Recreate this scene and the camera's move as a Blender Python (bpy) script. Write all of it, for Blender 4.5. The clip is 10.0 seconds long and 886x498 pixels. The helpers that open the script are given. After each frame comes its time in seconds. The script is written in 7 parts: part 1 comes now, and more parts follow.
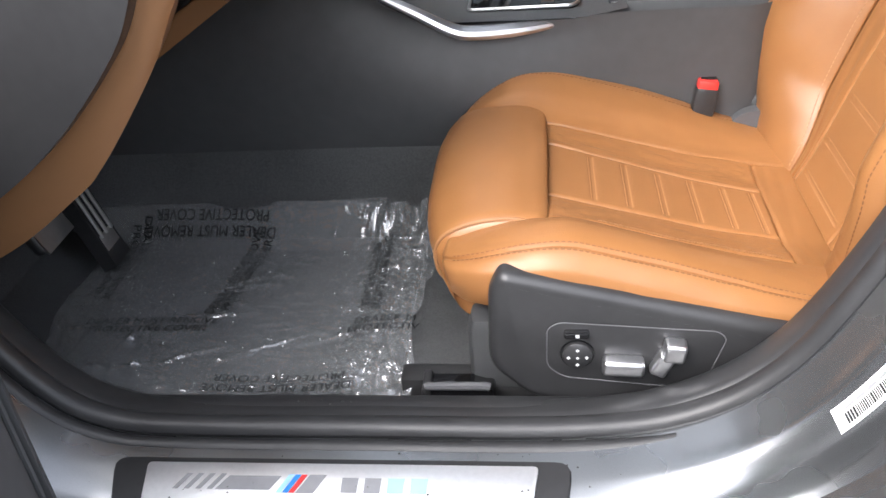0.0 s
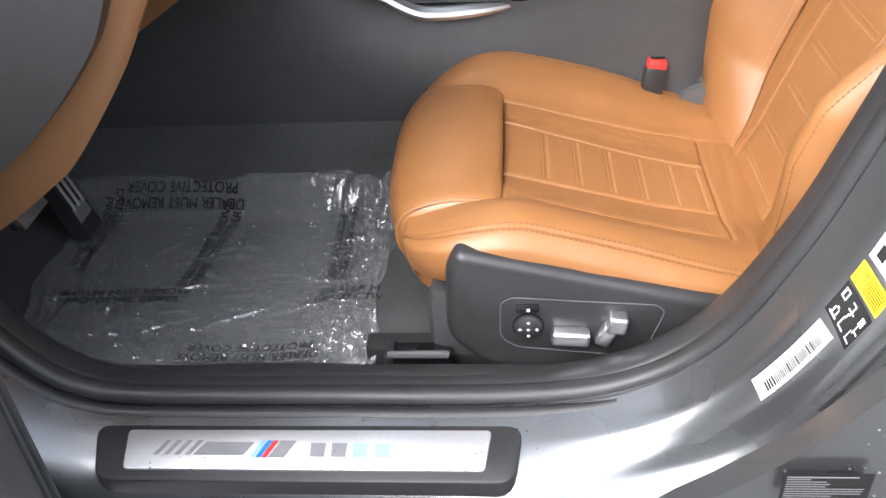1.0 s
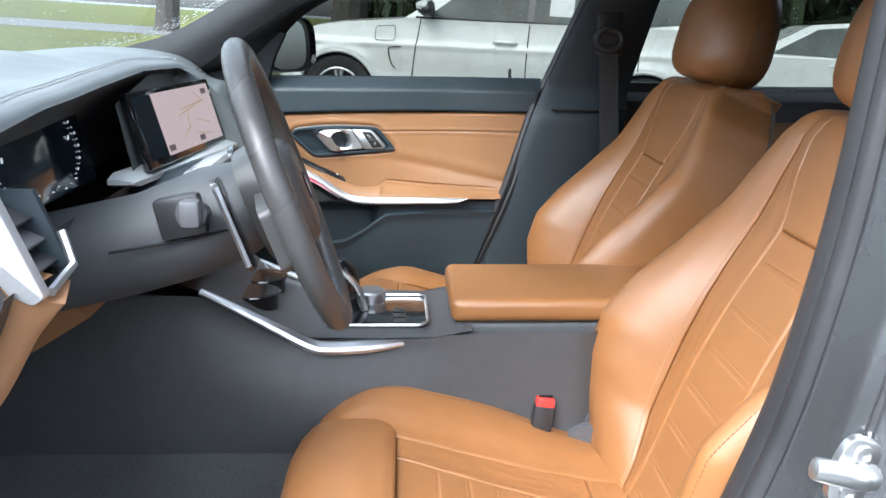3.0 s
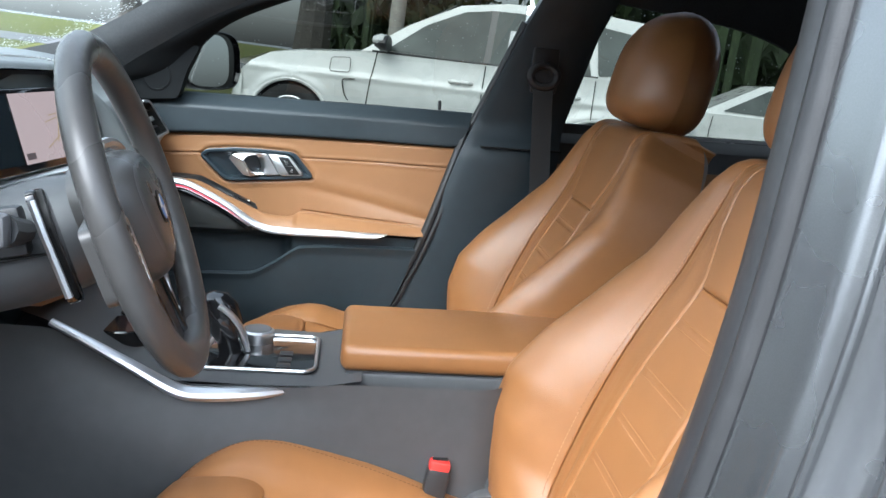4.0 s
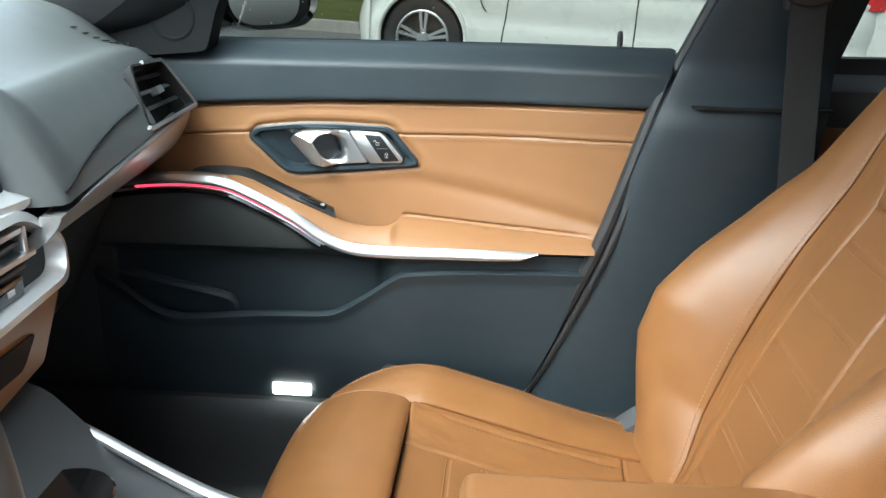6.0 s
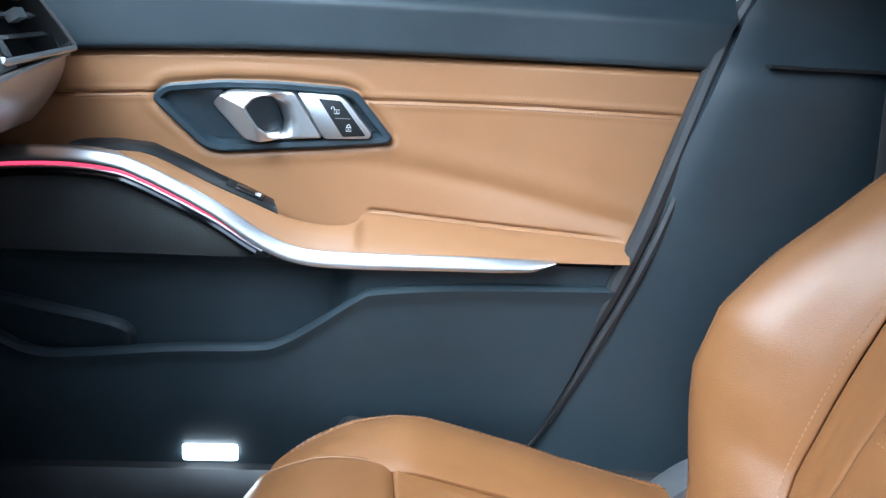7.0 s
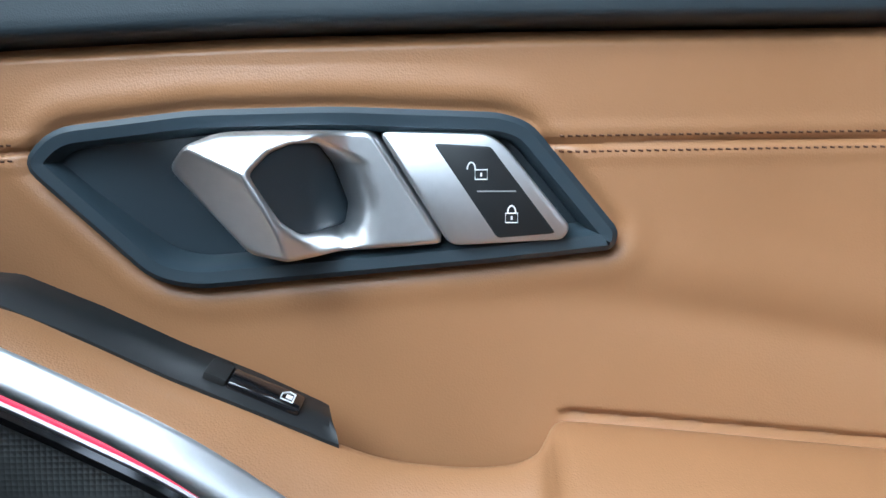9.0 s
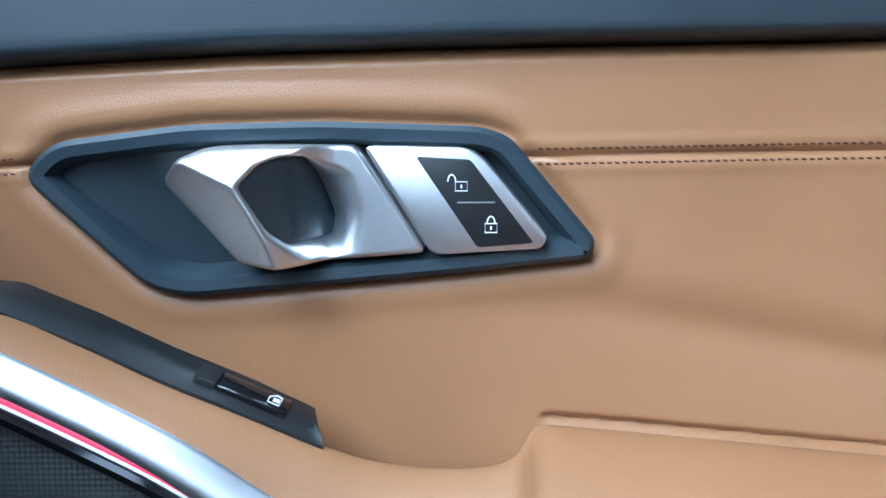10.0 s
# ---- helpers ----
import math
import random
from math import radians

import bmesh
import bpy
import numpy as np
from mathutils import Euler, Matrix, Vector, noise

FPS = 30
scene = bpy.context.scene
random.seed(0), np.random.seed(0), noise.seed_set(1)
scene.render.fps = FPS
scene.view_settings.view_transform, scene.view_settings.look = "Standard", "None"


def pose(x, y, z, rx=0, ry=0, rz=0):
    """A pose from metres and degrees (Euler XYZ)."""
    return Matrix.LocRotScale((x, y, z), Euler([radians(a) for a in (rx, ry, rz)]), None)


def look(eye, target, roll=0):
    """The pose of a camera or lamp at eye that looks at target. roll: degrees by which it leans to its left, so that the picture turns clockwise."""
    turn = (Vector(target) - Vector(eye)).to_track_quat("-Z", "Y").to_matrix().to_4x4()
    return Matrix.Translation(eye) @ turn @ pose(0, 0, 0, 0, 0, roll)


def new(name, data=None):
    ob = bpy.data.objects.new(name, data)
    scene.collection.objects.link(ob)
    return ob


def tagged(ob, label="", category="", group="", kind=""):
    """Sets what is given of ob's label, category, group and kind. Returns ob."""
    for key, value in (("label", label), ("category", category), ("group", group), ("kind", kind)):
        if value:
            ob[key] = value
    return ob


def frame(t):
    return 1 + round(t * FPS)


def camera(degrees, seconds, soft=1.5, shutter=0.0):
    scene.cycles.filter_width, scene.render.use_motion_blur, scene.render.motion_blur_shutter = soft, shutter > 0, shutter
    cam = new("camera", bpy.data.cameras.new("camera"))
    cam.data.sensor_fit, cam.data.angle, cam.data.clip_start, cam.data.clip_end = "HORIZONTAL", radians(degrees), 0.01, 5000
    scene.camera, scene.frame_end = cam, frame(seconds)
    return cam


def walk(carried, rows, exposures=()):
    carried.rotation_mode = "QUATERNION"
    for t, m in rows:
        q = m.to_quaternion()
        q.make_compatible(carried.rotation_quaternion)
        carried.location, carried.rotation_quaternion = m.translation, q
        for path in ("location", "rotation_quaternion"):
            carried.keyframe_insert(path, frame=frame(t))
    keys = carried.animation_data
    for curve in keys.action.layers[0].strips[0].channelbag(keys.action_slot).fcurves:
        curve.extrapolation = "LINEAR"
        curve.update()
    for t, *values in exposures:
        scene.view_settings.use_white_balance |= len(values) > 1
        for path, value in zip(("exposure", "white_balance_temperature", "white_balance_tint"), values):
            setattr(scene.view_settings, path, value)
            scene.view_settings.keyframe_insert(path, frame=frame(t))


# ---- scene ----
cam = camera(54.1, 10.0)
PATH = [
    (0, (0.001, -1.407, 1.047), (-0.242, 0.268, -0.018), -5.4),
    (0.5, (0.022, -1.434, 1.103), (-0.179, 0.19, -0.047), -5.3),
    (1, (0.02, -1.441, 1.113), (-0.154, 0.173, -0.055), -4.5),
    (1.5, (0.017, -1.443, 1.115), (-0.146, 0.189, -0.029), -3.9),
    (2, (0.011, -1.441, 1.113), (-0.03, 0.362, 0.25), -1.7),
    (2.5, (0.009, -1.447, 1.133), (0.06, 0.435, 0.456), -0.5),
    (2.7, (0.003, -1.445, 1.135), (0.08, 0.462, 0.536), 0.0),
    (3.8, (0.085, -1.348, 1.096), (0.233, 0.6, 0.667), 3.9),
    (4, (0.104, -1.307, 1.102), (0.299, 0.639, 0.681), 4.6),
    (4.5, (0.13, -1.192, 1.165), (0.316, 0.749, 0.718), 4.0),
    (5, (0.141, -0.944, 1.181), (0.046, 0.993, 0.692), 1.1),
    (5.5, (0.133, -0.72, 1.157), (-0.01, 1.203, 0.627), 0.5),
    (6, (0.114, -0.538, 1.109), (-0.016, 1.353, 0.471), 0.9),
    (6.2, (0.098, -0.481, 1.07), (0.008, 1.41, 0.427), 0.8),
    (7.3, (-0.051, -0.093, 0.944), (0.163, 1.838, 0.469), 4.3),
    (7.5, (-0.06, 0.0, 0.915), (0.18, 1.947, 0.525), 4.4),
    (8, (-0.065, 0.182, 0.884), (0.117, 2.144, 0.544), 3.9),
    (8.5, (-0.074, 0.29, 0.867), (-0.027, 2.252, 0.48), 2.7),
    (9, (-0.086, 0.357, 0.877), (-0.101, 2.327, 0.53), -0.3),
    (9.5, (-0.078, 0.367, 0.875), (-0.112, 2.337, 0.53), -0.4),
    (10, (-0.07, 0.344, 0.881), (-0.126, 2.315, 0.546), -0.5),
]
walk(cam, [(t, look(eye, target, roll)) for t, eye, target, roll in PATH], [(0, 2.25, 6300, 12), (2.0, 2.35, 6200, 12), (2.7, 2.55, 5800, 9), (4, 2.4, 5650, 5), (4.5, 2.4, 5800, 7), (5.0, 2.75, 5900, 1), (5.5, 2.6, 6300, 2), (6.2, 2.65, 5600, 0), (7.3, 2.45, 4900, 5), (8.0, 1.75, 5700, 10), (8.6, 2.05, 5700, 8), (9.2, 2.15, 4900, 3), (10, 2.25, 4600, 2)])

# ---- light ----
world = bpy.data.worlds.new("overcast_sky")
scene.world = world
world.use_nodes = True
wn = world.node_tree.nodes
sky = wn.new("ShaderNodeTexSky")
sky.sky_type = "NISHITA"
sky.sun_disc = False
sky.sun_elevation = radians(48)
sky.sun_rotation = radians(217)
sky.air_density, sky.dust_density, sky.ozone_density = 1.0, 4.0, 1.0
desat = wn.new("ShaderNodeHueSaturation")
desat.inputs["Saturation"].default_value = 0.35
world.node_tree.links.new(sky.outputs[0], desat.inputs["Color"])
world.node_tree.links.new(desat.outputs[0], wn["Background"].inputs["Color"])
wn["Background"].inputs["Strength"].default_value = 0.15
sun_data = bpy.data.lights.new("sun", "SUN")
sun_data.energy, sun_data.angle, sun_data.color = 0.75, radians(70), (1.0, 0.98, 0.95)
sun = new("sun", sun_data)
sun.matrix_world = look((-4.0, -6.0, 8.5), (0, 0, 0))


# ---- materials ----
def material(name, colour, rough=0.5, metal=0.0, scale=60.0, vary=0.12, bump=0.1, bscale=400.0, coat=0.0, spec=0.5,
             stain=6.0, dist=0.001, sheen=0.0, voronoi=False):
    """A surface with colour variation at two scales, roughness variation and fine relief, in object space metres."""
    m = bpy.data.materials.new(name)
    m.use_nodes = True
    nt, n = m.node_tree, m.node_tree.nodes
    b = n["Principled BSDF"]
    b.inputs["Metallic"].default_value = metal
    b.inputs["Specular IOR Level"].default_value = spec
    if coat:
        b.inputs["Coat Weight"].default_value = coat
        b.inputs["Coat Roughness"].default_value = 0.06
    if sheen:
        b.inputs["Sheen Weight"].default_value = sheen
    tc = n.new("ShaderNodeTexCoord")
    fine, broad = n.new("ShaderNodeTexNoise"), n.new("ShaderNodeTexNoise")
    fine.inputs["Scale"].default_value, broad.inputs["Scale"].default_value = scale, stain
    fine.inputs["Detail"].default_value, broad.inputs["Detail"].default_value = 4, 3
    add = n.new("ShaderNodeMath")
    add.operation = "ADD"
    for i, t in enumerate((fine, broad)):
        nt.links.new(tc.outputs["Object"], t.inputs["Vector"])
        nt.links.new(t.outputs["Fac"], add.inputs[i])
    ramp = n.new("ShaderNodeMapRange")
    ramp.inputs["From Min"].default_value, ramp.inputs["From Max"].default_value = 0.6, 1.4
    ramp.inputs["To Min"].default_value, ramp.inputs["To Max"].default_value = 1 - vary, 1 + vary
    nt.links.new(add.outputs[0], ramp.inputs["Value"])
    mul = n.new("ShaderNodeVectorMath")
    mul.operation = "SCALE"
    mul.inputs[0].default_value = colour
    nt.links.new(ramp.outputs[0], mul.inputs["Scale"])
    nt.links.new(mul.outputs[0], b.inputs["Base Color"])
    rr = n.new("ShaderNodeMapRange")
    rr.inputs["From Min"].default_value, rr.inputs["From Max"].default_value = 0.3, 0.7
    rr.inputs["To Min"].default_value, rr.inputs["To Max"].default_value = max(0.0, rough - 0.06), min(1.0, rough + 0.06)
    nt.links.new(broad.outputs["Fac"], rr.inputs["Value"])
    nt.links.new(rr.outputs[0], b.inputs["Roughness"])
    if bump:
        t = n.new("ShaderNodeTexVoronoi" if voronoi else "ShaderNodeTexNoise")
        t.inputs["Scale"].default_value = bscale
        nt.links.new(tc.outputs["Object"], t.inputs["Vector"])
        bp = n.new("ShaderNodeBump")
        bp.inputs["Strength"].default_value, bp.inputs["Distance"].default_value = bump, dist
        nt.links.new(t.outputs["Distance" if voronoi else "Fac"], bp.inputs["Height"])
        nt.links.new(bp.outputs[0], b.inputs["Normal"])
    return m


def glowing(name, colour, strength):
    m = material(name, tuple(0.05 * c for c in colour), 0.25, bump=0)
    b = m.node_tree.nodes["Principled BSDF"]
    b.inputs["Emission Color"].default_value = (*colour, 1)
    b.inputs["Emission Strength"].default_value = strength
    return m


def grazing(nt, least):
    """Share of mirrored light on a thin sheet, the same from both sides: least when seen square on, all when seen edge on."""
    lw, power, scale = nt.nodes.new("ShaderNodeLayerWeight"), nt.nodes.new("ShaderNodeMath"), nt.nodes.new("ShaderNodeMapRange")
    lw.inputs["Blend"].default_value = 0.5
    power.operation = "POWER"
    power.inputs[1].default_value = 5.0
    scale.inputs["To Min"].default_value = least
    nt.links.new(lw.outputs["Facing"], power.inputs[0])
    nt.links.new(power.outputs[0], scale.inputs["Value"])
    return scale.outputs[0]


def pane_glass(name, tint=(0.95, 0.97, 0.96), rough=0.0):
    """A thin pane: clear, with its mirror image by Fresnel."""
    m = bpy.data.materials.new(name)
    m.use_nodes = True
    nt, n = m.node_tree, m.node_tree.nodes
    n.remove(n["Principled BSDF"])
    clear, gloss, mix = n.new("ShaderNodeBsdfTransparent"), n.new("ShaderNodeBsdfGlossy"), n.new("ShaderNodeMixShader")
    clear.inputs["Color"].default_value = (*tint, 1)
    gloss.inputs["Roughness"].default_value = rough
    nt.links.new(grazing(nt, 0.04), mix.inputs[0])
    nt.links.new(clear.outputs[0], mix.inputs[1])
    nt.links.new(gloss.outputs[0], mix.inputs[2])
    nt.links.new(mix.outputs[0], n["Material Output"].inputs["Surface"])
    return m


TAN = material("tan_leather", (0.280, 0.124, 0.043), 0.34, scale=25, vary=0.08, bump=0.25, bscale=900, voronoi=True, dist=0.0006)
TAN_TRIM = material("tan_leatherette", (0.300, 0.148, 0.064), 0.42, scale=25, vary=0.05, bump=0.2, bscale=1100, voronoi=True, dist=0.0005)
THREAD = material("brown_thread", (0.085, 0.032, 0.014), 0.7, scale=300, bump=0.3)
SEAT_THREAD = material("tan_thread", (0.165, 0.070, 0.027), 0.7, scale=300, bump=0.3)
PALE_THREAD = material("pale_thread", (0.40, 0.20, 0.09), 0.6, scale=300, bump=0.3)
BLACK_SOFT = material("black_soft_plastic", (0.066, 0.068, 0.071), 0.48, scale=40, vary=0.12, bump=0.25, bscale=1300, voronoi=True, dist=0.0005)
BLACK_DASH = material("black_grained_dash", (0.120, 0.130, 0.130), 0.40, scale=40, vary=0.1, bump=0.2, bscale=1500, voronoi=True, dist=0.0005)
BLACK_HARD = material("black_hard_plastic", (0.030, 0.030, 0.031), 0.38, scale=80, vary=0.15, bump=0.12, bscale=900)
GREY_HARD = material("grey_hard_plastic", (0.10, 0.10, 0.105), 0.45, scale=80, vary=0.12, bump=0.12, bscale=900)
DARK_TRIM = material("blue_black_soft_plastic", (0.023, 0.033, 0.040), 0.50, scale=40, vary=0.12, bump=0.2, bscale=1300, voronoi=True, dist=0.0004)
BEZEL = material("blue_black_handle_surround", (0.026, 0.038, 0.048), 0.35, scale=40, vary=0.10, bump=0.1, bscale=1300, voronoi=True, dist=0.0003)
SATIN_BLACK = material("satin_black_switch", (0.010, 0.011, 0.012), 0.42, scale=60, vary=0.1, bump=0.05, bscale=1300)
DULL = material("dull_black_plastic", (0.010, 0.011, 0.012), 0.75, scale=60, vary=0.15, bump=0.2, bscale=900, spec=0.12)
GREY_THREAD = material("pale_grey_thread", (0.60, 0.61, 0.60), 0.7, scale=300, bump=0.3)
PIANO = material("gloss_black", (0.008, 0.008, 0.009), 0.08, bump=0, coat=0.5)
RUBBER = material("black_rubber_seal", (0.027, 0.027, 0.028), 0.45, scale=30, vary=0.25, bump=0.2, bscale=500)
CARPET = material("black_carpet", (0.092, 0.095, 0.097), 0.95, scale=300, vary=0.35, bump=0.9, bscale=1200, dist=0.003, spec=0.2, sheen=0.1)
WHEEL_LEATHER = material("black_wheel_leather", (0.066, 0.064, 0.062), 0.29, scale=40, vary=0.12, bump=0.25, bscale=1400, voronoi=True, dist=0.0005)
SATIN = material("satin_silver", (0.76, 0.76, 0.77), 0.37, 1.0, scale=200, vary=0.05, bump=0.03, bscale=900)
# paler, less metallic satin silver: the bright reflection is put into its colour
BRIGHTENED_SATIN = material("brightened_satin", (0.72, 0.73, 0.73), 0.36, 0.35, scale=200, vary=0.05, bump=0.03, bscale=900)
CHROME = material("chrome", (0.85, 0.85, 0.86), 0.12, 1.0, scale=50, vary=0.03, bump=0)
ALU = material("brushed_aluminium", (0.86, 0.86, 0.87), 0.34, 0.8, scale=200, vary=0.06, bump=0.05, bscale=1200)
PAINT = material("grey_metallic_paint", (0.24, 0.248, 0.256), 0.28, 0.85, scale=900, vary=0.10, bump=0.02, bscale=1500, coat=0.5)
WHITE_PAINT = material("white_car_paint", (0.79, 0.80, 0.77), 0.3, 0.0, scale=8, vary=0.03, bump=0.0, coat=0.8)
TYRE = material("tyre_rubber", (0.020, 0.020, 0.020), 0.75, scale=60, vary=0.3, bump=0.3, bscale=120)
ALLOY = material("alloy_rim", (0.55, 0.56, 0.57), 0.3, 0.8, scale=40, vary=0.08, bump=0)
DARK_GAP = material("dark_gap", (0.006, 0.006, 0.006), 0.8, bump=0)
WHITE_LABEL = material("white_label", (0.78, 0.78, 0.78), 0.35, scale=50, vary=0.04, bump=0)
YELLOW_LABEL = material("yellow_label", (0.85, 0.68, 0.02), 0.4, scale=50, vary=0.05, bump=0)
BLACK_LABEL = material("black_label", (0.015, 0.015, 0.015), 0.35, scale=50, vary=0.1, bump=0)
PRINT = material("black_print", (0.012, 0.012, 0.013), 0.5, bump=0)
GREY_PRINT = material("grey_print", (0.30, 0.30, 0.31), 0.4, 0.4, bump=0)
BLUE = material("blue_enamel", (0.03, 0.22, 0.62), 0.3, bump=0)
LIGHT_BLUE = material("light_blue_print", (0.35, 0.62, 0.85), 0.3, bump=0)
RED = material("red_enamel", (0.65, 0.04, 0.04), 0.3, bump=0)
RED_BUTTON = material("red_button", (0.80, 0.05, 0.04), 0.3, bump=0)
STEEL = material("zinc_steel", (0.62, 0.62, 0.61), 0.32, 0.95, scale=80, vary=0.12, bump=0.06, bscale=300)
WHITE_ICON = material("white_icon", (0.75, 0.75, 0.75), 0.5, bump=0)
CAR_GLASS = pane_glass("car_glass", (0.152, 0.160, 0.147))
CLEAR_GLASS = pane_glass("clear_glass", (0.78, 0.81, 0.79))
DARK_GLASS = material("dark_car_window", (0.115, 0.130, 0.122), 0.08, bump=0, scale=3, vary=0.5, stain=1.0, spec=0.2)
MIRROR = material("mirror_glass", (0.80, 0.82, 0.84), 0.02, 1.0, bump=0, vary=0.0)
WATER_DROP = pane_glass("rain_drop", (0.75, 0.79, 0.79), 0.02)
_n, _l = WATER_DROP.node_tree.nodes, WATER_DROP.node_tree.links
_through, _mix = _n.new("ShaderNodeBsdfTranslucent"), _n.new("ShaderNodeMixShader")
_through.inputs["Color"].default_value = (0.86, 0.88, 0.88, 1)
_mix.inputs[0].default_value = 0.65
_l.new(_n["Material Output"].inputs["Surface"].links[0].from_socket, _mix.inputs[1])
_l.new(_through.outputs[0], _mix.inputs[2])
_l.new(_mix.outputs[0], _n["Material Output"].inputs["Surface"])
AMBIENT_RED = glowing("red_ambient_light", (0.9, 0.05, 0.10), 0.35)
MAP_GLOW = glowing("map_screen", (0.84, 0.64, 0.61), 0.11)
MAP_LINE = glowing("map_line", (0.66, 0.46, 0.22), 0.10)
MAP_DARK = glowing("map_dark_label", (0.20, 0.15, 0.15), 0.1)
SCREEN_WHITE = glowing("white_display", (0.75, 0.80, 0.82), 0.14)
SCREEN_RED = glowing("red_display", (0.9, 0.04, 0.04), 0.8)
SCREEN_OFF = material("dark_display", (0.012, 0.018, 0.026), 0.12, bump=0, coat=0.3)


# ---- mesh helpers ----
def part(name, bm, mat, parent=None, label="", smooth=35):
    me = bpy.data.meshes.new(name)
    bmesh.ops.recalc_face_normals(bm, faces=bm.faces)
    bm.to_mesh(me)
    bm.free()
    me.materials.append(mat)
    if smooth:
        me.shade_smooth()
        me.set_sharp_from_angle(angle=radians(smooth))
    ob = new(name, me)
    if parent:
        ob.parent = parent
    if label:
        ob["label"] = label
    return ob


def thing(name, label, category, group="", kind="", at=None):
    ob = new(name)
    ob.empty_display_size = 0.05
    if at is not None:
        ob.matrix_world = at
    return tagged(ob, label, category, group, kind)


def spline(points, n, closed=False):
    """n points along a smooth curve through the given ones."""
    p = [np.array(q, float) for q in points]
    m = len(p)
    out = []
    spans = m if closed else m - 1
    for i in range(n):
        f = i * spans / (n if closed else n - 1)
        k = min(int(f), spans - 1)
        t = f - k
        a, b, c, d = ((p[(k - 1) % m], p[k], p[(k + 1) % m], p[(k + 2) % m]) if closed else
                      (p[max(k - 1, 0)], p[k], p[k + 1], p[min(k + 2, m - 1)]))
        out.append(0.5 * (2 * b + (c - a) * t + (2 * a - 5 * b + 4 * c - d) * t * t + (3 * b - a - 3 * c + d) * t ** 3))
    return [tuple(q) for q in out]


def curve1(points):
    """A function through (x, value) pairs."""
    xs, vs = [q[0] for q in points], [q[1] for q in points]
    return lambda x: float(np.interp(x, xs, vs))


def step(a, b, x):
    t = min(1.0, max(0.0, (x - a) / (b - a)))
    return t * t * (3 - 2 * t)


def sheet(f, nu, nv, back=None, keep=None):
    """A grid of f(u, v), u and v from 0 to 1. back: a vector by which a second skin lies behind, closed at the rim."""
    bm = bmesh.new()
    g = [[bm.verts.new(f(i / nu, j / nv)) for j in range(nv + 1)] for i in range(nu + 1)]
    fs = []
    for i in range(nu):
        for j in range(nv):
            if keep is None or keep((i + 0.5) / nu, (j + 0.5) / nv):
                fs.append(bm.faces.new((g[i][j], g[i + 1][j], g[i + 1][j + 1], g[i][j + 1])))
    if back is not None:
        b = Vector(back)
        edges = [e for e in bm.edges if len(e.link_faces) == 1]
        r = bmesh.ops.extrude_edge_only(bm, edges=edges)
        bmesh.ops.translate(bm, vec=b, verts=[v for v in r["geom"] if isinstance(v, bmesh.types.BMVert)])
    bmesh.ops.delete(bm, geom=[v for v in bm.verts if not v.link_faces], context="VERTS")
    return bm


def loft(rings, caps=True, closed=False):
    """Faces between rings of equally many points."""
    bm = bmesh.new()
    vs = [[bm.verts.new(p) for p in r] for r in rings]
    k = len(vs[0])
    pairs = list(zip(vs, vs[1:])) + ([(vs[-1], vs[0])] if closed else [])
    for a, b in pairs:
        for i in range(k):
            bm.faces.new((a[i], a[(i + 1) % k], b[(i + 1) % k], b[i]))
    if caps and not closed:
        bm.faces.new(vs[0])
        bm.faces.new(vs[-1])
    return bm


def tube(points, r, n=8, closed=False, flat=1.0):
    """A round bar along points; r a radius or a function of 0..1. flat squeezes it across."""
    pts = [Vector(p) for p in points]
    rings, up = [], None
    for i, p in enumerate(pts):
        a = pts[i - 1] if (i or closed) else p
        b = pts[(i + 1) % len(pts)] if (i + 1 < len(pts) or closed) else p
        t = (b - a).normalized()
        if up is None:
            up = Vector((0, 0, 1)) if abs(t.z) < 0.9 else Vector((1, 0, 0))
        up = (up - t * up.dot(t)).normalized()
        side = t.cross(up)
        q = float(r(i / max(1, len(pts) - 1)) if callable(r) else r)
        rings.append([p + q * (math.cos(2 * math.pi * k / n) * side + flat * math.sin(2 * math.pi * k / n) * up) for k in range(n)])
    return loft(rings, True, closed)


def box(sx, sy, sz, at=(0, 0, 0), bevel=0.0, seg=2, rot=None):
    bm = bmesh.new()
    bmesh.ops.create_cube(bm, size=1.0)
    bmesh.ops.scale(bm, vec=(sx, sy, sz), verts=bm.verts)
    if bevel:
        bmesh.ops.bevel(bm, geom=bm.edges[:] + bm.verts[:], offset=bevel, segments=seg, profile=0.5, affect="EDGES")
    if rot is not None:
        bmesh.ops.transform(bm, matrix=rot, verts=bm.verts)
    bmesh.ops.translate(bm, vec=at, verts=bm.verts)
    return bm


def prism(outline, depth, place, bevel=0.0, seg=2):
    """A flat outline of (a, b) drawn out over depth = (d0, d1); place(a, b, d) gives the point."""
    bm = bmesh.new()
    lo = [bm.verts.new(place(a, b, depth[0])) for a, b in outline]
    hi = [bm.verts.new(place(a, b, depth[1])) for a, b in outline]
    k = len(lo)
    top = bm.faces.new(hi)
    bm.faces.new(lo[::-1])
    for i in range(k):
        bm.faces.new((lo[i], lo[(i + 1) % k], hi[(i + 1) % k], hi[i]))
    bmesh.ops.recalc_face_normals(bm, faces=bm.faces)
    if bevel:
        bmesh.ops.bevel(bm, geom=list(top.edges), offset=bevel, segments=seg, profile=0.5, affect="EDGES")
    return bm


def lathe(profile, n=32, axis=None):
    """Turns (radius, height) about z, then by the matrix axis."""
    rings = [[(r * math.cos(2 * math.pi * k / n), r * math.sin(2 * math.pi * k / n), h) for k in range(n)] for r, h in profile]
    bm = loft(rings)
    if axis is not None:
        bmesh.ops.transform(bm, matrix=axis, verts=bm.verts)
    return bm


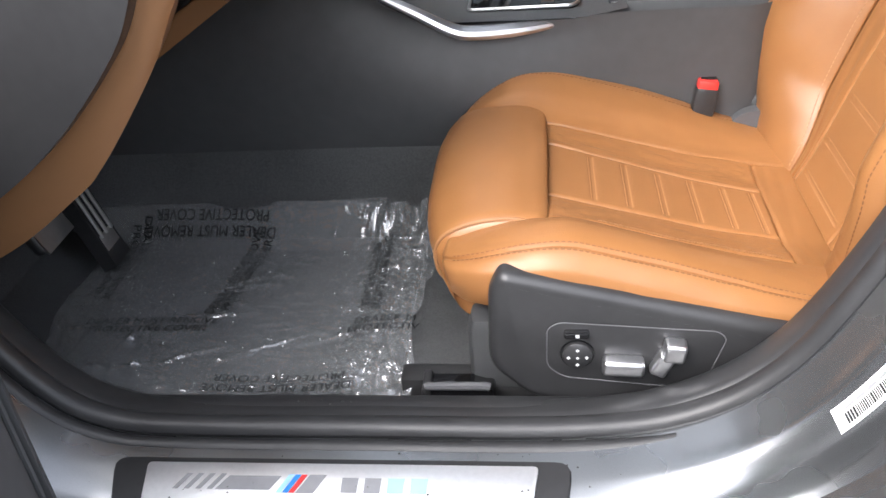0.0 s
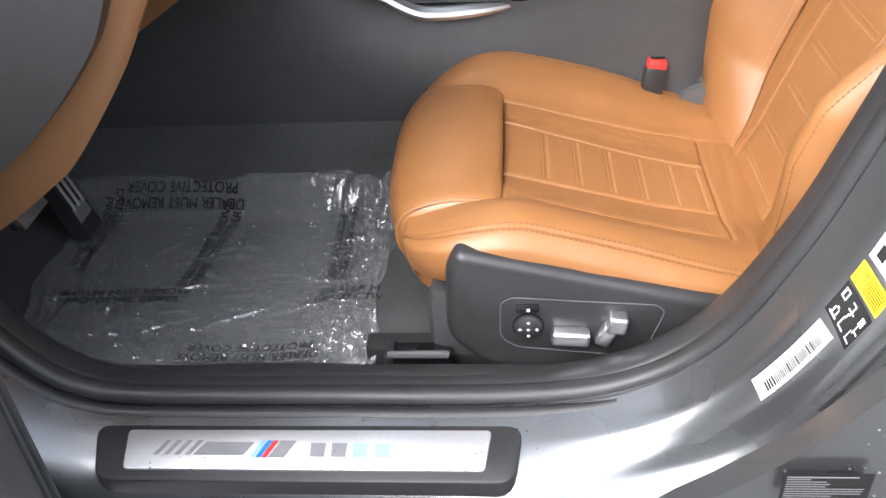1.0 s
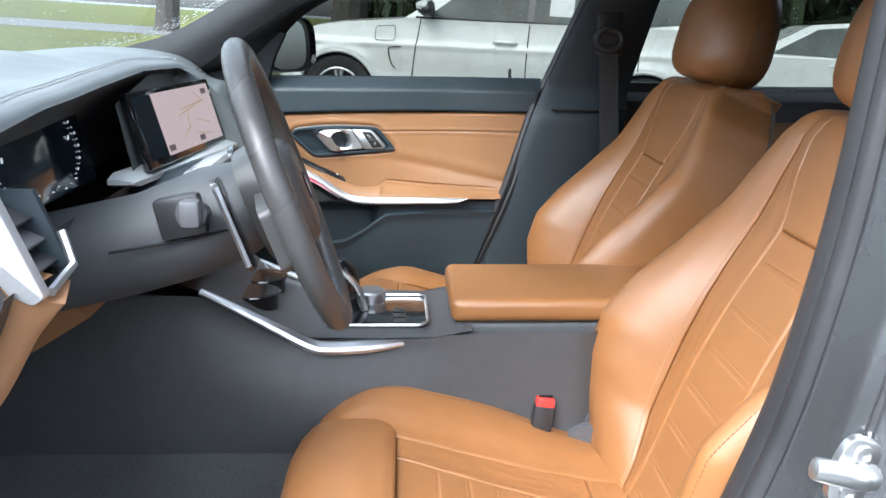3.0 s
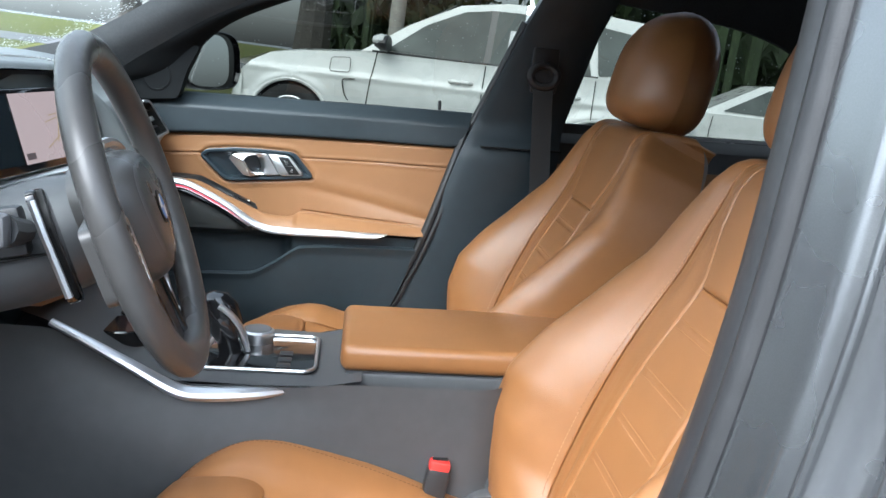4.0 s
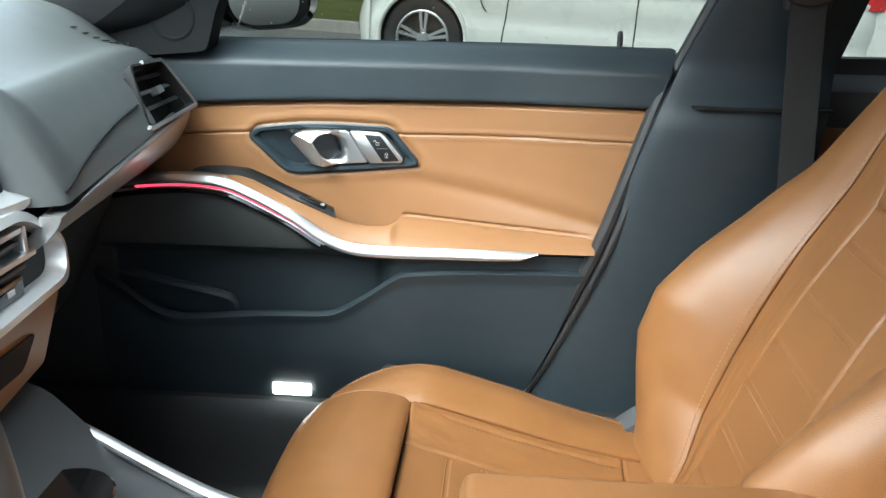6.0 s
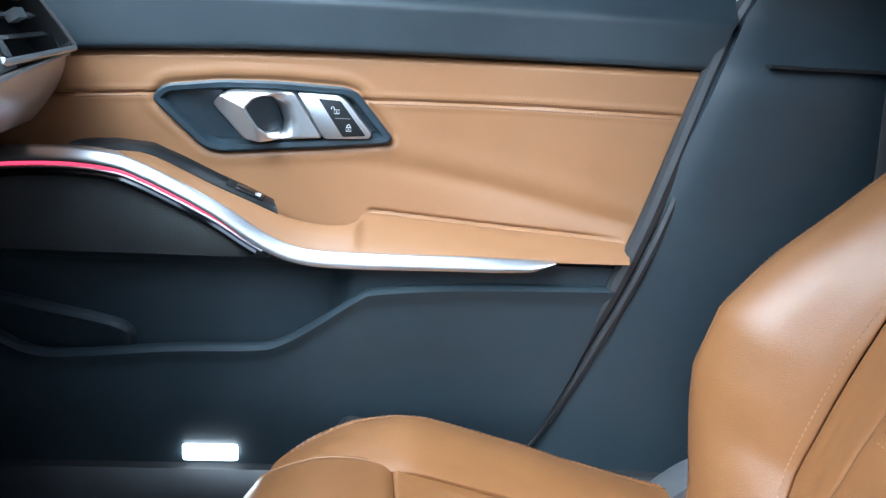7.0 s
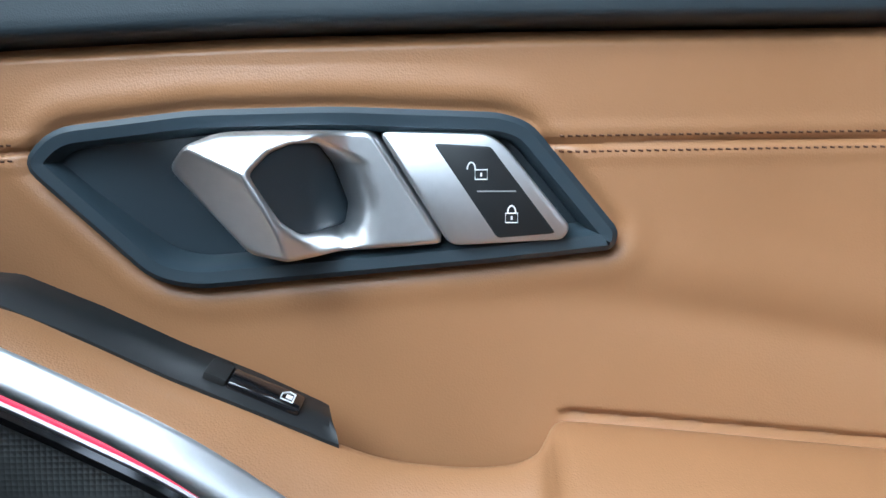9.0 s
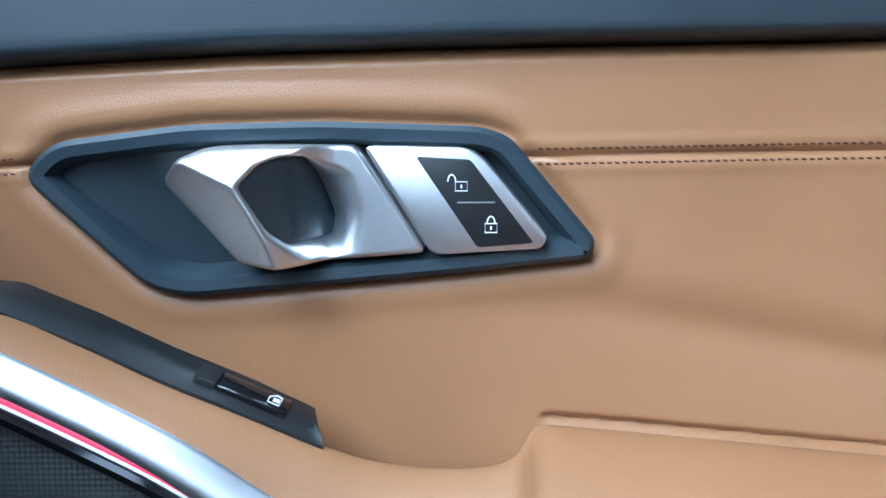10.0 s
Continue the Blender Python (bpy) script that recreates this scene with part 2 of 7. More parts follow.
def rounded(points, r=0.01, n=4):
    """An outline with its corners rounded off."""
    out, k = [], len(points)
    for i in range(k):
        p, a, b = (np.array(points[j % k], float) for j in (i, i - 1, i + 1))
        la, lb = np.linalg.norm(a - p), np.linalg.norm(b - p)
        q = min(r, la * 0.45, lb * 0.45)
        s, e = p + (a - p) / la * q, p + (b - p) / lb * q
        for j in range(n + 1):
            t = j / n
            out.append(tuple((1 - t) ** 2 * s + 2 * t * (1 - t) * p + t * t * e))
    return out


def join(*bms):
    """Several bmeshes as one."""
    out = bmesh.new()
    for b in bms:
        me = bpy.data.meshes.new("tmp")
        b.to_mesh(me)
        b.free()
        out.from_mesh(me)
        bpy.data.meshes.remove(me)
    return out


def words(text, size, at, mat, parent, name="printed_text"):
    """Lettering in the built-in font, as a thin mesh, at the pose at."""
    cu = bpy.data.curves.new(name, "FONT")
    cu.body, cu.size, cu.extrude = text, size, 0.0002
    cu.align_x, cu.align_y = "CENTER", "CENTER"
    tmp = new(name, cu)
    me = bpy.data.meshes.new_from_object(tmp)
    bpy.data.objects.remove(tmp)
    me.materials.append(mat)
    ob = new(name, me)
    ob.parent = parent
    ob.matrix_basis = at
    return ob


# ---- the car: shell ----
OPENING = spline([(-0.72, 0.80), (-0.66, 0.62), (-0.605, 0.50), (-0.555, 0.425), (-0.50, 0.388), (-0.42, 0.376), (-0.2, 0.375), (0.02, 0.377), (0.145, 0.402),
                  (0.235, 0.468), (0.302, 0.585), (0.345, 0.70), (0.375, 0.80), (0.402, 0.94), (0.418, 1.08), (0.435, 1.27)], 601)


def opening(s):
    """The edge of the driver's door opening, s from 0 to 1: (x, z) and the outward way (x, z)."""
    k = min(max(s, 0.0), 1.0) * 600
    i = min(int(k), 599)
    f = k - i
    mixed = lambda j: [OPENING[min(600, max(0, j))][c] * (1 - f) + OPENING[min(600, max(0, j + 1))][c] * f for c in (0, 1)]
    a, b = mixed(i - 12), mixed(i + 12)
    dx, dz = b[0] - a[0], b[1] - a[1]
    q = math.hypot(dx, dz)
    return mixed(i), (dz / q, -dx / q)


def sweep(profile, s0=0.0, s1=1.0, n=200, lift=0.0, other=None):
    """A strip along the door opening; the profile is (outward, y) pairs, and passes over to other along the pillar."""
    def f(u, v):
        s = s0 + (s1 - s0) * u
        (x, z), (nx, nz) = opening(s)
        i = int(round(v * (len(profile) - 1)))
        o, y = profile[i]
        if other:
            w = step(0.44, 0.58, s)
            o, y = o + (other[i][0] - o) * w, y + (other[i][1] - y) * w
        return (x + nx * (o + lift), y, z + nz * (o + lift))
    return sheet(f, n, len(profile) - 1)


body = thing("car_body", "dark grey metallic saloon car body with the front door open", "car", kind="structure")
SILL = spline([(-0.004, -0.735), (0.0, -0.760), (0.007, -0.790), (0.016, -0.818), (0.029, -0.838), (0.047, -0.848), (0.060, -0.850)], 25)
FLANGE = spline([(-0.004, -0.735), (0.004, -0.765), (0.010, -0.788), (0.030, -0.802), (0.056, -0.812), (0.066, -0.832), (0.068, -0.856)], 25)
part("sill_and_flange", sweep(SILL, other=FLANGE), PAINT, body, "dark grey metallic door sill and pillar flange, wet and glossy")
bead = lambda o, y, r, q, n: [(o + r * math.cos(a), y + q * math.sin(a)) for a in np.linspace(0, 2 * math.pi, n)]
part("door_seal", join(sweep(bead(-0.010, -0.725, 0.011, 0.014, 13), other=bead(-0.006, -0.725, 0.010, 0.013, 13)),
                       sweep(bead(0.000, -0.744, 0.006, 0.009, 11), other=bead(0.006, -0.742, 0.006, 0.008, 11))),
     RUBBER, body, "black rubber door seal with grit on it")
part("inner_trim", sweep(spline([(-0.004, -0.715), (-0.008, -0.705), (-0.006, -0.69), (0.004, -0.665), (0.03, -0.654), (0.12, -0.65)], 14), 0.0, 1.0, 110,
                         other=spline([(0.0, -0.715), (-0.008, -0.708), (-0.010, -0.695), (-0.004, -0.67), (0.03, -0.655), (0.12, -0.65)], 14)),
     BLACK_HARD, body, "black plastic trim inside the seal")
# beads added to the flange's shape so that bright sky streaks show along it
part("highlight_bead", join(sweep(bead(0.021, -0.7975, 0.0045, 0.0050, 11), 0.775, 1.0, 90, other=bead(0.021, -0.7975, 0.0045, 0.0050, 11)),
                         sweep(bead(0.060, -0.822, 0.0050, 0.0070, 11), 0.62, 1.0, 120, other=bead(0.060, -0.822, 0.0050, 0.0070, 11))), PAINT, body, "thin painted beads added on the pillar flange to catch sky highlights")
part("door_gap", sweep([(0.058, -0.846), (0.075, -0.840), (0.13, -0.842)], 0.30, 1.0, 120), DARK_GAP, body, "dark shut line beside the rear door")
part("rocker_panel", sheet(lambda u, v: (-1.0 + 2.6 * u, -0.850 - 0.012 * math.sin(v * 3), 0.325 - 0.14 * v), 20, 6), PAINT, body)
part("rear_door_skin", sheet(lambda u, v: (curve1([(0.2, 0.05), (0.36, 0.16), (0.40, 0.21), (0.47, 0.285), (0.58, 0.362), (0.70, 0.412), (0.80, 0.442), (0.94, 0.470), (1.08, 0.488), (1.27, 0.505)])(0.2 + 1.0 * v) +
                                           0.85 * u, -0.868 - 0.02 * math.sin(math.pi * min(1, v * 0.9)), 0.2 + 1.0 * v), 30, 40, (0, 0.03, 0)),
     PAINT, body, "dark grey painted rear door skin")
# sill plate: a black tray with a brushed insert
plate = part("sill_plate", prism(rounded([(-0.475, -0.766), (0.022, -0.766), (0.012, -0.838), (-0.455, -0.838)], 0.02), (0.345, 0.3795),
                                 lambda a, b, d: (a, b, d + 0.20 * min(0.0, b + 0.776)), 0.004), BLACK_HARD, body, "black sill plate with a brushed metal insert")
part("insert", prism(rounded([(-0.432, -0.776), (-0.013, -0.776), (-0.020, -0.825), (-0.425, -0.825)], 0.006), (0.3775, 0.3815),
                     lambda a, b, d: (a, b, d + 0.20 * min(0.0, b + 0.776)), 0.001), ALU, plate, "brushed aluminium insert")


def flat_bar(pts, z, mat, parent, name):
    bm = bmesh.new()
    bm.faces.new([bm.verts.new((x, y, z + 0.20 * min(0.0, y + 0.776))) for x, y in pts])
    return part(name, bm, mat, parent, smooth=0)


for i in range(4):
    x = -0.395 + 0.0125 * i
    flat_bar([(x, -0.808), (x + 0.006, -0.808), (x + 0.018, -0.790), (x + 0.012, -0.790)], 0.3820, GREY_PRINT, plate, "stripe")
flat_bar([(-0.348, -0.808), (-0.290, -0.808), (-0.280, -0.792), (-0.336, -0.792)], 0.3820, GREY_PRINT, plate, "stripe")
for i, m in enumerate((LIGHT_BLUE, BLUE, RED)):
    x = -0.283 + 0.0068 * i
    flat_bar([(x, -0.811), (x + 0.006, -0.811), (x + 0.017, -0.790), (x + 0.011, -0.790)], 0.3820, m, plate, "colour_bar")
flat_bar([(-0.262, -0.811), (-0.243, -0.811), (-0.232, -0.790), (-0.250, -0.790)], 0.3820, GREY_PRINT, plate, "emblem_bar")
for i in range(4):
    flat_bar([(-0.215 + 0.024 * i, -0.81), (-0.198 + 0.024 * i, -0.81), (-0.198 + 0.024 * i, -0.793), (-0.215 + 0.024 * i, -0.793)], 0.3820,
             GREY_PRINT if i < 2 else LIGHT_BLUE, plate, "emblem_bar")
# ridged inner trim strip
part("step_strip", sheet(lambda u, v: (-0.47 + 0.50 * u, -0.664 - 0.046 * v, 0.374 + 0.006 * math.sin(math.pi * v) - 0.008 * (1 - min(1, 12 * u, 12 * (1 - u)))),
                         40, 10, (0, 0, -0.03)), BLACK_HARD, body, "black plastic step strip with grit")
part("inner_sill", sheet(lambda u, v: (-0.9 + 1.3 * u, -0.60 - 0.07 * v, 0.295 + 0.070 * step(0.0, 0.8, v)), 10, 10), BLACK_HARD, body)

# floor, tunnel, bulkhead, roof, far side
part("car_floor", sheet(lambda u, v: (-1.05 + 2.4 * u, -0.70 + 1.40 * v, 0.285 + 0.25 * step(-0.80, -1.05, -1.05 + 2.4 * u)), 24, 10, (0, 0, -0.05)),
     CARPET, body, "black carpet in the footwells")
part("tunnel_carpet", sheet(lambda u, v: (-1.0 + 1.9 * u, -0.168 + 0.336 * v, 0.28 + 0.26 * min(1, 14 * v, 14 * (1 - v))), 10, 20), CARPET, body)
part("firewall", sheet(lambda u, v: (-0.98 - 0.1 * v, -0.75 + 1.5 * u, 0.25 + 0.8 * v), 4, 4, (-0.03, 0, 0)), CARPET, body)
ROOF = lambda u, v: (-0.05 + 1.75 * u, -0.58 + 1.16 * v, 1.345 + 0.045 * math.sin(math.pi * (0.15 + 0.7 * u)) - 0.03 * (2 * v - 1) ** 2)
part("headliner", sheet(ROOF, 16, 12, (0, 0, 0.03)), BLACK_SOFT, body, "black fabric headliner")
part("roof_skin", sheet(lambda u, v: tuple(np.array(ROOF(u, v)) + (0, 0, 0.035)), 16, 12), PAINT, body)
part("rear_bulkhead", sheet(lambda u, v: (1.62 + 0.1 * v, -0.72 + 1.44 * u, 0.25 + 1.1 * v), 4, 4, (0.03, 0, 0)), BLACK_SOFT, body)


ROOF_CLOTH = material("grey_roof_cloth", (0.056, 0.058, 0.061), 0.9, scale=200, vary=0.15, bump=0.5, bscale=1500, spec=0.2)


def ruled(name, a, b, mat, label, n=60, m=6, bow=0.0, back=(0, 0.02, 0)):
    """A panel between two smooth edges."""
    pa, pb = spline(a, n + 1), spline(b, n + 1)
    return part(name, sheet(lambda u, v: tuple(np.array(pa[int(round(u * n))]) * (1 - v) + np.array(pb[int(round(u * n))]) * v + np.array((0, -bow * math.sin(math.pi * v), 0))), n, m, back),
                mat, body, label)


UP = [(-0.90, 0.69, 0.99), (-0.64, 0.675, 1.058), (-0.52, 0.667, 1.095), (-0.38, 0.655, 1.172), (-0.29, 0.64, 1.240), (-0.08, 0.59, 1.335)]
MID = [(-0.60, 0.715, 0.975), (-0.485, 0.690, 1.005), (-0.385, 0.68, 1.068), (-0.255, 0.672, 1.150), (-0.15, 0.655, 1.205), (0.02, 0.60, 1.325)]
LOW = [(-0.40, 0.755, 0.985), (-0.305, 0.735, 1.035), (-0.265, 0.72, 1.10), (-0.185, 0.70, 1.160), (-0.03, 0.665, 1.222), (0.12, 0.645, 1.262)]
ruled("a_pillar", UP, MID, ROOF_CLOTH, "grey cloth-covered roof pillar", bow=0.02)
ruled("door_frame", MID, LOW, DULL, "black window frame of the far door", bow=0.01)
ruled("roof_rail", [(0.0, 0.60, 1.32), (0.4, 0.585, 1.345), (0.8, 0.58, 1.34), (1.2, 0.59, 1.29), (1.6, 0.60, 1.18)],
      [(0.05, 0.66, 1.245), (0.40, 0.645, 1.268), (0.70, 0.645, 1.252), (1.05, 0.655, 1.190), (1.35, 0.69, 0.98)], ROOF_CLOTH, "dark headliner edge above the rear window")
part("near_roof_rail", tube(spline([(-0.86, -0.72, 0.985), (-0.60, -0.69, 1.075), (-0.30, -0.64, 1.205), (-0.05, -0.60, 1.305), (0.35, -0.60, 1.345), (0.8, -0.59, 1.335), (1.3, -0.60, 1.25), (1.7, -0.62, 1.10)], 60),
                            lambda t: 0.055, 14, flat=0.75), ROOF_CLOTH, body, "grey cloth-covered roof rail")
part("far_body_side", sheet(lambda u, v: (0.10 + 0.60 * u, 0.762, 0.30 + 0.68 * v), 4, 4, (0, 0.03, 0)), BLACK_HARD, body)
part("far_kick_panel", sheet(lambda u, v: (-1.05 + 0.56 * u, 0.705, 0.28 + 0.72 * v), 4, 4, (0, 0.03, 0)), BLACK_SOFT, body)
part("far_sill_trim", sheet(lambda u, v: (-0.75 + 1.1 * u, 0.60 + 0.10 * v, 0.30 + 0.14 * step(0, 0.7, v)), 6, 12), BLACK_HARD, body, "black plastic sill trim")
part("near_front_body", sheet(lambda u, v: (-1.05 + 0.40 * u, -0.70, 0.28 + 0.72 * v), 4, 4, (0, -0.03, 0)), BLACK_SOFT, body)


def b_pillar(sgn):
    front = curve1([(0.40, 0.13), (0.47, 0.165), (0.56, 0.205), (0.70, 0.258), (0.905, 0.325), (0.96, 0.350), (1.18, 0.440), (1.34, 0.508)])
    rear = curve1([(0.40, 0.62), (0.70, 0.575), (0.82, 0.545), (0.96, 0.560), (1.18, 0.610), (1.34, 0.668)])

    def f(u, v):
        z = 0.40 + 0.92 * v
        x = front(z) + (rear(z) - front(z)) * u
        y = curve1([(0.40, 0.70), (0.90, 0.675), (0.97, 0.70), (1.18, 0.645), (1.34, 0.575)])(z) - 0.022 * math.sin(math.pi * u) ** 0.6 * (1 if z < 0.93 else 0.6)
        return (x, sgn * y, z)
    return part("b_pillar", sheet(f, 20, 60, (0, sgn * 0.05, 0)), DARK_TRIM, body, "black plastic pillar trim")


b_pillar(1)
part("near_pillar_trim", sheet(lambda u, v: (lambda z: (curve1([(0.40, 0.24), (0.58, 0.33), (0.80, 0.40), (0.94, 0.425), (1.08, 0.440), (1.32, 0.46)])(z) + 0.22 * u,
                                                        -curve1([(0.40, 0.655), (0.95, 0.665), (1.32, 0.60)])(z) + 0.018 * math.sin(math.pi * u) ** 0.6, z))(0.40 + 0.92 * v), 12, 30, (0, -0.03, 0)), DARK_TRIM, body, "black plastic pillar trim")
part("pillar_joint", sheet(lambda u, v: (0.368 + 0.185 * u, 0.658 - 0.010 * math.sin(math.pi * (0.2 + 0.6 * u)), 0.922 - 0.003 * v), 8, 1, (0, 0.02, 0)), DARK_GAP, body)
FAR_SEAL = spline([(0.10, 0.70, 0.40), (0.155, 0.695, 0.48), (0.205, 0.69, 0.58), (0.262, 0.683, 0.72), (0.328, 0.70, 0.92), (0.355, 0.715, 0.97), (0.448, 0.665, 1.20)], 40)
part("far_door_seal", tube(FAR_SEAL, 0.011, 10), RUBBER, body, "black rubber door seal")
part("far_seal_edge", tube([(x + 0.016, y - 0.006, z) for x, y, z in FAR_SEAL], 0.006, 8), BLACK_HARD, body)

# windscreen and glass
EDGE_Y, EDGE_Z = (curve1([(q[0], q[k]) for q in spline(UP, 60)]) for k in (1, 2))


def screen_f(u, v):
    """The windscreen: bowed in the middle, its sides lying on the pillars."""
    a = 2 * u - 1
    x = -0.90 + 0.84 * v - (0.10 - 0.04 * v) * (1 - a * a)
    side = abs(a) ** 2.5
    xe = -0.90 + 0.84 * v
    return (x, a * (0.72 * (1 - 0.17 * v) * (1 - side) + (EDGE_Y(xe) + 0.012) * side), (1.00 + 0.325 * v + 0.03 * math.sin(math.pi * v)) * (1 - side) + (EDGE_Z(xe) + 0.006) * side)


part("windscreen", sheet(screen_f, 24, 16), CLEAR_GLASS, body, "windscreen with rain on it")


# ---- seats ----
def dashes(pts, lift=0.0006, run=0.0042, gap=0.0024, r=0.00085):
    """Single stitches along points."""
    bm = bmesh.new()
    pos, here, k = 0.0, 0, 0
    total = [0.0]
    for p, q in zip(pts, pts[1:]):
        total.append(total[-1] + (q - p).length)
    at = lambda d: next((pts[i] + (pts[i + 1] - pts[i]) * ((d - total[i]) / max(1e-9, total[i + 1] - total[i])) for i in range(len(pts) - 1) if total[i + 1] >= d), pts[-1])
    while pos + run < total[-1]:
        a, b = at(pos), at(pos + run)
        t = (b - a).normalized()
        s1 = t.cross(Vector((0.3, 0.2, 1))).normalized()
        s2 = t.cross(s1)
        ra = [bm.verts.new(a + r * (c * s1 + d * s2)) for c, d in ((1, 0), (0, 1), (-1, 0), (0, -1))]
        rb = [bm.verts.new(b + r * (c * s1 + d * s2)) for c, d in ((1, 0), (0, 1), (-1, 0), (0, -1))]
        for i in range(4):
            bm.faces.new((ra[i], ra[(i + 1) % 4], rb[(i + 1) % 4], rb[i]))
        pos += run + gap
    return bm


def seat(yc, outer, label):
    """A sports seat; outer is the y side of the door."""
    top = thing("car_seat", label, "car seat", "front seats", at=pose(0, yc, 0))
    Y = lambda w: -outer * w
    last = [None]

    def seam(v=None, u=None, a=0.03, b=0.97, lift=0.0006, mat=None):
        """Stitches along a line of the patch just made."""
        g = last[0]
        pts = [Vector(g(a + (b - a) * i / 150, v) if u is None else g(u, a + (b - a) * i / 150)) for i in range(151)]
        part("stitching", dashes(pts, lift), mat or SEAT_THREAD, top)
    zc = curve1(spline([(-0.10, 0.531), (-0.05, 0.536), (0, 0.526), (0.1, 0.498), (0.2, 0.470), (0.3, 0.449), (0.39, 0.440)], 40))

    def pillow(f, nu, nv, h=0.010, r=0.014, su=0.3, sv=0.3, flatu=(), extra=None):
        """A padded patch: base points and normals from f, swollen away from its seams."""
        def g(u, v):
            e = 1e-3
            p = Vector(f(u, v))
            du = Vector(f(min(1, u + e), v)) - Vector(f(max(0, u - e), v))
            dv = Vector(f(u, min(1, v + e))) - Vector(f(u, max(0, v - e)))
            n = du.cross(dv).normalized() * flip[0]
            ds = []
            if "u0" not in flatu:
                ds.append(u * su)
            if "u1" not in flatu:
                ds.append((1 - u) * su)
            if "v0" not in flatu:
                ds.append(v * sv)
            if "v1" not in flatu:
                ds.append((1 - v) * sv)
            d = min(ds) if ds else 1
            k = math.sqrt(max(0, 1 - (1 - min(1, d / r)) ** 2))
            return p + n * (h * k - 0.003 * (1 - k) + (extra(u, v) if extra else 0))
        last[0] = g
        flip = [1]
        mid, e = Vector(f(0.5, 0.35)), 1e-3
        way = (Vector(f(0.5 + e, 0.35)) - mid).cross(Vector(f(0.5, 0.35 + e)) - mid)
        if way.dot(out_way(mid)) < 0:
            flip[0] = -1
        dense = lambda t: t - 0.125 * math.sin(2 * math.pi * t)
        return sheet(lambda u, v: g(dense(u), dense(v)), nu, nv)

    out_way = lambda p: Vector((0, 0, 1))
    crinkle = lambda u, v: 0.0016 * noise.noise(Vector((u * 7 + yc, v * 4, 3.3))) + 0.0005 * noise.noise(Vector((u * 24, v * 13 + yc, 1.1)))
    # thigh support
    ts = spline([(-0.085, 0.440), (-0.125, 0.444), (-0.147, 0.470), (-0.142, 0.510), (-0.10, 0.531), (-0.05, 0.536), (0.001, 0.5265)], 60)
    out_way = lambda p: Vector((-0.4, 0, 1))

    def thigh(u, v):
        k = u * 59
        i = min(int(k), 58)
        x, z = (ts[i][j] + (ts[i + 1][j] - ts[i][j]) * (k - i) for j in (0, 1))
        w = (2 * v - 1) * 0.190
        bend = (abs(2 * v - 1)) ** 3
        skirt = max(0.0, (abs(2 * v - 1) - 0.86) / 0.14) ** 2
        return (x + 0.048 * bend * (1 - u), Y(w * (1 - 0.012 * skirt)), z - 0.010 * bend - 0.034 * skirt)
    part("thigh_support", pillow(thigh, 60, 60, 0.008, 0.022, 0.26, 0.38, extra=crinkle), TAN, top, "tan leather thigh support")
    part("piping", tube([Vector(last[0](0.04 + 0.95 * i / 60, 0.055)) + Vector((0, Y(-0.0012), -0.001)) for i in range(61)], 0.0026, 8), TAN_TRIM, top, "tan leather piping")
    out_way = lambda p: Vector((0, 0, 1))
    # lanes of the cushion: a dished middle with a tapered pleated panel, side lanes and a plain rear strip
    dish = lambda x, w: zc(x) - 0.015 * (1 - step(0.07, 0.172, abs(w)))
    in_edge = curve1([(0.0, 0.068), (0.29, 0.048), (0.40, 0.048)])
    out_edge = curve1([(0.0, -0.080), (0.29, -0.075), (0.40, -0.075)])

    def lane(w0, w1, x0=0.0, x1=0.294):
        def f(u, v):
            x = x0 + (x1 - x0) * u
            w = w0(x) + (w1(x) - w0(x)) * v
            return (x, Y(w), dish(x, w))
        return f
    far_in, far_out = (lambda x: 0.124), (lambda x: -0.170)
    PLEATS = [0.20, 0.355, 0.51, 0.66, 0.81, 0.945]
    pleat = lambda u, v: -0.0019 * sum(math.exp(-((u - c) / 0.012) ** 2) for c in PLEATS) * step(0.0, 0.12, v) * step(0.0, 0.12, 1 - v)
    part("cushion_centre", pillow(lane(out_edge, in_edge), 190, 34, 0.0026, 0.006, 0.29, 0.14, extra=pleat), TAN, top, "pleated tan leather seat centre")
    for c in PLEATS:
        for o in (-0.012, 0.012):
            seam(u=c + o, a=0.08, b=0.92, mat=PALE_THREAD)
    lane_seam = lambda c: (lambda u, v: -0.0030 * math.exp(-((v - c) / 0.022) ** 2) * step(0.12, 0.22, u) + crinkle(u, v))
    part("cushion_lane", pillow(lane(in_edge, far_in), 90, 60, 0.0026, 0.006, 0.29, 0.10, extra=crinkle), TAN, top)
    part("cushion_lane", pillow(lane(far_out, out_edge), 90, 60, 0.0026, 0.006, 0.29, 0.09, extra=lane_seam(0.22)), TAN, top)
    seam(v=0.30, a=0.2)
    part("cushion_rear", pillow(lane(far_out, lambda x: 0.150, 0.294, 0.390), 30, 60, 0.0026, 0.006, 0.10, 0.34, extra=crinkle), TAN, top, "plain tan leather strip at the back of the cushion")
    sec = spline([(0.164, 0.002), (0.176, 0.020), (0.198, 0.040), (0.220, 0.045), (0.240, 0.034), (0.253, 0.006), (0.257, -0.022), (0.250, -0.050)], 40)

    ramp = spline([(0.118, 0.000), (0.138, 0.008), (0.162, 0.024), (0.186, 0.040), (0.207, 0.046), (0.226, 0.038), (0.238, 0.012), (0.241, -0.020), (0.236, -0.050)], 40)

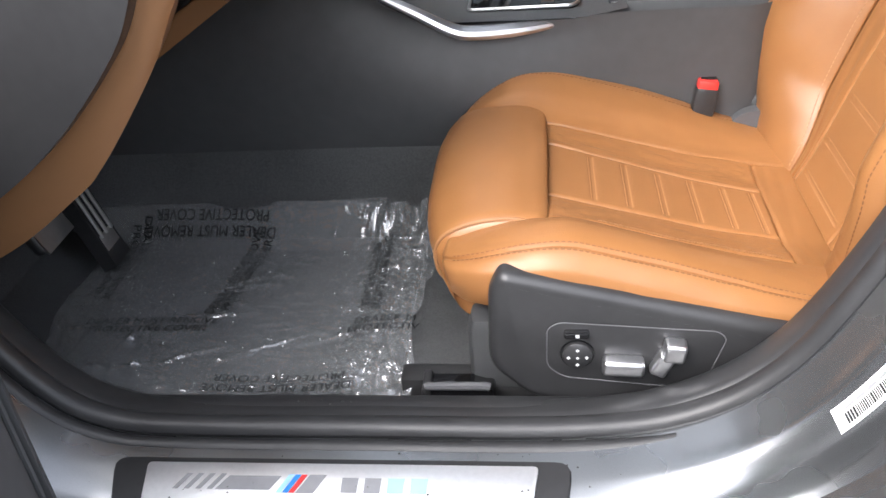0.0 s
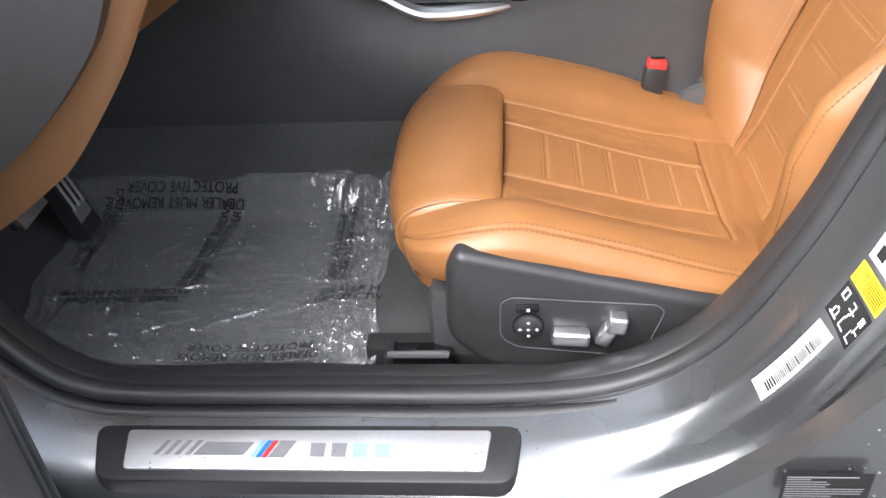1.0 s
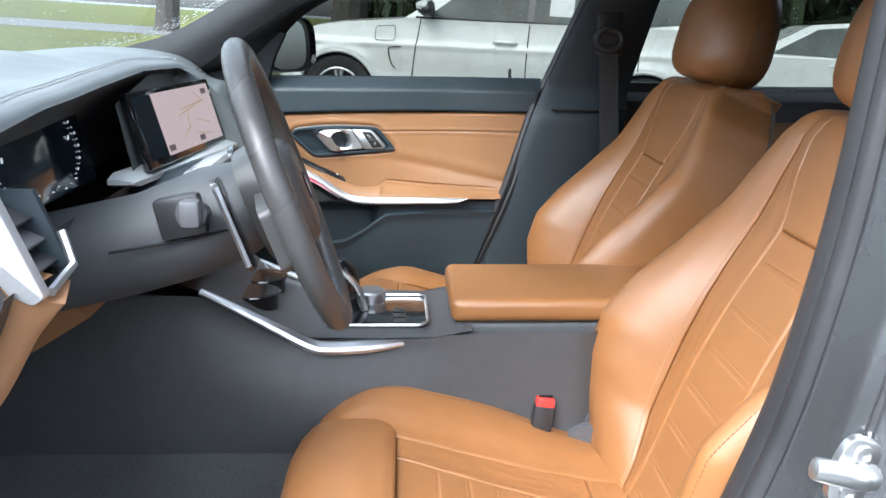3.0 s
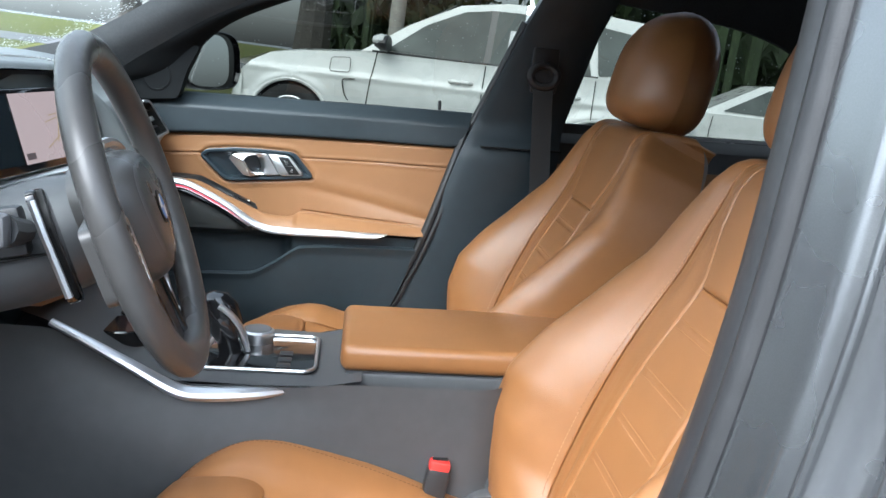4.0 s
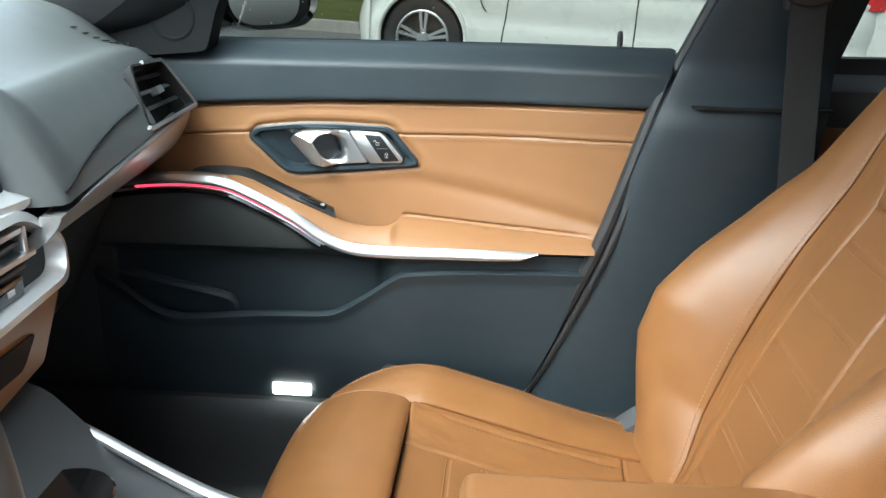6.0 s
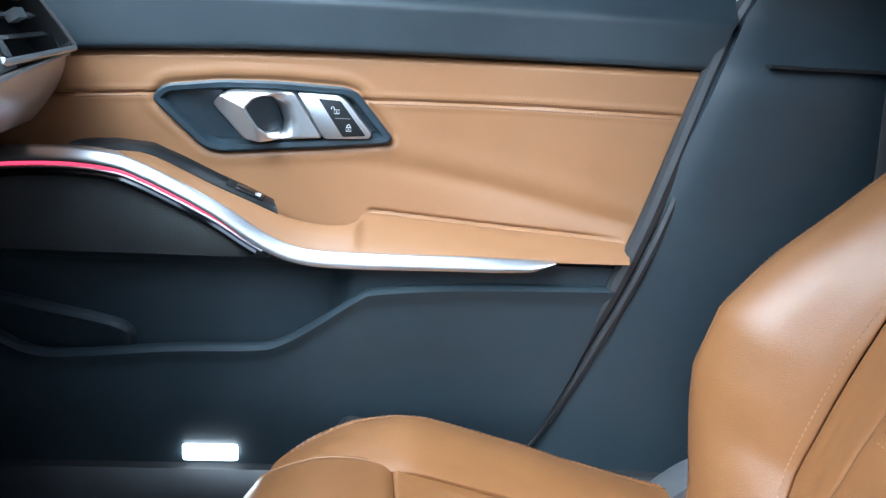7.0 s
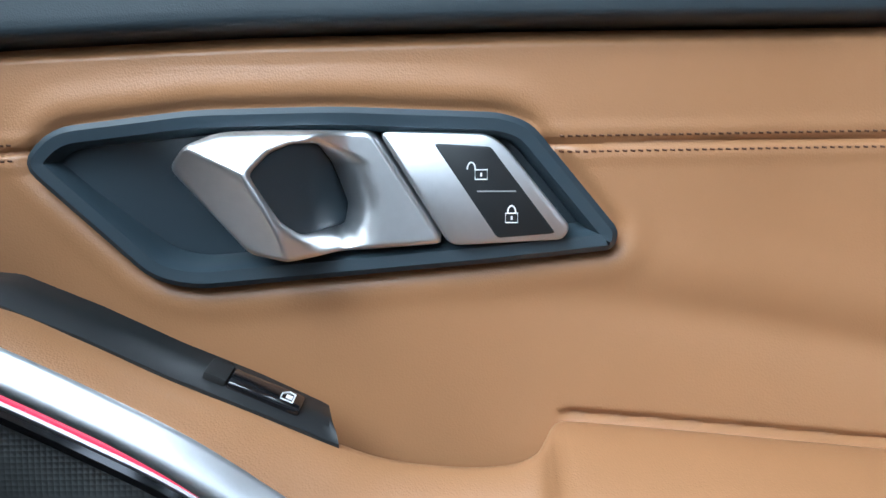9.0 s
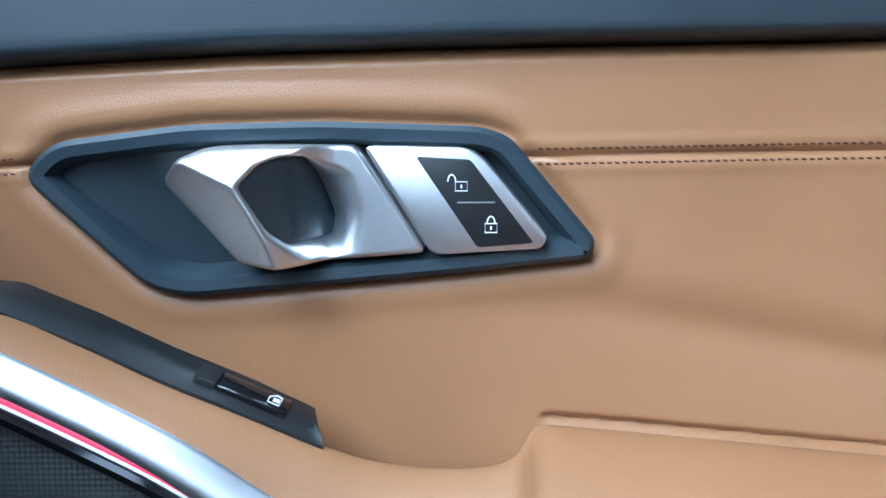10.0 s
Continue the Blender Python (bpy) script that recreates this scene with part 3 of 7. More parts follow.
    def bolster(sg, low):
        """The inner bolster is a broad ramp with a round crest, the outer one a low roll that starts under the thigh support."""
        shape, w0 = (ramp, 0.118) if sg > 0 else (sec, 0.164)

        def f(u, v):
            x = -0.115 + 0.495 * u
            k = v * 39
            i = min(int(k), 38)
            w, dz = (shape[i][j] + (shape[i + 1][j] - shape[i][j]) * (k - i) for j in (0, 1))
            e = math.sqrt(max(0, 1 - (1 - min(1, (u + 0.002) / 0.2)) ** 2))
            w = w0 + (w - w0) * (0.30 + 0.70 * e) * (1.0 if sg > 0 else 1.1)
            kb = low * step(-0.14, 0.03, x) * (1 - 0.75 * step(0.12, 0.38, x))
            dz = dz * kb if dz > 0 else dz * ((0.15 + 0.85 * e) if sg < 0 else (0.5 + 0.5 * e))
            drop = 0.020 * step(0.04, -0.07, x) if sg < 0 else 0.010 * (1 - min(1.0, 4 * v)) + 0.012 * (1 - e)
            return (x - 0.01 * math.sin(math.pi * v) * (1 - e), Y(sg * w), zc(max(x, -0.10)) + dz - 0.035 * (1 - e) * v - drop)
        return f
    out_way = lambda p: Vector((0, 0, 1)) + Vector((0, p.y * 6, 0))
    part("cushion_bolster", pillow(bolster(1, 0.84), 80, 60, 0.0055, 0.008, 0.5, 0.2, extra=crinkle), TAN, top, "raised tan leather side bolster")
    seam(v=0.44)
    part("cushion_bolster", pillow(bolster(-1, 0.50), 90, 110, 0.0060, 0.008, 0.5, 0.2, extra=lambda u, v: crinkle(u, v) - 0.0042 * math.exp(-((v - 0.555) / 0.011) ** 2)), TAN, top, "raised tan leather side bolster")
    for v in (0.525, 0.585):
        seam(v=v)
    # backrest
    bp = spline([(0.345, 0.425), (0.372, 0.48), (0.405, 0.57), (0.440, 0.66), (0.482, 0.75), (0.538, 0.85), (0.576, 0.94), (0.592, 0.980), (0.618, 1.002), (0.69, 0.994)], 100)

    def back_at(s):
        k = s * 99
        i = min(int(k), 98)
        x, z = (bp[i][j] + (bp[i + 1][j] - bp[i][j]) * (k - i) for j in (0, 1))
        a, b = bp[max(0, i - 2)], bp[min(99, i + 3)]
        q = math.hypot(b[0] - a[0], b[1] - a[1])
        return x, z, -(b[1] - a[1]) / q, (b[0] - a[0]) / q
    kB = curve1([(0.42, 0.03), (0.5, 0.065), (0.58, 0.098), (0.64, 0.102), (0.70, 0.080), (0.76, 0.052), (0.85, 0.022), (0.93, 0.012), (1.0, 0.004)])
    wB = curve1([(0.42, 0.235), (0.55, 0.272), (0.70, 0.275), (0.82, 0.262), (0.90, 0.240), (0.96, 0.212), (1.0, 0.172)])
    wI = curve1([(0.42, 0.105), (0.47, 0.118), (0.54, 0.146), (0.65, 0.154), (0.80, 0.160), (0.90, 0.155), (1.0, 0.142)])
    wC = curve1([(0.42, 0.086), (0.60, 0.088), (0.84, 0.078), (0.86, 0.080), (0.92, 0.112), (0.96, 0.120), (1.0, 0.112)])   # half width of the pleats and of the yoke
    out_way = lambda p: Vector((-1, 0, 0.4))

    def back_lane(a, b, s0, s1):
        """A strip of the backrest between two edges: 1 is the inner edge of the bolster, 0.5 that of the pleats."""
        edge = lambda q, z: math.copysign(wI(z) if abs(q) > 0.75 else wC(z), q)

        def f(u, v):
            x, z, nx, nz = back_at(s0 + (s1 - s0) * u)
            w = edge(a, z) + (edge(b, z) - edge(a, z)) * v
            return (x, Y(w), z)
        return f
    S_YOKE = 0.555
    PLEATS2 = [0.09 + 0.136 * i for i in range(7)]
    pleat2 = lambda u, v: -0.0017 * sum(math.exp(-((u - c) / 0.010) ** 2) for c in PLEATS2) * step(0.0, 0.12, v) * step(0.0, 0.12, 1 - v)
    part("backrest_centre", pillow(back_lane(-0.5, 0.5, 0.02, S_YOKE), 190, 34, 0.0028, 0.006, 0.42, 0.17, extra=pleat2), TAN, top, "pleated tan leather backrest centre")
    for c in PLEATS2:
        for o in (-0.010, 0.010):
            seam(u=c + o, a=0.08, b=0.92, mat=PALE_THREAD)
    part("backrest_lane", pillow(back_lane(0.5, 1.0, 0.02, 1.0), 140, 28, 0.0028, 0.006, 0.6, 0.07, extra=crinkle), TAN, top)
    part("backrest_lane", pillow(back_lane(-1.0, -0.5, 0.02, 1.0), 140, 28, 0.0028, 0.006, 0.6, 0.07, extra=crinkle), TAN, top)
    part("shoulder_panel", pillow(back_lane(-0.5, 0.5, S_YOKE, 1.0), 70, 34, 0.0038, 0.006, 0.25, 0.20), TAN, top, "tan leather yoke panel")

    def back_bolster(sg):
        def f(u, v):
            x, z, nx, nz = back_at(0.01 + 0.99 * u)
            k, W, w0 = kB(z), wB(z), wI(z)
            q = spline_at(BOLSTER, v)
            w = w0 + (W - w0) * q[0]
            o = k * q[1]
            past = max(0.0, (x - 0.548) * 0.92 - (z - 0.94) * 0.39) if z > 0.94 else 0.028 * step(0.66, 0.94, z)
            d = -q[2] * max(0.012, 0.148 - past)
            return (x + nx * o + 0.92 * d, Y(sg * w), z + nz * o - 0.39 * d)
        return f
    out_way = lambda p: Vector((-1, 8 * p.y, 0.4))
    part("backrest_bolster", pillow(back_bolster(1), 120, 60, 0.0034, 0.007, 0.6, 0.25, extra=crinkle), TAN, top, "deep tan leather backrest bolster")
    seam(v=0.06, mat=PALE_THREAD)
    part("backrest_bolster", pillow(back_bolster(-1), 120, 60, 0.0034, 0.007, 0.6, 0.25, extra=crinkle), TAN, top, "deep tan leather backrest bolster")
    seam(v=0.06, mat=PALE_THREAD)
    seam(v=0.50, mat=SEAT_THREAD)
    shell = spline([(0.475, 0.37), (0.535, 0.52), (0.60, 0.68), (0.655, 0.82), (0.684, 0.90), (0.702, 0.955), (0.700, 0.985), (0.686, 0.992)], 41)
    part("back_shell", sheet(lambda u, v: (shell[int(round(u * 40))][0] + 0.02 * math.sin(math.pi * v), Y((2 * v - 1) * (wB(shell[int(round(u * 40))][1]) - 0.008)), shell[int(round(u * 40))][1]), 40, 16),
         BLACK_SOFT, top, "black backrest shell")
    # headrest
    rings = []
    for i in range(41):
        t = i / 40
        q = math.sqrt(max(0.0, 1 - abs(2 * t - 1) ** (2.6 if t > 0.5 else 5.0)))
        hw, hd = 0.150 * q * (1.0 - 0.20 * step(0.35, 1.0, t)) + 0.002, 0.080 * q + 0.001
        cx = 0.668 + 0.05 * (t - 0.5)
        ring = []
        for k in range(56):
            a = 2 * math.pi * k / 56
            c, s = math.cos(a), math.sin(a)
            ring.append((cx + hd * math.copysign(abs(c) ** 0.72, c) + 0.020 * s * s * (1 if c < 0 else 0), Y(hw * math.copysign(abs(s) ** 0.75, s)),
                         0.996 + 0.234 * t - 0.016 * c * (1 - t) + 0.0012 * noise.noise(Vector((3 * c, 3 * s, 6 * t)))))
        rings.append(ring)
    part("headrest", loft(rings), TAN, top, "tan leather headrest", 85)
    for sg in (-1, 1):
        part("headrest_post", tube([(0.655, sg * 0.055, 0.96), (0.655, sg * 0.055, 1.03)], 0.007, 12), CHROME, top, "chrome headrest post")
    # base
    part("seat_base", box(0.46, 0.44, 0.12, (0.13, 0, 0.36), 0.02), BLACK_SOFT, top, "black seat base")
    outline = rounded([(-0.066, 0.505), (-0.052, 0.530), (0.10, 0.492), (0.40, 0.420), (0.40, 0.36), (0.22, 0.375), (0.13, 0.335), (-0.02, 0.350), (-0.070, 0.40)], 0.022, 5)
    side = part("side_panel", prism(outline, (0.246, 0.284), lambda a, b, d: (a, -Y(d), b - 0.0), 0.014, 4), BLACK_HARD, top, "black plastic seat side panel")
    part("inner_hinge_cover", prism(rounded([(0.255, 0.44), (0.285, 0.490), (0.37, 0.500), (0.39, 0.40), (0.30, 0.385)], 0.02), (0.195, 0.238), lambda a, b, d: (a, Y(d), b), 0.010, 3), GREY_HARD, top, "grey plastic hinge cover")
    part("hinge_cover", prism(rounded([(0.27, 0.43), (0.33, 0.475), (0.40, 0.50), (0.42, 0.42), (0.30, 0.40)], 0.015), (-0.285, -0.225), lambda a, b, d: (a, -Y(d), b), 0.006),
         GREY_HARD, top, "grey plastic hinge cover")
    part("hinge_cover", prism(rounded([(0.272, 0.40), (0.285, 0.448), (0.33, 0.486), (0.40, 0.505), (0.42, 0.40)], 0.02), (0.222, 0.276), lambda a, b, d: (a, Y(-d), b), 0.010, 3), GREY_HARD, top, "grey plastic hinge cover")
    for sg in (-1, 1):
        part("seat_rail", box(0.62, 0.035, 0.04, (0.12, sg * 0.20, 0.305), 0.005), BLACK_HARD, top, "black steel seat rail")
    return top, side


BOLSTER = [(0.0, 0.0, 0.0), (0.12, 0.30, 0.0), (0.34, 0.74, 0.0), (0.58, 0.98, 0.0), (0.78, 0.98, 0.0), (0.94, 0.66, -0.05), (1.0, 0.20, -0.25), (1.0, 0.0, -0.6), (0.96, 0.0, -1.0)]


def spline_at(pts, t):
    if pts is BOLSTER and not CACHE:
        CACHE.extend(spline(BOLSTER, 81))
    k = t * 80
    i = min(int(k), 79)
    return [CACHE[i][j] + (CACHE[i + 1][j] - CACHE[i][j]) * (k - i) for j in range(3)]


CACHE = []
driver_seat, driver_side = seat(-0.362, -1, "tan leather sports seat with black side panel, by the open door")
passenger_seat, passenger_side = seat(0.362, 1, "tan leather sports seat on the far side of the console")


# ---- steering wheel ----
WH = pose(-0.157, -0.370, 0.9155, 0, 70.4, 6.4)   # local z is the axis towards the driver, local x points down
wheel = thing("steering_wheel", "black leather three-spoke sports steering wheel with silver trim", "steering wheel", at=WH)
rim = [(0.1713 * math.cos(a), 0.1713 * math.sin(a) * 1.03, 0.030) for a in np.linspace(0, 2 * math.pi, 73)[:-1]]
part("rim", tube(rim, lambda t: 0.0185, 14, True, 0.86), WHEEL_LEATHER, wheel, "black perforated leather rim")
PAD = spline([(-0.066, 0.0), (-0.062, -0.046), (-0.044, -0.073), (-0.010, -0.078), (0.030, -0.066), (0.062, -0.046), (0.080, -0.018), (0.082, 0.0),
              (0.080, 0.018), (0.062, 0.046), (0.030, 0.066), (-0.010, 0.078), (-0.044, 0.073), (-0.062, 0.046)], 72, True)
pad_ring = lambda k, z: [(0.008 + (a - 0.008) * k, b * k * (1.0 - 0.10 * (1 - k)), z) for a, b in PAD]
part("airbag_cover", loft([pad_ring(k, z) for k, z in ((0.94, -0.02), (0.99, -0.004), (1.0, 0.006), (0.985, 0.017), (0.95, 0.027), (0.89, 0.036), (0.83, 0.0415), (0.795, 0.0435), (0.785, 0.0424), (0.775, 0.0444),
                                                       (0.70, 0.0468), (0.55, 0.0488), (0.35, 0.0497), (0.1, 0.0500))]), WHEEL_LEATHER, wheel, "black leather hub pad with a raised centre", 50)
for sg in (-1, 1):
    sp = [(-0.020, sg * 0.06), (-0.014, sg * 0.165), (0.062, sg * 0.156), (0.078, sg * 0.055)]
    part("spoke", prism(rounded(sp, 0.012), (-0.006, 0.026), lambda a, b, d: (a, b, d + 0.10 * max(0, abs(b) - 0.10)), 0.006), WHEEL_LEATHER, wheel, "black spoke with buttons")
    ring = rounded([(-0.008, sg * 0.086), (0.002, sg * 0.146), (0.030, sg * 0.153), (0.056, sg * 0.128), (0.066, sg * 0.084)], 0.012)
    part("spoke_trim", tube([(a, b, 0.0275) for a, b in ring], 0.0030, 8, True), SATIN, wheel, "satin silver spoke trim")
    part("button_panel", prism(ring, (0.014, 0.0285), lambda a, b, d: (a, b, d), 0.002), PIANO, wheel, "gloss black button panel")
    for a in (0.010, 0.030, 0.050):
        for b in (0.102, 0.121, 0.140):
            if not (a > 0.04 and b > 0.13):
                part("button", box(0.018, 0.018, 0.003, (a, sg * b, 0.0292), 0.0015), BLACK_HARD, wheel)
                part("button_mark", box(0.0022, 0.0040, 0.0006, (a, sg * b, 0.0313)), WHITE_ICON, wheel)
    part("lower_spoke", prism(rounded([(0.055, sg * 0.024), (0.055, sg * 0.040), (0.165, sg * 0.034), (0.165, sg * 0.021)], 0.004), (-0.004, 0.018), lambda a, b, d: (a, b, d + 0.12 * max(0, a - 0.08)), 0.004),
         PIANO, wheel, "gloss black lower spoke")
    part("hub_trim", tube(spline([(-0.073, sg * 0.004, 0.010), (-0.071, sg * 0.045, 0.013), (-0.058, sg * 0.075, 0.016), (-0.020, sg * 0.092, 0.022), (0.020, sg * 0.088, 0.028), (0.055, sg * 0.074, 0.026), (0.095, sg * 0.046, 0.020), (0.15, sg * 0.036, 0.022)], 40), lambda t: 0.0028 + 0.0034 * (1 - step(0.40, 0.62, t)), 8), SATIN, wheel, "satin silver hub trim")
    part("paddle", prism(rounded([(-0.055, sg * 0.09), (-0.06, sg * 0.135), (0.05, sg * 0.135), (0.06, sg * 0.10)], 0.012), (-0.038, -0.030), lambda a, b, d: (a, b, d), 0.003),
         PIANO, wheel, "gloss black shift paddle")
    part("paddle_edge", tube([(-0.050, sg * 0.134, -0.034), (-0.02, sg * 0.1365, -0.034), (0.045, sg * 0.1355, -0.034)], 0.0038, 6), SATIN, wheel, "silver paddle edge")
part("lower_spoke_infill", prism(rounded([(0.06, -0.023), (0.06, 0.023), (0.165, 0.020), (0.165, -0.020)], 0.006), (-0.006, 0.014), lambda a, b, d: (a, b, d + 0.12 * max(0, a - 0.08)), 0.004), BLACK_HARD, wheel)
HUB = Matrix.Translation((0.006, 0, 0.0200)) @ Matrix.Scale(0.85, 4)
badge = part("emblem", lathe([(0.0005, 0.036), (0.020, 0.0358), (0.0225, 0.035), (0.0235, 0.030)], 32, HUB), CHROME, wheel, "round blue and white emblem")
for q in range(4):
    a0 = q * math.pi / 2
    bm = bmesh.new()
    bm.faces.new([bm.verts.new(p) for p in [(0, 0, 0.0368)] + [(0.0165 * math.cos(a0 + t), 0.0165 * math.sin(a0 + t), 0.0368) for t in np.linspace(0, math.pi / 2, 9)]])
    bmesh.ops.transform(bm, matrix=HUB, verts=bm.verts)
    part("emblem_quarter", bm, BLUE if q % 2 else WHITE_LABEL, badge, smooth=0)
bm = lathe([(0.017, 0.0362), (0.0215, 0.0362)], 32, HUB)
part("emblem_ring", bm, PRINT, badge)

# ---- dashboard ----
dash = thing("dashboard", "dark grained dashboard with tan lower trim and silver vents", "dashboard")
XE = lambda y: -0.265 - 0.155 * max(0.0, abs(y) - 0.16)
HOODZ = curve1([(-0.72, 0.995), (-0.61, 1.017), (-0.47, 1.032), (-0.38, 1.036), (-0.27, 1.043), (-0.08, 1.052), (0.12, 1.046)])
LIP = lambda y: ((XE(y) - 0.050) * (1 - step(0.22, 0.10, y)) - 0.380 * step(0.22, 0.10, y), 0.985 + (HOODZ(y) - 0.985) * step(0.24, 0.12, y))


def dash_profile(y, face):
    """The dashboard's section at y: over the top, and for the far side on down its face."""
    lx, lz = LIP(y)
    pts = [(-1.02, 1.01), (-0.85, 1.045), (-0.68, 1.06 + 0.01 * step(0.2, 0.1, y)), (-0.52, 1.045), (lx - 0.05, lz + 0.010 - 0.004 * step(0.2, 0.1, y))]
    if face:
        back = -0.085 * step(0.175, 0.135, y)
        pts += [(lx - 0.012 + back * 0.3, lz - 0.003), (lx + 0.022 + back * 0.5, lz - 0.040), (XE(y) - 0.008 + back, 0.915), (XE(y) + back, 0.897)]
    else:
        pts += [(lx - 0.012, lz + 0.006), (lx, lz - 0.004)]
    return pts


DASH_ROW = {}


def dash_top(u, v):
    y = -0.72 + 1.44 * u
    if y not in DASH_ROW:
        DASH_ROW[y] = spline(dash_profile(y, False), 41)
    x, z = DASH_ROW[y][int(round(v * 40))]
    return (x, y, z - 0.012 * step(0.62, 0.76, y))


FACE_ROW = {}


def dash_skin(u, v):
    y = 0.130 + 0.590 * u
    if y not in FACE_ROW:
        FACE_ROW[y] = spline(dash_profile(y, True), 65)
    x, z = FACE_ROW[y][int(round(v * 64))]
    return (x, y, z - 0.012 * step(0.62, 0.76, y) * (1 - step(0.6, 0.9, v)))


part("dash_top", sheet(dash_top, 72, 40, keep=lambda u, v: u < 0.605), BLACK_DASH, dash, "dark grained dashboard top with stitching")
part("dash_face", sheet(dash_skin, 59, 64, keep=lambda u, v: not (0.520 < 0.130 + 0.590 * u < 0.690 and v > 0.70)), BLACK_DASH, dash, "dark grained dashboard face", 60)
part("dash_core", sheet(lambda u, v: (-0.372 - 0.022 * v, -0.185 + 0.385 * u, 0.89 + (min(1.007 + 0.045 * min(1.0, u * 1.5), LIP(-0.185 + 0.385 * u)[1] - 0.008) - 0.89) * v), 12, 6), BLACK_DASH, dash, "dark grained dashboard face behind the screen")
part("trim_strip", tube([(XE(y) + 0.002, y, 0.893) for y in np.linspace(0.205, 0.715, 20)], lambda t: 0.0008 + 0.0024 * min(1.0, 6 * t), 8), SATIN, dash, "satin silver dashboard strip")
part("lower_trim", sheet(lambda u, v: (XE(0.16 + 0.57 * u) - 0.002 - 0.012 * v - 0.030 * v * v, 0.16 + 0.57 * u, 0.889 - (0.040 + 0.030 * u) * v), 24, 8, (-0.02, 0, 0)), ALU, dash,
     "satin silver dashboard edge")
part("glovebox", sheet(lambda u, v: (XE(0.16 + 0.57 * u) - 0.075 - 0.13 * v, 0.16 + 0.57 * u, 0.850 - 0.25 * v), 20, 10, (-0.05, 0, 0)), DARK_TRIM, dash, "black glovebox lid")


def side_vent():
    """A wide end vent: a dark box with louvres and a thin silver frame."""
    bl, br, tr, tl = (Vector(q) for q in ((-0.318, 0.485, 0.903), (-0.337, 0.704, 0.899), (-0.372, 0.672, 0.966), (-0.358, 0.535, 0.975)))
    at = lambda a, b, d=0.0: (bl * (1 - a) + br * a) * (1 - b) + (tl * (1 - a) + tr * a) * b + Vector((0.86, -0.05, 0.5)) * d
    ol = rounded([(0, 0), (1, 0), (1, 1), (0, 1)], 0.10, 4)
    ins = lambda q: [(0.5 + (a - 0.5) * (1 - q), 0.5 + (b - 0.5) * (1 - 1.6 * q)) for a, b in ol]
    vent = part("side_vent", loft([[at(a, b, -0.05) for a, b in ol], [at(a, b) for a, b in ol], [at(a, b, 0.001) for a, b in ins(0.05)], [at(a, b, -0.034) for a, b in ins(0.08)]]), DARK_GAP, dash, "black louvred end vent")
    part("vent_frame", tube([at(a, b, 0.001) for a, b in ((0.0, 0.03), (0.03, 0.0), (0.97, 0.0), (1.0, 0.04), (1.0, 0.96), (0.96, 1.0), (0.35, 1.0))], 0.0030, 6), SATIN, vent, "thin silver vent frame")
    for b in (0.30, 0.56, 0.80):
        part("louvre", loft([[at(a, b + e, f) for e, f in ((-0.035, -0.014), (0.035, -0.016), (0.035, -0.012), (-0.035, -0.008))] for a in (0.10, 0.5, 0.90)]), GREY_HARD if b == 0.56 else BLACK_HARD, vent)
    part("vent_slider", loft([[at(a, 0.50 + e, f) for e, f in ((-0.05, -0.010), (0.07, -0.012), (0.07, 0.001), (-0.05, 0.001))] for a in (0.42, 0.56)]), SATIN, vent, "silver vent slider")
    return vent


side_vent()
seam_pts = []
for y in np.linspace(0.18, 0.49, 30):
    lx, lz = LIP(y)
    z = 0.906 + 0.026 * (y - 0.18) / 0.31 + 0.006 * math.sin(math.pi * (y - 0.18) / 0.31)
    seam_pts.append((lx + 0.002 + (XE(y) - lx) * min(1.0, (lz - z) / (lz - 0.897)) ** 0.9, y, z))
part("dash_seam", tube(seam_pts, 0.0018, 6), DARK_GAP, dash)
lv = part("driver_vent", prism(rounded([(-0.385, 0.960), (-0.340, 0.978), (-0.304, 0.886), (-0.316, 0.878), (-0.336, 0.888)], 0.004), (-0.680, -0.694), lambda a, b, d: (a, d, b), 0.003), ALU, dash, "angular satin silver driver's vent")
part("vent_back", sheet(lambda u, v: (-0.385 + 0.02 * v, -0.675 + 0.078 * u, 0.965 - 0.085 * v), 2, 2), PIANO, lv)
part("vent_floor", sheet(lambda u, v: (-0.375 + 0.062 * u, -0.675 + 0.078 * v, 0.886 + 0.003 * v), 2, 2), PIANO, lv)
for i in range(3):
    part("louvre", box(0.045, 0.070, 0.004, (-0.347 - 0.010 * i, -0.637, 0.905 + 0.021 * i), 0.001, rot=Matrix.Rotation(radians(24), 4, "Y")), GREY_HARD if i == 1 else BLACK_HARD, lv)
part("vent_frame", tube([(-0.306, -0.674, 0.886), (-0.311, -0.604, 0.892), (-0.322, -0.598, 0.925)], 0.0045, 6), SATIN, lv, "silver vent lip")
part("vent_side", prism([(-0.40, 0.965), (-0.345, 0.965), (-0.316, 0.890), (-0.40, 0.880)], (-0.600, -0.592), lambda a, b, d: (a, d, b)), DARK_TRIM, lv)
# end cap and tan edge by the driver's door
cap = spline([(-0.329, 0.892), (-0.346, 0.852), (-0.374, 0.808), (-0.446, 0.734), (-0.53, 0.672), (-0.64, 0.612), (-0.78, 0.55)], 40)
cap_in = spline([(-0.312, 0.889), (-0.337, 0.842), (-0.368, 0.791), (-0.441, 0.707), (-0.505, 0.658), (-0.61, 0.595), (-0.76, 0.53)], 40)
part("end_cap", prism(cap + [(-1.0, 0.56), (-1.0, 1.0), (-0.7, 1.01), (-0.45, 1.0), (-0.385, 0.960), (-0.336, 0.888)], (-0.715, -0.69), lambda a, b, d: (a, d, b), 0.004), BLACK_HARD, dash, "dark dashboard end cap")


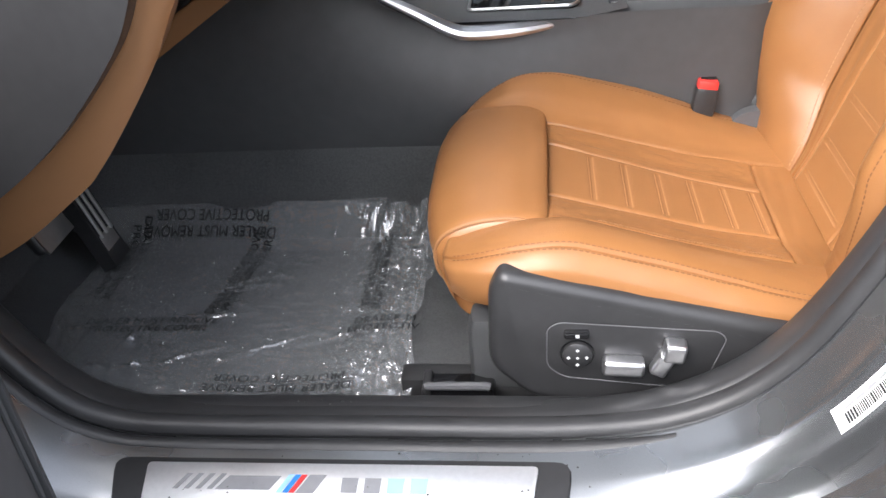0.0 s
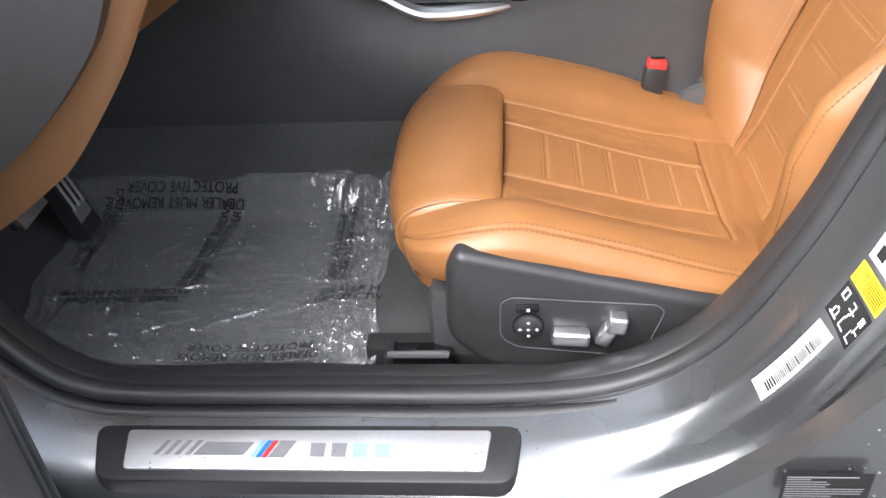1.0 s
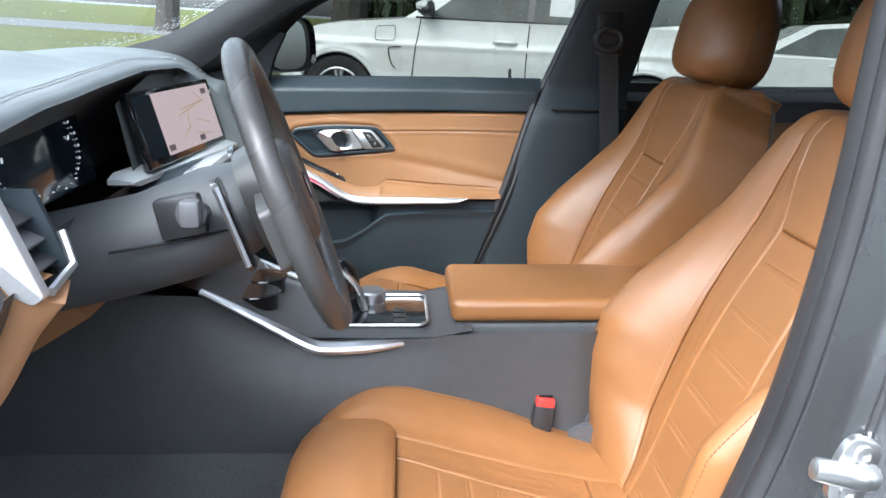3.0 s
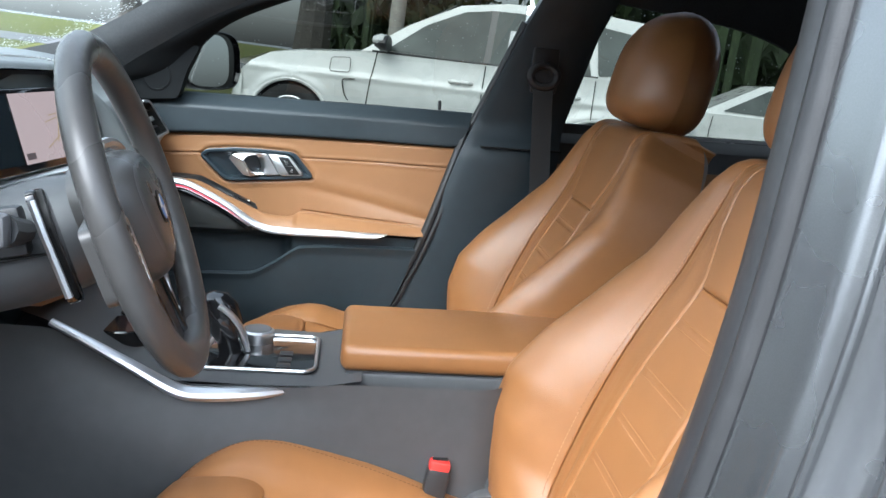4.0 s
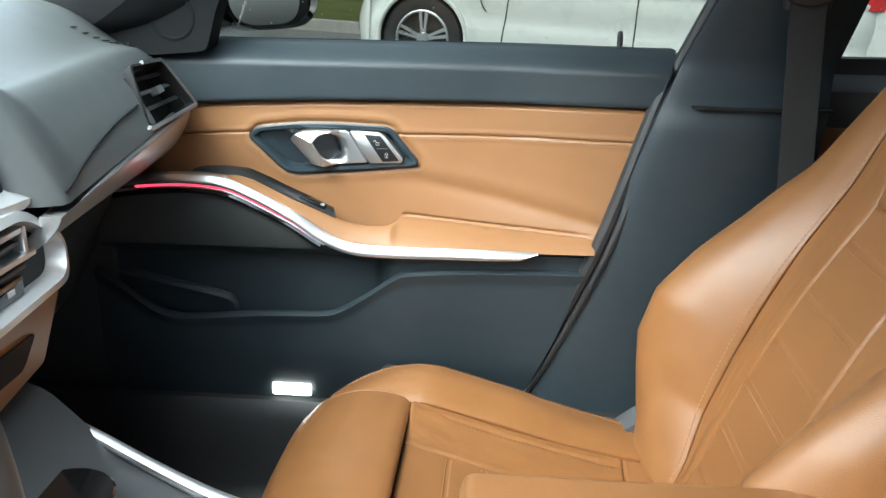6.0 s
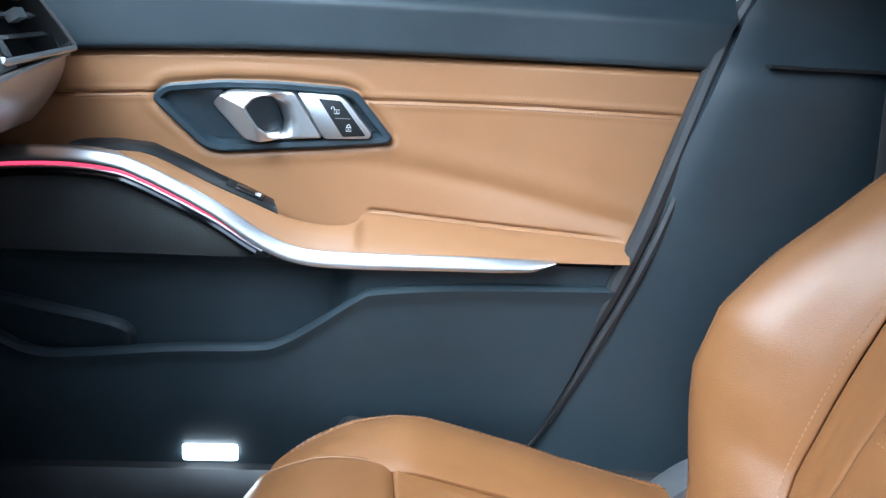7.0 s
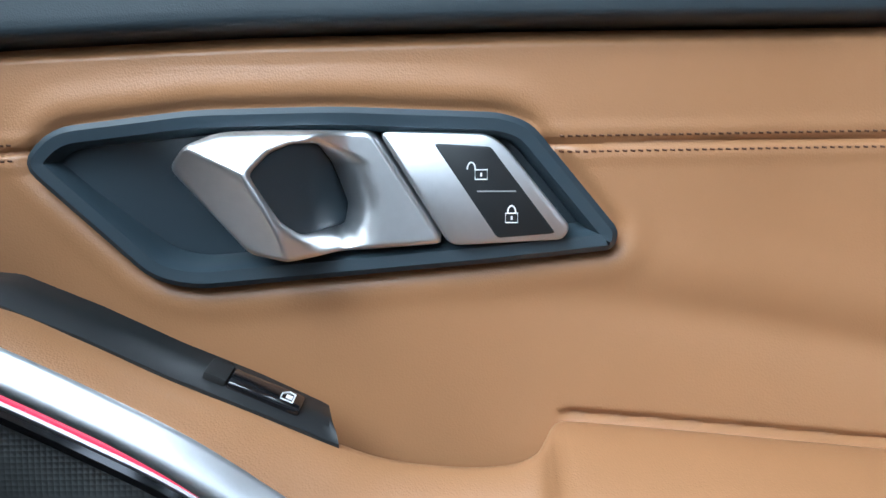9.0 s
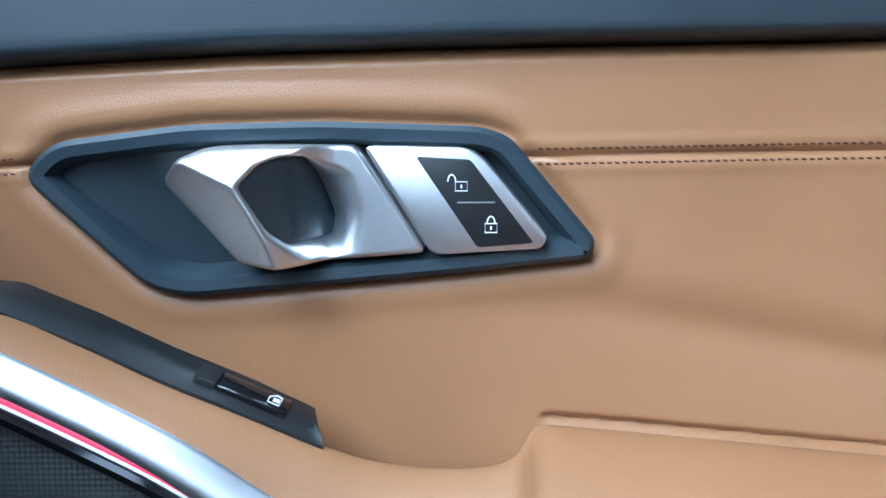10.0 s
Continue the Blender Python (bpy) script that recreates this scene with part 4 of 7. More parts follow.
def tan_edge(u, v):
    (x, z), (p, q) = cap[int(round(u * 39))], cap_in[int(round(u * 39))]
    a, b = min(1.0, v / 0.6), max(0.0, (v - 0.6) / 0.4)
    return (x + 2.0 * (p - x) * a + 0.003 * math.sin(math.pi * a) - 0.012 * b, -0.693 + 0.020 * a + (0.048 + 0.027 * min(1.0, 4 * u)) * b, z + 1.8 * (q - z) * a - 0.003 * math.sin(math.pi * a) + 0.008 * b - 0.012 * a * max(0.0, 1 - 7 * u))


part("knee_trim", sheet(tan_edge, 39, 20, (-0.03, 0.0, 0.01)), TAN_TRIM, dash, "tan leatherette knee panel edge")
part("knee_panel", sheet(lambda u, v: (cap_in[int(round(u * 39))][0] - 0.010 - 0.06 * step(0, 0.25, v), -0.600 + 0.44 * v, cap_in[int(round(u * 39))][1] + 0.005), 39, 12),
     BLACK_SOFT, dash, "black knee panel under the column")
part("knee_trim_inner", sheet(lambda u, v: (-0.40 - 0.12 * u, -0.34 + 0.12 * v, 0.745 - 0.075 * u), 8, 8, (-0.02, 0, 0.02)), TAN_TRIM, dash)
# instrument binnacle
part("binnacle", sheet(lambda u, v: (LIP(0)[0] - 0.006 - 0.10 * math.sin(math.pi * min(1, v * 0.62)), -0.66 + 0.82 * u, LIP(-0.66 + 0.82 * u)[1] - 0.007 - 0.148 * v), 20, 14), BLACK_SOFT, dash)
cl = part("instrument_display", box(0.010, 0.31, 0.125, (-0.435, -0.37, 0.967), 0.004, rot=Matrix.Rotation(radians(-14), 4, "Y")), SCREEN_OFF, dash, "dark digital instrument display")
def on_display(y, z, w, h, mat=None):
    part("display_mark", box(0.001, w, h, (-0.4290 - 0.24 * (z - 0.967), y, z)), mat or SCREEN_WHITE, cl)


for sg in (-1, 1):                              # two angular dials with ticks round their outer sides
    for i in range(13):
        a = radians(-62 + 124 * i / 12)
        on_display(-0.37 + sg * (0.052 + 0.072 * math.cos(a)), 0.967 + 0.046 * math.sin(a), 0.0022 if i % 2 else 0.0014, 0.0034 if i % 2 else 0.0014)
    on_display(-0.37 + sg * 0.098, 0.972, 0.0035, 0.006)
for i in range(9):
    on_display(-0.45 + 0.020 * i, 0.915 + 0.003 * (i % 3), 0.0045 - 0.002 * (i % 2), 0.0018)
on_display(-0.37, 1.010, 0.04, 0.0016)
# upright touch screen
SC = pose(-0.351, -0.010, 0.965, 0, -16, -7.5)
sc = part("touch_screen", box(0.014, 0.330, 0.116, (0, 0, 0), 0.005), PIANO, dash, "free-standing touch screen showing a map")
sc.matrix_basis = SC
part("map_panel", box(0.001, 0.238, 0.096, (0.0075, 0.028, 0.002)), MAP_GLOW, sc, "lit pinkish map")
part("status_panel", box(0.001, 0.058, 0.094, (0.0075, -0.126, 0.002)), SCREEN_OFF, sc)
for i in range(7):
    rot = Matrix.Rotation(radians((8, -12, 20, 4, -30, 62, -6)[i]), 4, "X")
    part("map_line", box(0.0006, (0.11, 0.06, 0.05, 0.10, 0.04, 0.05, 0.07)[i], 0.0013, (0.0084, (0.04, 0.08, 0.0, 0.05, 0.09, 0.02, 0.07)[i], (0.015, -0.01, -0.02, 0.02, 0.03, 0.0, -0.03)[i]), rot=rot),
         MAP_LINE, sc)
for y, z in ((-0.076, -0.036), (0.055, -0.036), (0.120, 0.038)):
    part("map_label", box(0.0006, 0.022, 0.009, (0.0086, y, z)), MAP_DARK, sc)
# silver shelf below the screen and centre vents
part("centre_strip", loft([[(-0.3395 + 0.19 * y + a, y, 0.9045 + 0.011 * (y + 0.03) + b * w) for a, b in ((0.017, -0.008), (0.018, 0.000), (-0.006, 0.0115), (-0.020, 0.011), (-0.020, -0.010))]
                           for y, w in ((-0.222, 0.35), (-0.205, 1.0), (0.0, 1.0), (0.150, 1.0), (0.158, 0.6))]), BRIGHTENED_SATIN, dash, "satin silver strip under the screen")
SUR = [(-0.140, 0.901), (0.145, 0.901), (0.196, 0.862), (0.184, 0.824), (0.060, 0.817), (-0.060, 0.817), (-0.184, 0.824), (-0.192, 0.862)]
XS = lambda b: -0.282 + 0.12 * (b - 0.82) if b < 0.82 else -0.282 - 0.20 * (b - 0.82)
stack = part("centre_panel", prism(rounded(SUR, 0.02), (-0.10, -0.010), lambda a, b, d: (XS(b) + d, a, b), 0.004), DARK_TRIM, dash, "black centre panel")


def band(ol, w0, w1, lift):
    """A bevelled ring along an outline on the centre stack."""
    inn = [(a * (1 - w0 / 0.18), 0.862 + (b - 0.862) * (1 - w0 / 0.043)) for a, b in ol]
    mid = [(a * (1 - w1 / 0.18), 0.862 + (b - 0.862) * (1 - w1 / 0.043)) for a, b in ol]
    return loft([[(XS(b) - 0.02, a, b) for a, b in ol], [(XS(b) + lift * 0.6, a, b) for a, b in ol], [(XS(b) + lift, a, b) for a, b in mid], [(XS(b) - 0.016, a, b) for a, b in inn]], caps=False)


part("vent_surround", band(rounded(SUR, 0.016, 5), 0.012, 0.008, 0.008), BRIGHTENED_SATIN, stack, "satin silver vent surround")
for sg in (-1, 1):
    for z, w in ((0.884, 0.090), (0.862, 0.105)):
        part("louvre", box(0.016, w, 0.0055, (XS(z) - 0.004, sg * (0.148 - w / 2 - (0.010 if z > 0.87 else 0)), z), 0.002), SATIN, stack, "silver vent louvre")
    part("louvre_link", box(0.012, 0.006, 0.030, (XS(0.873) - 0.003, sg * 0.139, 0.872), 0.002), SATIN, stack)
    for z in (0.893, 0.873, 0.853):
        part("louvre", box(0.012, 0.11, 0.004, (XS(z) - 0.008, sg * 0.080, z), 0.001), BLACK_HARD, stack)
part("climate_panel", box(0.006, 0.25, 0.018, (XS(0.838) - 0.006, 0.0, 0.839), 0.002), PIANO, stack, "gloss black climate panel")
for i in range(9):
    part("climate_mark", box(0.001, 0.010 if i % 3 else 0.006, 0.005, (XS(0.838) - 0.0026, -0.104 + 0.026 * i, 0.839 + 0.001 * (i % 2))), WHITE_ICON if i != 4 else SCREEN_RED, stack)
part("stack_trim", prism(rounded([(-0.190, 0.850), (-0.184, 0.822), (0.184, 0.822), (0.190, 0.850), (0.194, 0.805), (0.166, 0.745), (0.08, 0.732), (-0.08, 0.732), (-0.166, 0.745), (-0.194, 0.805)], 0.006), (-0.10, -0.012), lambda a, b, d: (XS(b) + d, a, b), 0.006),
     TAN_TRIM, stack, "tan leatherette lower stack")
part("stack_tray", prism(rounded([(-0.146, 0.786), (0.146, 0.786), (0.124, 0.758), (-0.124, 0.758)], 0.008), (-0.02, -0.0105), lambda a, b, d: (XS(b) + d, a, b)), DARK_GAP, stack, "dark open tray")
# steering column
part("column_shroud", loft([[(x, -0.365 + r * 1.15 * math.cos(a), z + r * math.sin(a)) for a in np.linspace(0, 2 * math.pi, 25)[:-1]]
                            for x, z, r in ((-0.158, 0.905, 0.052), (-0.18, 0.898, 0.062), (-0.24, 0.880, 0.068), (-0.32, 0.852, 0.063), (-0.44, 0.825, 0.064))]), BLACK_SOFT, dash, "black steering column shroud")
for sg in (-1, 1):
    st = part("column_stalk", tube(spline([(-0.225, -0.365 + sg * 0.06, 0.905), (-0.222, -0.365 + sg * 0.10, 0.912), (-0.215, -0.365 + sg * 0.155, 0.925)], 8), lambda t: 0.011 + 0.006 * t, 10), BLACK_HARD, dash, "black column stalk")
    part("stalk_end", box(0.022, 0.02, 0.03, (-0.213, -0.365 + sg * 0.165, 0.927), 0.005), GREY_HARD, st)

part("shroud_joint", tube(spline([(-0.17, -0.428, 0.892), (-0.24, -0.447, 0.878), (-0.33, -0.449, 0.862)], 12), 0.0018, 6), DARK_GAP, dash)
part("switch_module", box(0.055, 0.02, 0.050, (-0.245, -0.445, 0.905), 0.006, rot=Matrix.Rotation(radians(-12), 4, "Y")), BLACK_HARD, dash, "black stalk module")
# ---- centre console ----
console = thing("centre_console", "black centre console with silver edging and tan armrest", "console")
RY = curve1([(-0.52, 0.168), (-0.30, 0.156), (-0.20, 0.130), (-0.10, 0.106), (0.05, 0.098), (0.10, 0.112), (0.60, 0.116)])   # the far side is narrower
TOPE = curve1([(-0.42, 0.715), (-0.30, 0.712), (-0.21, 0.667), (-0.12, 0.640), (-0.05, 0.641), (0.04, 0.641), (0.09, 0.648), (0.60, 0.648)])
for sg in (-1, 1):
    part("console_side", sheet(lambda u, v: (-0.95 + 1.55 * u, (RY(-0.95 + 1.55 * u) if sg > 0 else -0.150 + 0.055 * step(0.285, 0.40, -0.95 + 1.55 * u)) + sg * (0.028 if sg < 0 else 0.012) * math.sin(math.pi * min(1, v * 1.1)) * step(0.2, -0.2, -0.95 + 1.55 * u),
                                             0.440 + (TOPE(-0.95 + 1.55 * u) - 0.440) * v), 90, 18), BLACK_SOFT, console, "black soft-touch console side")
    strip = spline([(-0.300, sg * 0.150, 0.720, 0.007), (-0.25, sg * 0.157, 0.697, 0.008), (-0.19, sg * 0.165, 0.668, 0.010), (-0.135, sg * 0.170, 0.640, 0.0125), (-0.10, sg * 0.168, 0.633, 0.013), (-0.03, sg * 0.155, 0.632, 0.0115),
                    (0.045, sg * 0.132, 0.634, 0.004)] if sg < 0 else
                   [(-0.318, 0.160, 0.704, 0.006), (-0.25, 0.142, 0.684, 0.0065), (-0.19, 0.128, 0.662, 0.007), (-0.135, 0.114, 0.646, 0.008), (-0.09, 0.106, 0.638, 0.008), (-0.03, 0.101, 0.633, 0.007), (0.045, 0.097, 0.633, 0.004)], 40)
    part("console_strip", tube([p[:3] for p in strip], lambda t: strip[int(t * 39)][3], 10, flat=0.8), SATIN, console, "satin silver console strip")
part("console_top", sheet(lambda u, v: (-0.34 + 0.46 * u, -0.152 * (1.0 if u < 0.7 else 1 - 0.2 * (u - 0.7)) * (1 - v) + RY(-0.34 + 0.46 * u) * v,
                                        curve1([(-0.34, 0.735), (-0.30, 0.722), (-0.22, 0.665), (-0.15, 0.645), (0.06, 0.642), (0.12, 0.652)])(-0.34 + 0.46 * u)), 40, 16), BLACK_SOFT, console)
part("selector_panel", prism(rounded([(-0.115, -0.105), (0.040, -0.105), (0.052, -0.09), (0.050, 0.045), (0.040, 0.055), (-0.115, 0.055)], 0.01), (0.640, 0.6475), lambda a, b, d: (a, b, d), 0.001), PIANO, console,
     "gloss black selector panel")
part("panel_edge", tube([(a, b, 0.648) for a, b in rounded([(-0.115, -0.105), (0.040, -0.105), (0.052, -0.09), (0.050, 0.045), (0.040, 0.055), (-0.115, 0.055)], 0.01)], 0.0028, 6, True), SATIN, console, "silver panel edge")
part("rotary_knob", lathe([(0.0005, 0.668), (0.0225, 0.668), (0.0265, 0.6655), (0.0275, 0.661), (0.0258, 0.654), (0.0250, 0.646)], 40, Matrix.Translation((-0.046, 0.024, 0))), SATIN, console, "silver rotary control knob")
part("knob_top", lathe([(0.0005, 0.6688), (0.0215, 0.6688), (0.0222, 0.6680)], 40, Matrix.Translation((-0.046, 0.024, 0))), GREY_HARD, console)
lever = part("gear_lever", loft([[(x + rx * math.cos(a), -0.030 + ry * math.sin(a), z + 0.3 * rx * math.cos(a)) for a in np.linspace(0, 2 * math.pi, 21)[:-1]]
                                 for x, z, rx, ry in ((-0.075, 0.645, 0.020, 0.016), (-0.080, 0.665, 0.019, 0.016), (-0.088, 0.690, 0.026, 0.021), (-0.098, 0.715, 0.028, 0.022), (-0.108, 0.732, 0.022, 0.018),
                                                      (-0.112, 0.739, 0.008, 0.007))]), PIANO, console, "gloss black gear lever")
part("lever_trim", tube(spline([(-0.054, -0.032, 0.649), (-0.058, -0.034, 0.668), (-0.064, -0.042, 0.690), (-0.078, -0.050, 0.712), (-0.095, -0.050, 0.724)], 16), 0.0042, 8, flat=1.3), SATIN, lever, "silver lever spine")
for i in range(3):
    part("console_button", box(0.020, 0.016, 0.003, (0.005 + 0.0 * i, -0.085 + 0.026 * i, 0.649), 0.001), BLACK_HARD, console)
part("armrest", box(0.46, 0.226, 0.040, (0.318, 0.0, 0.6725), 0.014, 4), TAN, console, "tan leather armrest lid")
part("armrest_base", box(0.46, 0.220, 0.06, (0.325, 0.0, 0.622), 0.006), BLACK_SOFT, console)
for sg in (-1, 1):
    cup = part("cup_holder", lathe([(0.040, 0.70), (0.042, 0.698), (0.038, 0.69), (0.036, 0.64), (0.0005, 0.64)], 24, pose(-0.235, sg * 0.045, -0.012)), PIANO, console, "gloss black cup holder")

# ---- passenger door ----
door = thing("passenger_door", "closed car door with tan panel and silver handle", "car door")
ZB = curve1(spline([(-0.52, 0.770), (-0.44, 0.786), (-0.36, 0.793), (-0.30, 0.790), (-0.26, 0.778), (-0.19, 0.743), (-0.14, 0.715), (-0.10, 0.703), (-0.04, 0.700), (0.06, 0.700), (0.17, 0.699), (0.34, 0.700)], 80))
ZT = curve1([(-0.52, 0.883), (-0.40, 0.890), (-0.28, 0.8975), (-0.17, 0.9025), (-0.06, 0.9045), (0.10, 0.9055), (0.34, 0.908)])
XR = curve1([(0.40, 0.130), (0.47, 0.162), (0.56, 0.202), (0.70, 0.253), (0.86, 0.305), (0.906, 0.323), (1.0, 0.355)])
ZB0 = ZB
ZB = lambda x: ZB0(x) + 0.003 + 0.0070 * step(-0.09, -0.20, x)   # the strip broadens towards the dashboard
SEAMZ = lambda x: 0.8562 + 0.004 * step(-0.1, 0.3, x) - 0.008 * step(-0.2, -0.4, x)


RIM = spline([(-0.50, 0.690, 0.789), (-0.40, 0.690, 0.797), (-0.30, 0.690, 0.799), (-0.264, 0.690, 0.796), (-0.231, 0.690, 0.782), (-0.198, 0.690, 0.766), (-0.165, 0.690, 0.752), (-0.133, 0.690, 0.738), (-0.112, 0.692, 0.7300),
              (-0.085, 0.695, 0.7252), (-0.062, 0.697, 0.7250), (-0.0500, 0.702, 0.7272), (-0.0445, 0.713, 0.7290), (-0.0405, 0.724, 0.7302), (-0.0360, 0.730, 0.7310), (-0.026, 0.7305, 0.7308), (0.02, 0.7285, 0.7275), (0.10, 0.722, 0.722),
              (0.18, 0.710, 0.719), (0.252, 0.695, 0.717)], 300)
BACK_Y = curve1([(q[0], q[1]) for q in RIM if q[0] > -0.034])
BACK_Z = curve1([(q[0], q[2]) for q in RIM if q[0] > -0.034])
BEND = curve1([(-0.06, 0.793), (0.0, 0.789), (0.04, 0.782), (0.11, 0.769), (0.26, 0.738)])


def panel_y(x, z):
    """Depth of the upright tan door panel."""
    k = step(-0.075, -0.035, x)
    t = min(1.2, max(0.0, (BEND(x) - z) / (BEND(x) - BACK_Z(x))))
    flat = 0.738 - 0.040 * step(0.06, 0.33, x)
    soft = t * t / (t + 0.18) * 1.18
    wall = flat - max(0.0, flat - 0.005 - BACK_Y(x)) * soft * k
    wall += 0.0038 * math.exp(-((z - BACK_Z(x) - 0.0022) / 0.0020) ** 2) * step(-0.038, -0.030, x) * step(0.262, 0.20, x)
    over = z - BEND(x)
    wall += (0.0017 * math.exp(-((over + 0.006) / 0.011) ** 2) - 0.0014 * math.exp(-((over - 0.016) / 0.015) ** 2)) * step(-0.09, 0.05, x)
    groove = 0.0026 * math.exp(-((z - SEAMZ(x)) / 0.0013) ** 2) - 0.0006 * math.exp(-((abs(z - SEAMZ(x)) - 0.006) / 0.003) ** 2)
    gap = poly_distance(x, z)
    lip = 0.0030 * math.exp(-(gap / 0.0035) ** 2) - 0.0010 * math.exp(-((gap - 0.010) / 0.006) ** 2)
    return wall + groove + lip + 0.008 * (1 - step(0, 0.006, ZT(x) - z))


def inside(x, z, ol):
    """Whether a point lies within an outline."""
    odd = False
    for (ax, az), (bx, bz) in zip(ol, ol[1:] + ol[:1]):
        if (az > z) != (bz > z) and x < ax + (bx - ax) * (z - az) / (bz - az):
            odd = not odd
    return odd


def gap_to(a, b, ol):
    """Distance from a point to a closed outline."""
    p, q = np.array(ol), np.roll(np.array(ol), -1, axis=0)
    d = q - p
    t = np.clip(((a - p[:, 0]) * d[:, 0] + (b - p[:, 1]) * d[:, 1]) / np.maximum(1e-14, (d ** 2).sum(1)), 0, 1)
    return float(np.sqrt(((p + d * t[:, None] - (a, b)) ** 2).sum(1).min()))


def poly_distance(x, z):
    if not (-0.30 < x < 0.02 and 0.77 < z < 0.89):
        return 1.0
    return gap_to(x, z, BEZ)


BEZ = rounded([(-0.2720, 0.8490), (-0.2570, 0.8645), (-0.195, 0.8718), (-0.135, 0.8730), (-0.064, 0.8702), (-0.051, 0.8658), (-0.0120, 0.8190), (-0.0140, 0.8105), (-0.070, 0.8045), (-0.199, 0.7932), (-0.2175, 0.7975)], 0.010, 4)


def tan_panel(u, v):
    x = -0.50 + 0.812 * u
    for _ in range(2):
        z0 = ZB(x) - 0.022
        z = z0 + (ZT(x) - z0) * v
        x = -0.50 + (XR(z) + 0.50) * u
    return (x, panel_y(x, z), z)


def outside_bezel(u, v):
    x, y, z = tan_panel(u, v)
    return not inside(x, z, BEZ) or poly_distance(x, z) < 0.004


part("tan_panel", sheet(tan_panel, 340, 170, (0, 0.02, 0), keep=outside_bezel), TAN_TRIM, door, "tan leatherette door panel with double stitching", 60)


def arm_pad(u, v):
    """The padded ledge: from the silver strip back to its rim, then down behind it."""
    x, y, z = RIM[int(round(u * 299))]
    x = min(x, XR(z) - 0.003)
    zb = ZB(x)
    if v < 0.75:
        t = v / 0.75
        return (x, 0.667 + (y - 0.667) * t, zb - 0.002 + (z - zb + 0.002) * math.sin(t * math.pi / 2) ** 0.8)
    a = (v - 0.75) / 0.25
    return (x, y + 0.020 * a, z - 0.018 * a * a - 0.001 * a)


part("arm_pad", sheet(arm_pad, 299, 28), TAN_TRIM, door, "padded tan leatherette door ledge", 70)
part("door_shell", sheet(lambda u, v: (-0.50 + (XR(0.30 + 0.68 * v) + 0.50) * u, 0.775, 0.30 + 0.68 * v), 6, 6, (0, 0.06, 0)), BLACK_HARD, door)
upper = lambda u, v: (lambda z: (-0.50 + (XR(z) + 0.50) * u, 0.728 - 0.036 * step(0.06, 0.33, -0.5 + 0.81 * u) + 0.040 * step(0.955, 0.995, z) + 0.016 * step(0.05, 0.0, v), z))(ZT(-0.5 + 0.81 * u) + 0.001 + (0.988 - ZT(-0.5 + 0.81 * u)) * v)
part("upper_panel", sheet(upper, 60, 24, (0, 0.03, 0)), DARK_TRIM, door, "black soft upper door panel", 60)
# lower panel with its pocket
PK = curve1(spline([(-0.52, 0.660), (-0.47, 0.630), (-0.42, 0.592), (-0.385, 0.578), (-0.34, 0.578), (-0.24, 0.587), (-0.155, 0.590), (-0.125, 0.597), (-0.085, 0.622), (-0.045, 0.651), (-0.02, 0.659), (0.1, 0.664), (0.4, 0.668)], 60))


def lower_wall(u, v):
    x = -0.50 + 0.74 * u
    z = 0.40 + (min(ZB(x) - 0.010, 0.690) - 0.40) * v
    x = -0.50 + (XR(z) + 0.50) * u
    z = 0.40 + (min(ZB(x) - 0.010, 0.690) - 0.40) * v
    y = 0.722 - 0.036 * step(0.664, 0.689, z)
    return (x, y + (0.686 - y) * step(-0.075, -0.045, x), z)


def pocket_front(u, v):
    """The pocket's outer wall with its rounded rim."""
    x = -0.50 + 0.70 * u
    z0 = 0.40
    for _ in range(2):
        z = z0 + (PK(x) - z0) * min(1, v / 0.8)
        x = -0.50 + (XR(z) + 0.50) * u
    y = 0.664 + 0.020 * step(0.53, 0.40, z) + 0.012 * step(-0.05, 0.12, x)
    if v <= 0.8:
        rim = 0.0045 * math.exp(-((PK(x) - z) / 0.010) ** 2)
        return (x, y - rim, z)
    a = (v - 0.8) / 0.2
    return (x, y - 0.0045 + 0.024 * a, z + 0.004 * math.sin(math.pi * a))


part("lower_panel", sheet(lower_wall, 100, 40, (0, 0.02, 0)), DARK_TRIM, door, "black lower door panel with map pocket", 60)
part("map_pocket", sheet(pocket_front, 120, 50), DARK_TRIM, door, "black map pocket wall", 60)
part("courtesy_lamp", box(0.062, 0.006, 0.020, (-0.205, 0.672, 0.458), 0.003), glowing("courtesy_lamp_lens", (1.0, 0.95, 0.85), 3.0), door, "lit white courtesy lamp")
part("bottle_holder", tube(spline([(-0.47, 0.688, 0.640), (-0.38, 0.680, 0.625), (-0.31, 0.676, 0.612), (-0.292, 0.680, 0.600), (-0.296, 0.690, 0.575)], 16), 0.008, 8), DARK_TRIM, door)
MESH = material("speaker_mesh", (0.052, 0.056, 0.056), 0.40, scale=30, vary=0.1, bump=0.8, bscale=420, voronoi=True, dist=0.0008)
next(q for q in MESH.node_tree.nodes if q.bl_idname == "ShaderNodeTexVoronoi").inputs["Randomness"].default_value = 0.0
part("speaker_grille", sheet(lambda u, v: (-0.50 + 0.36 * u, 0.684 - 0.004 * math.sin(math.pi * v), 0.689 + max(0.001, ZB(-0.50 + 0.36 * u) - 0.026 - 0.689) * v), 40, 12, (0, 0.01, 0)),
     MESH, door, "black perforated speaker grille")


def trim_line(off, x0, x1, n=80):
    """Points along the trim, off metres square to it, below its top edge."""
    out = []
    for x in np.linspace(x0, x1, n):
        s = (ZB(x + 0.004) - ZB(x - 0.004)) / 0.008
        q = math.hypot(1, s)
        out.append((x + off * s / q, ZB(x) - off / q))
    return out


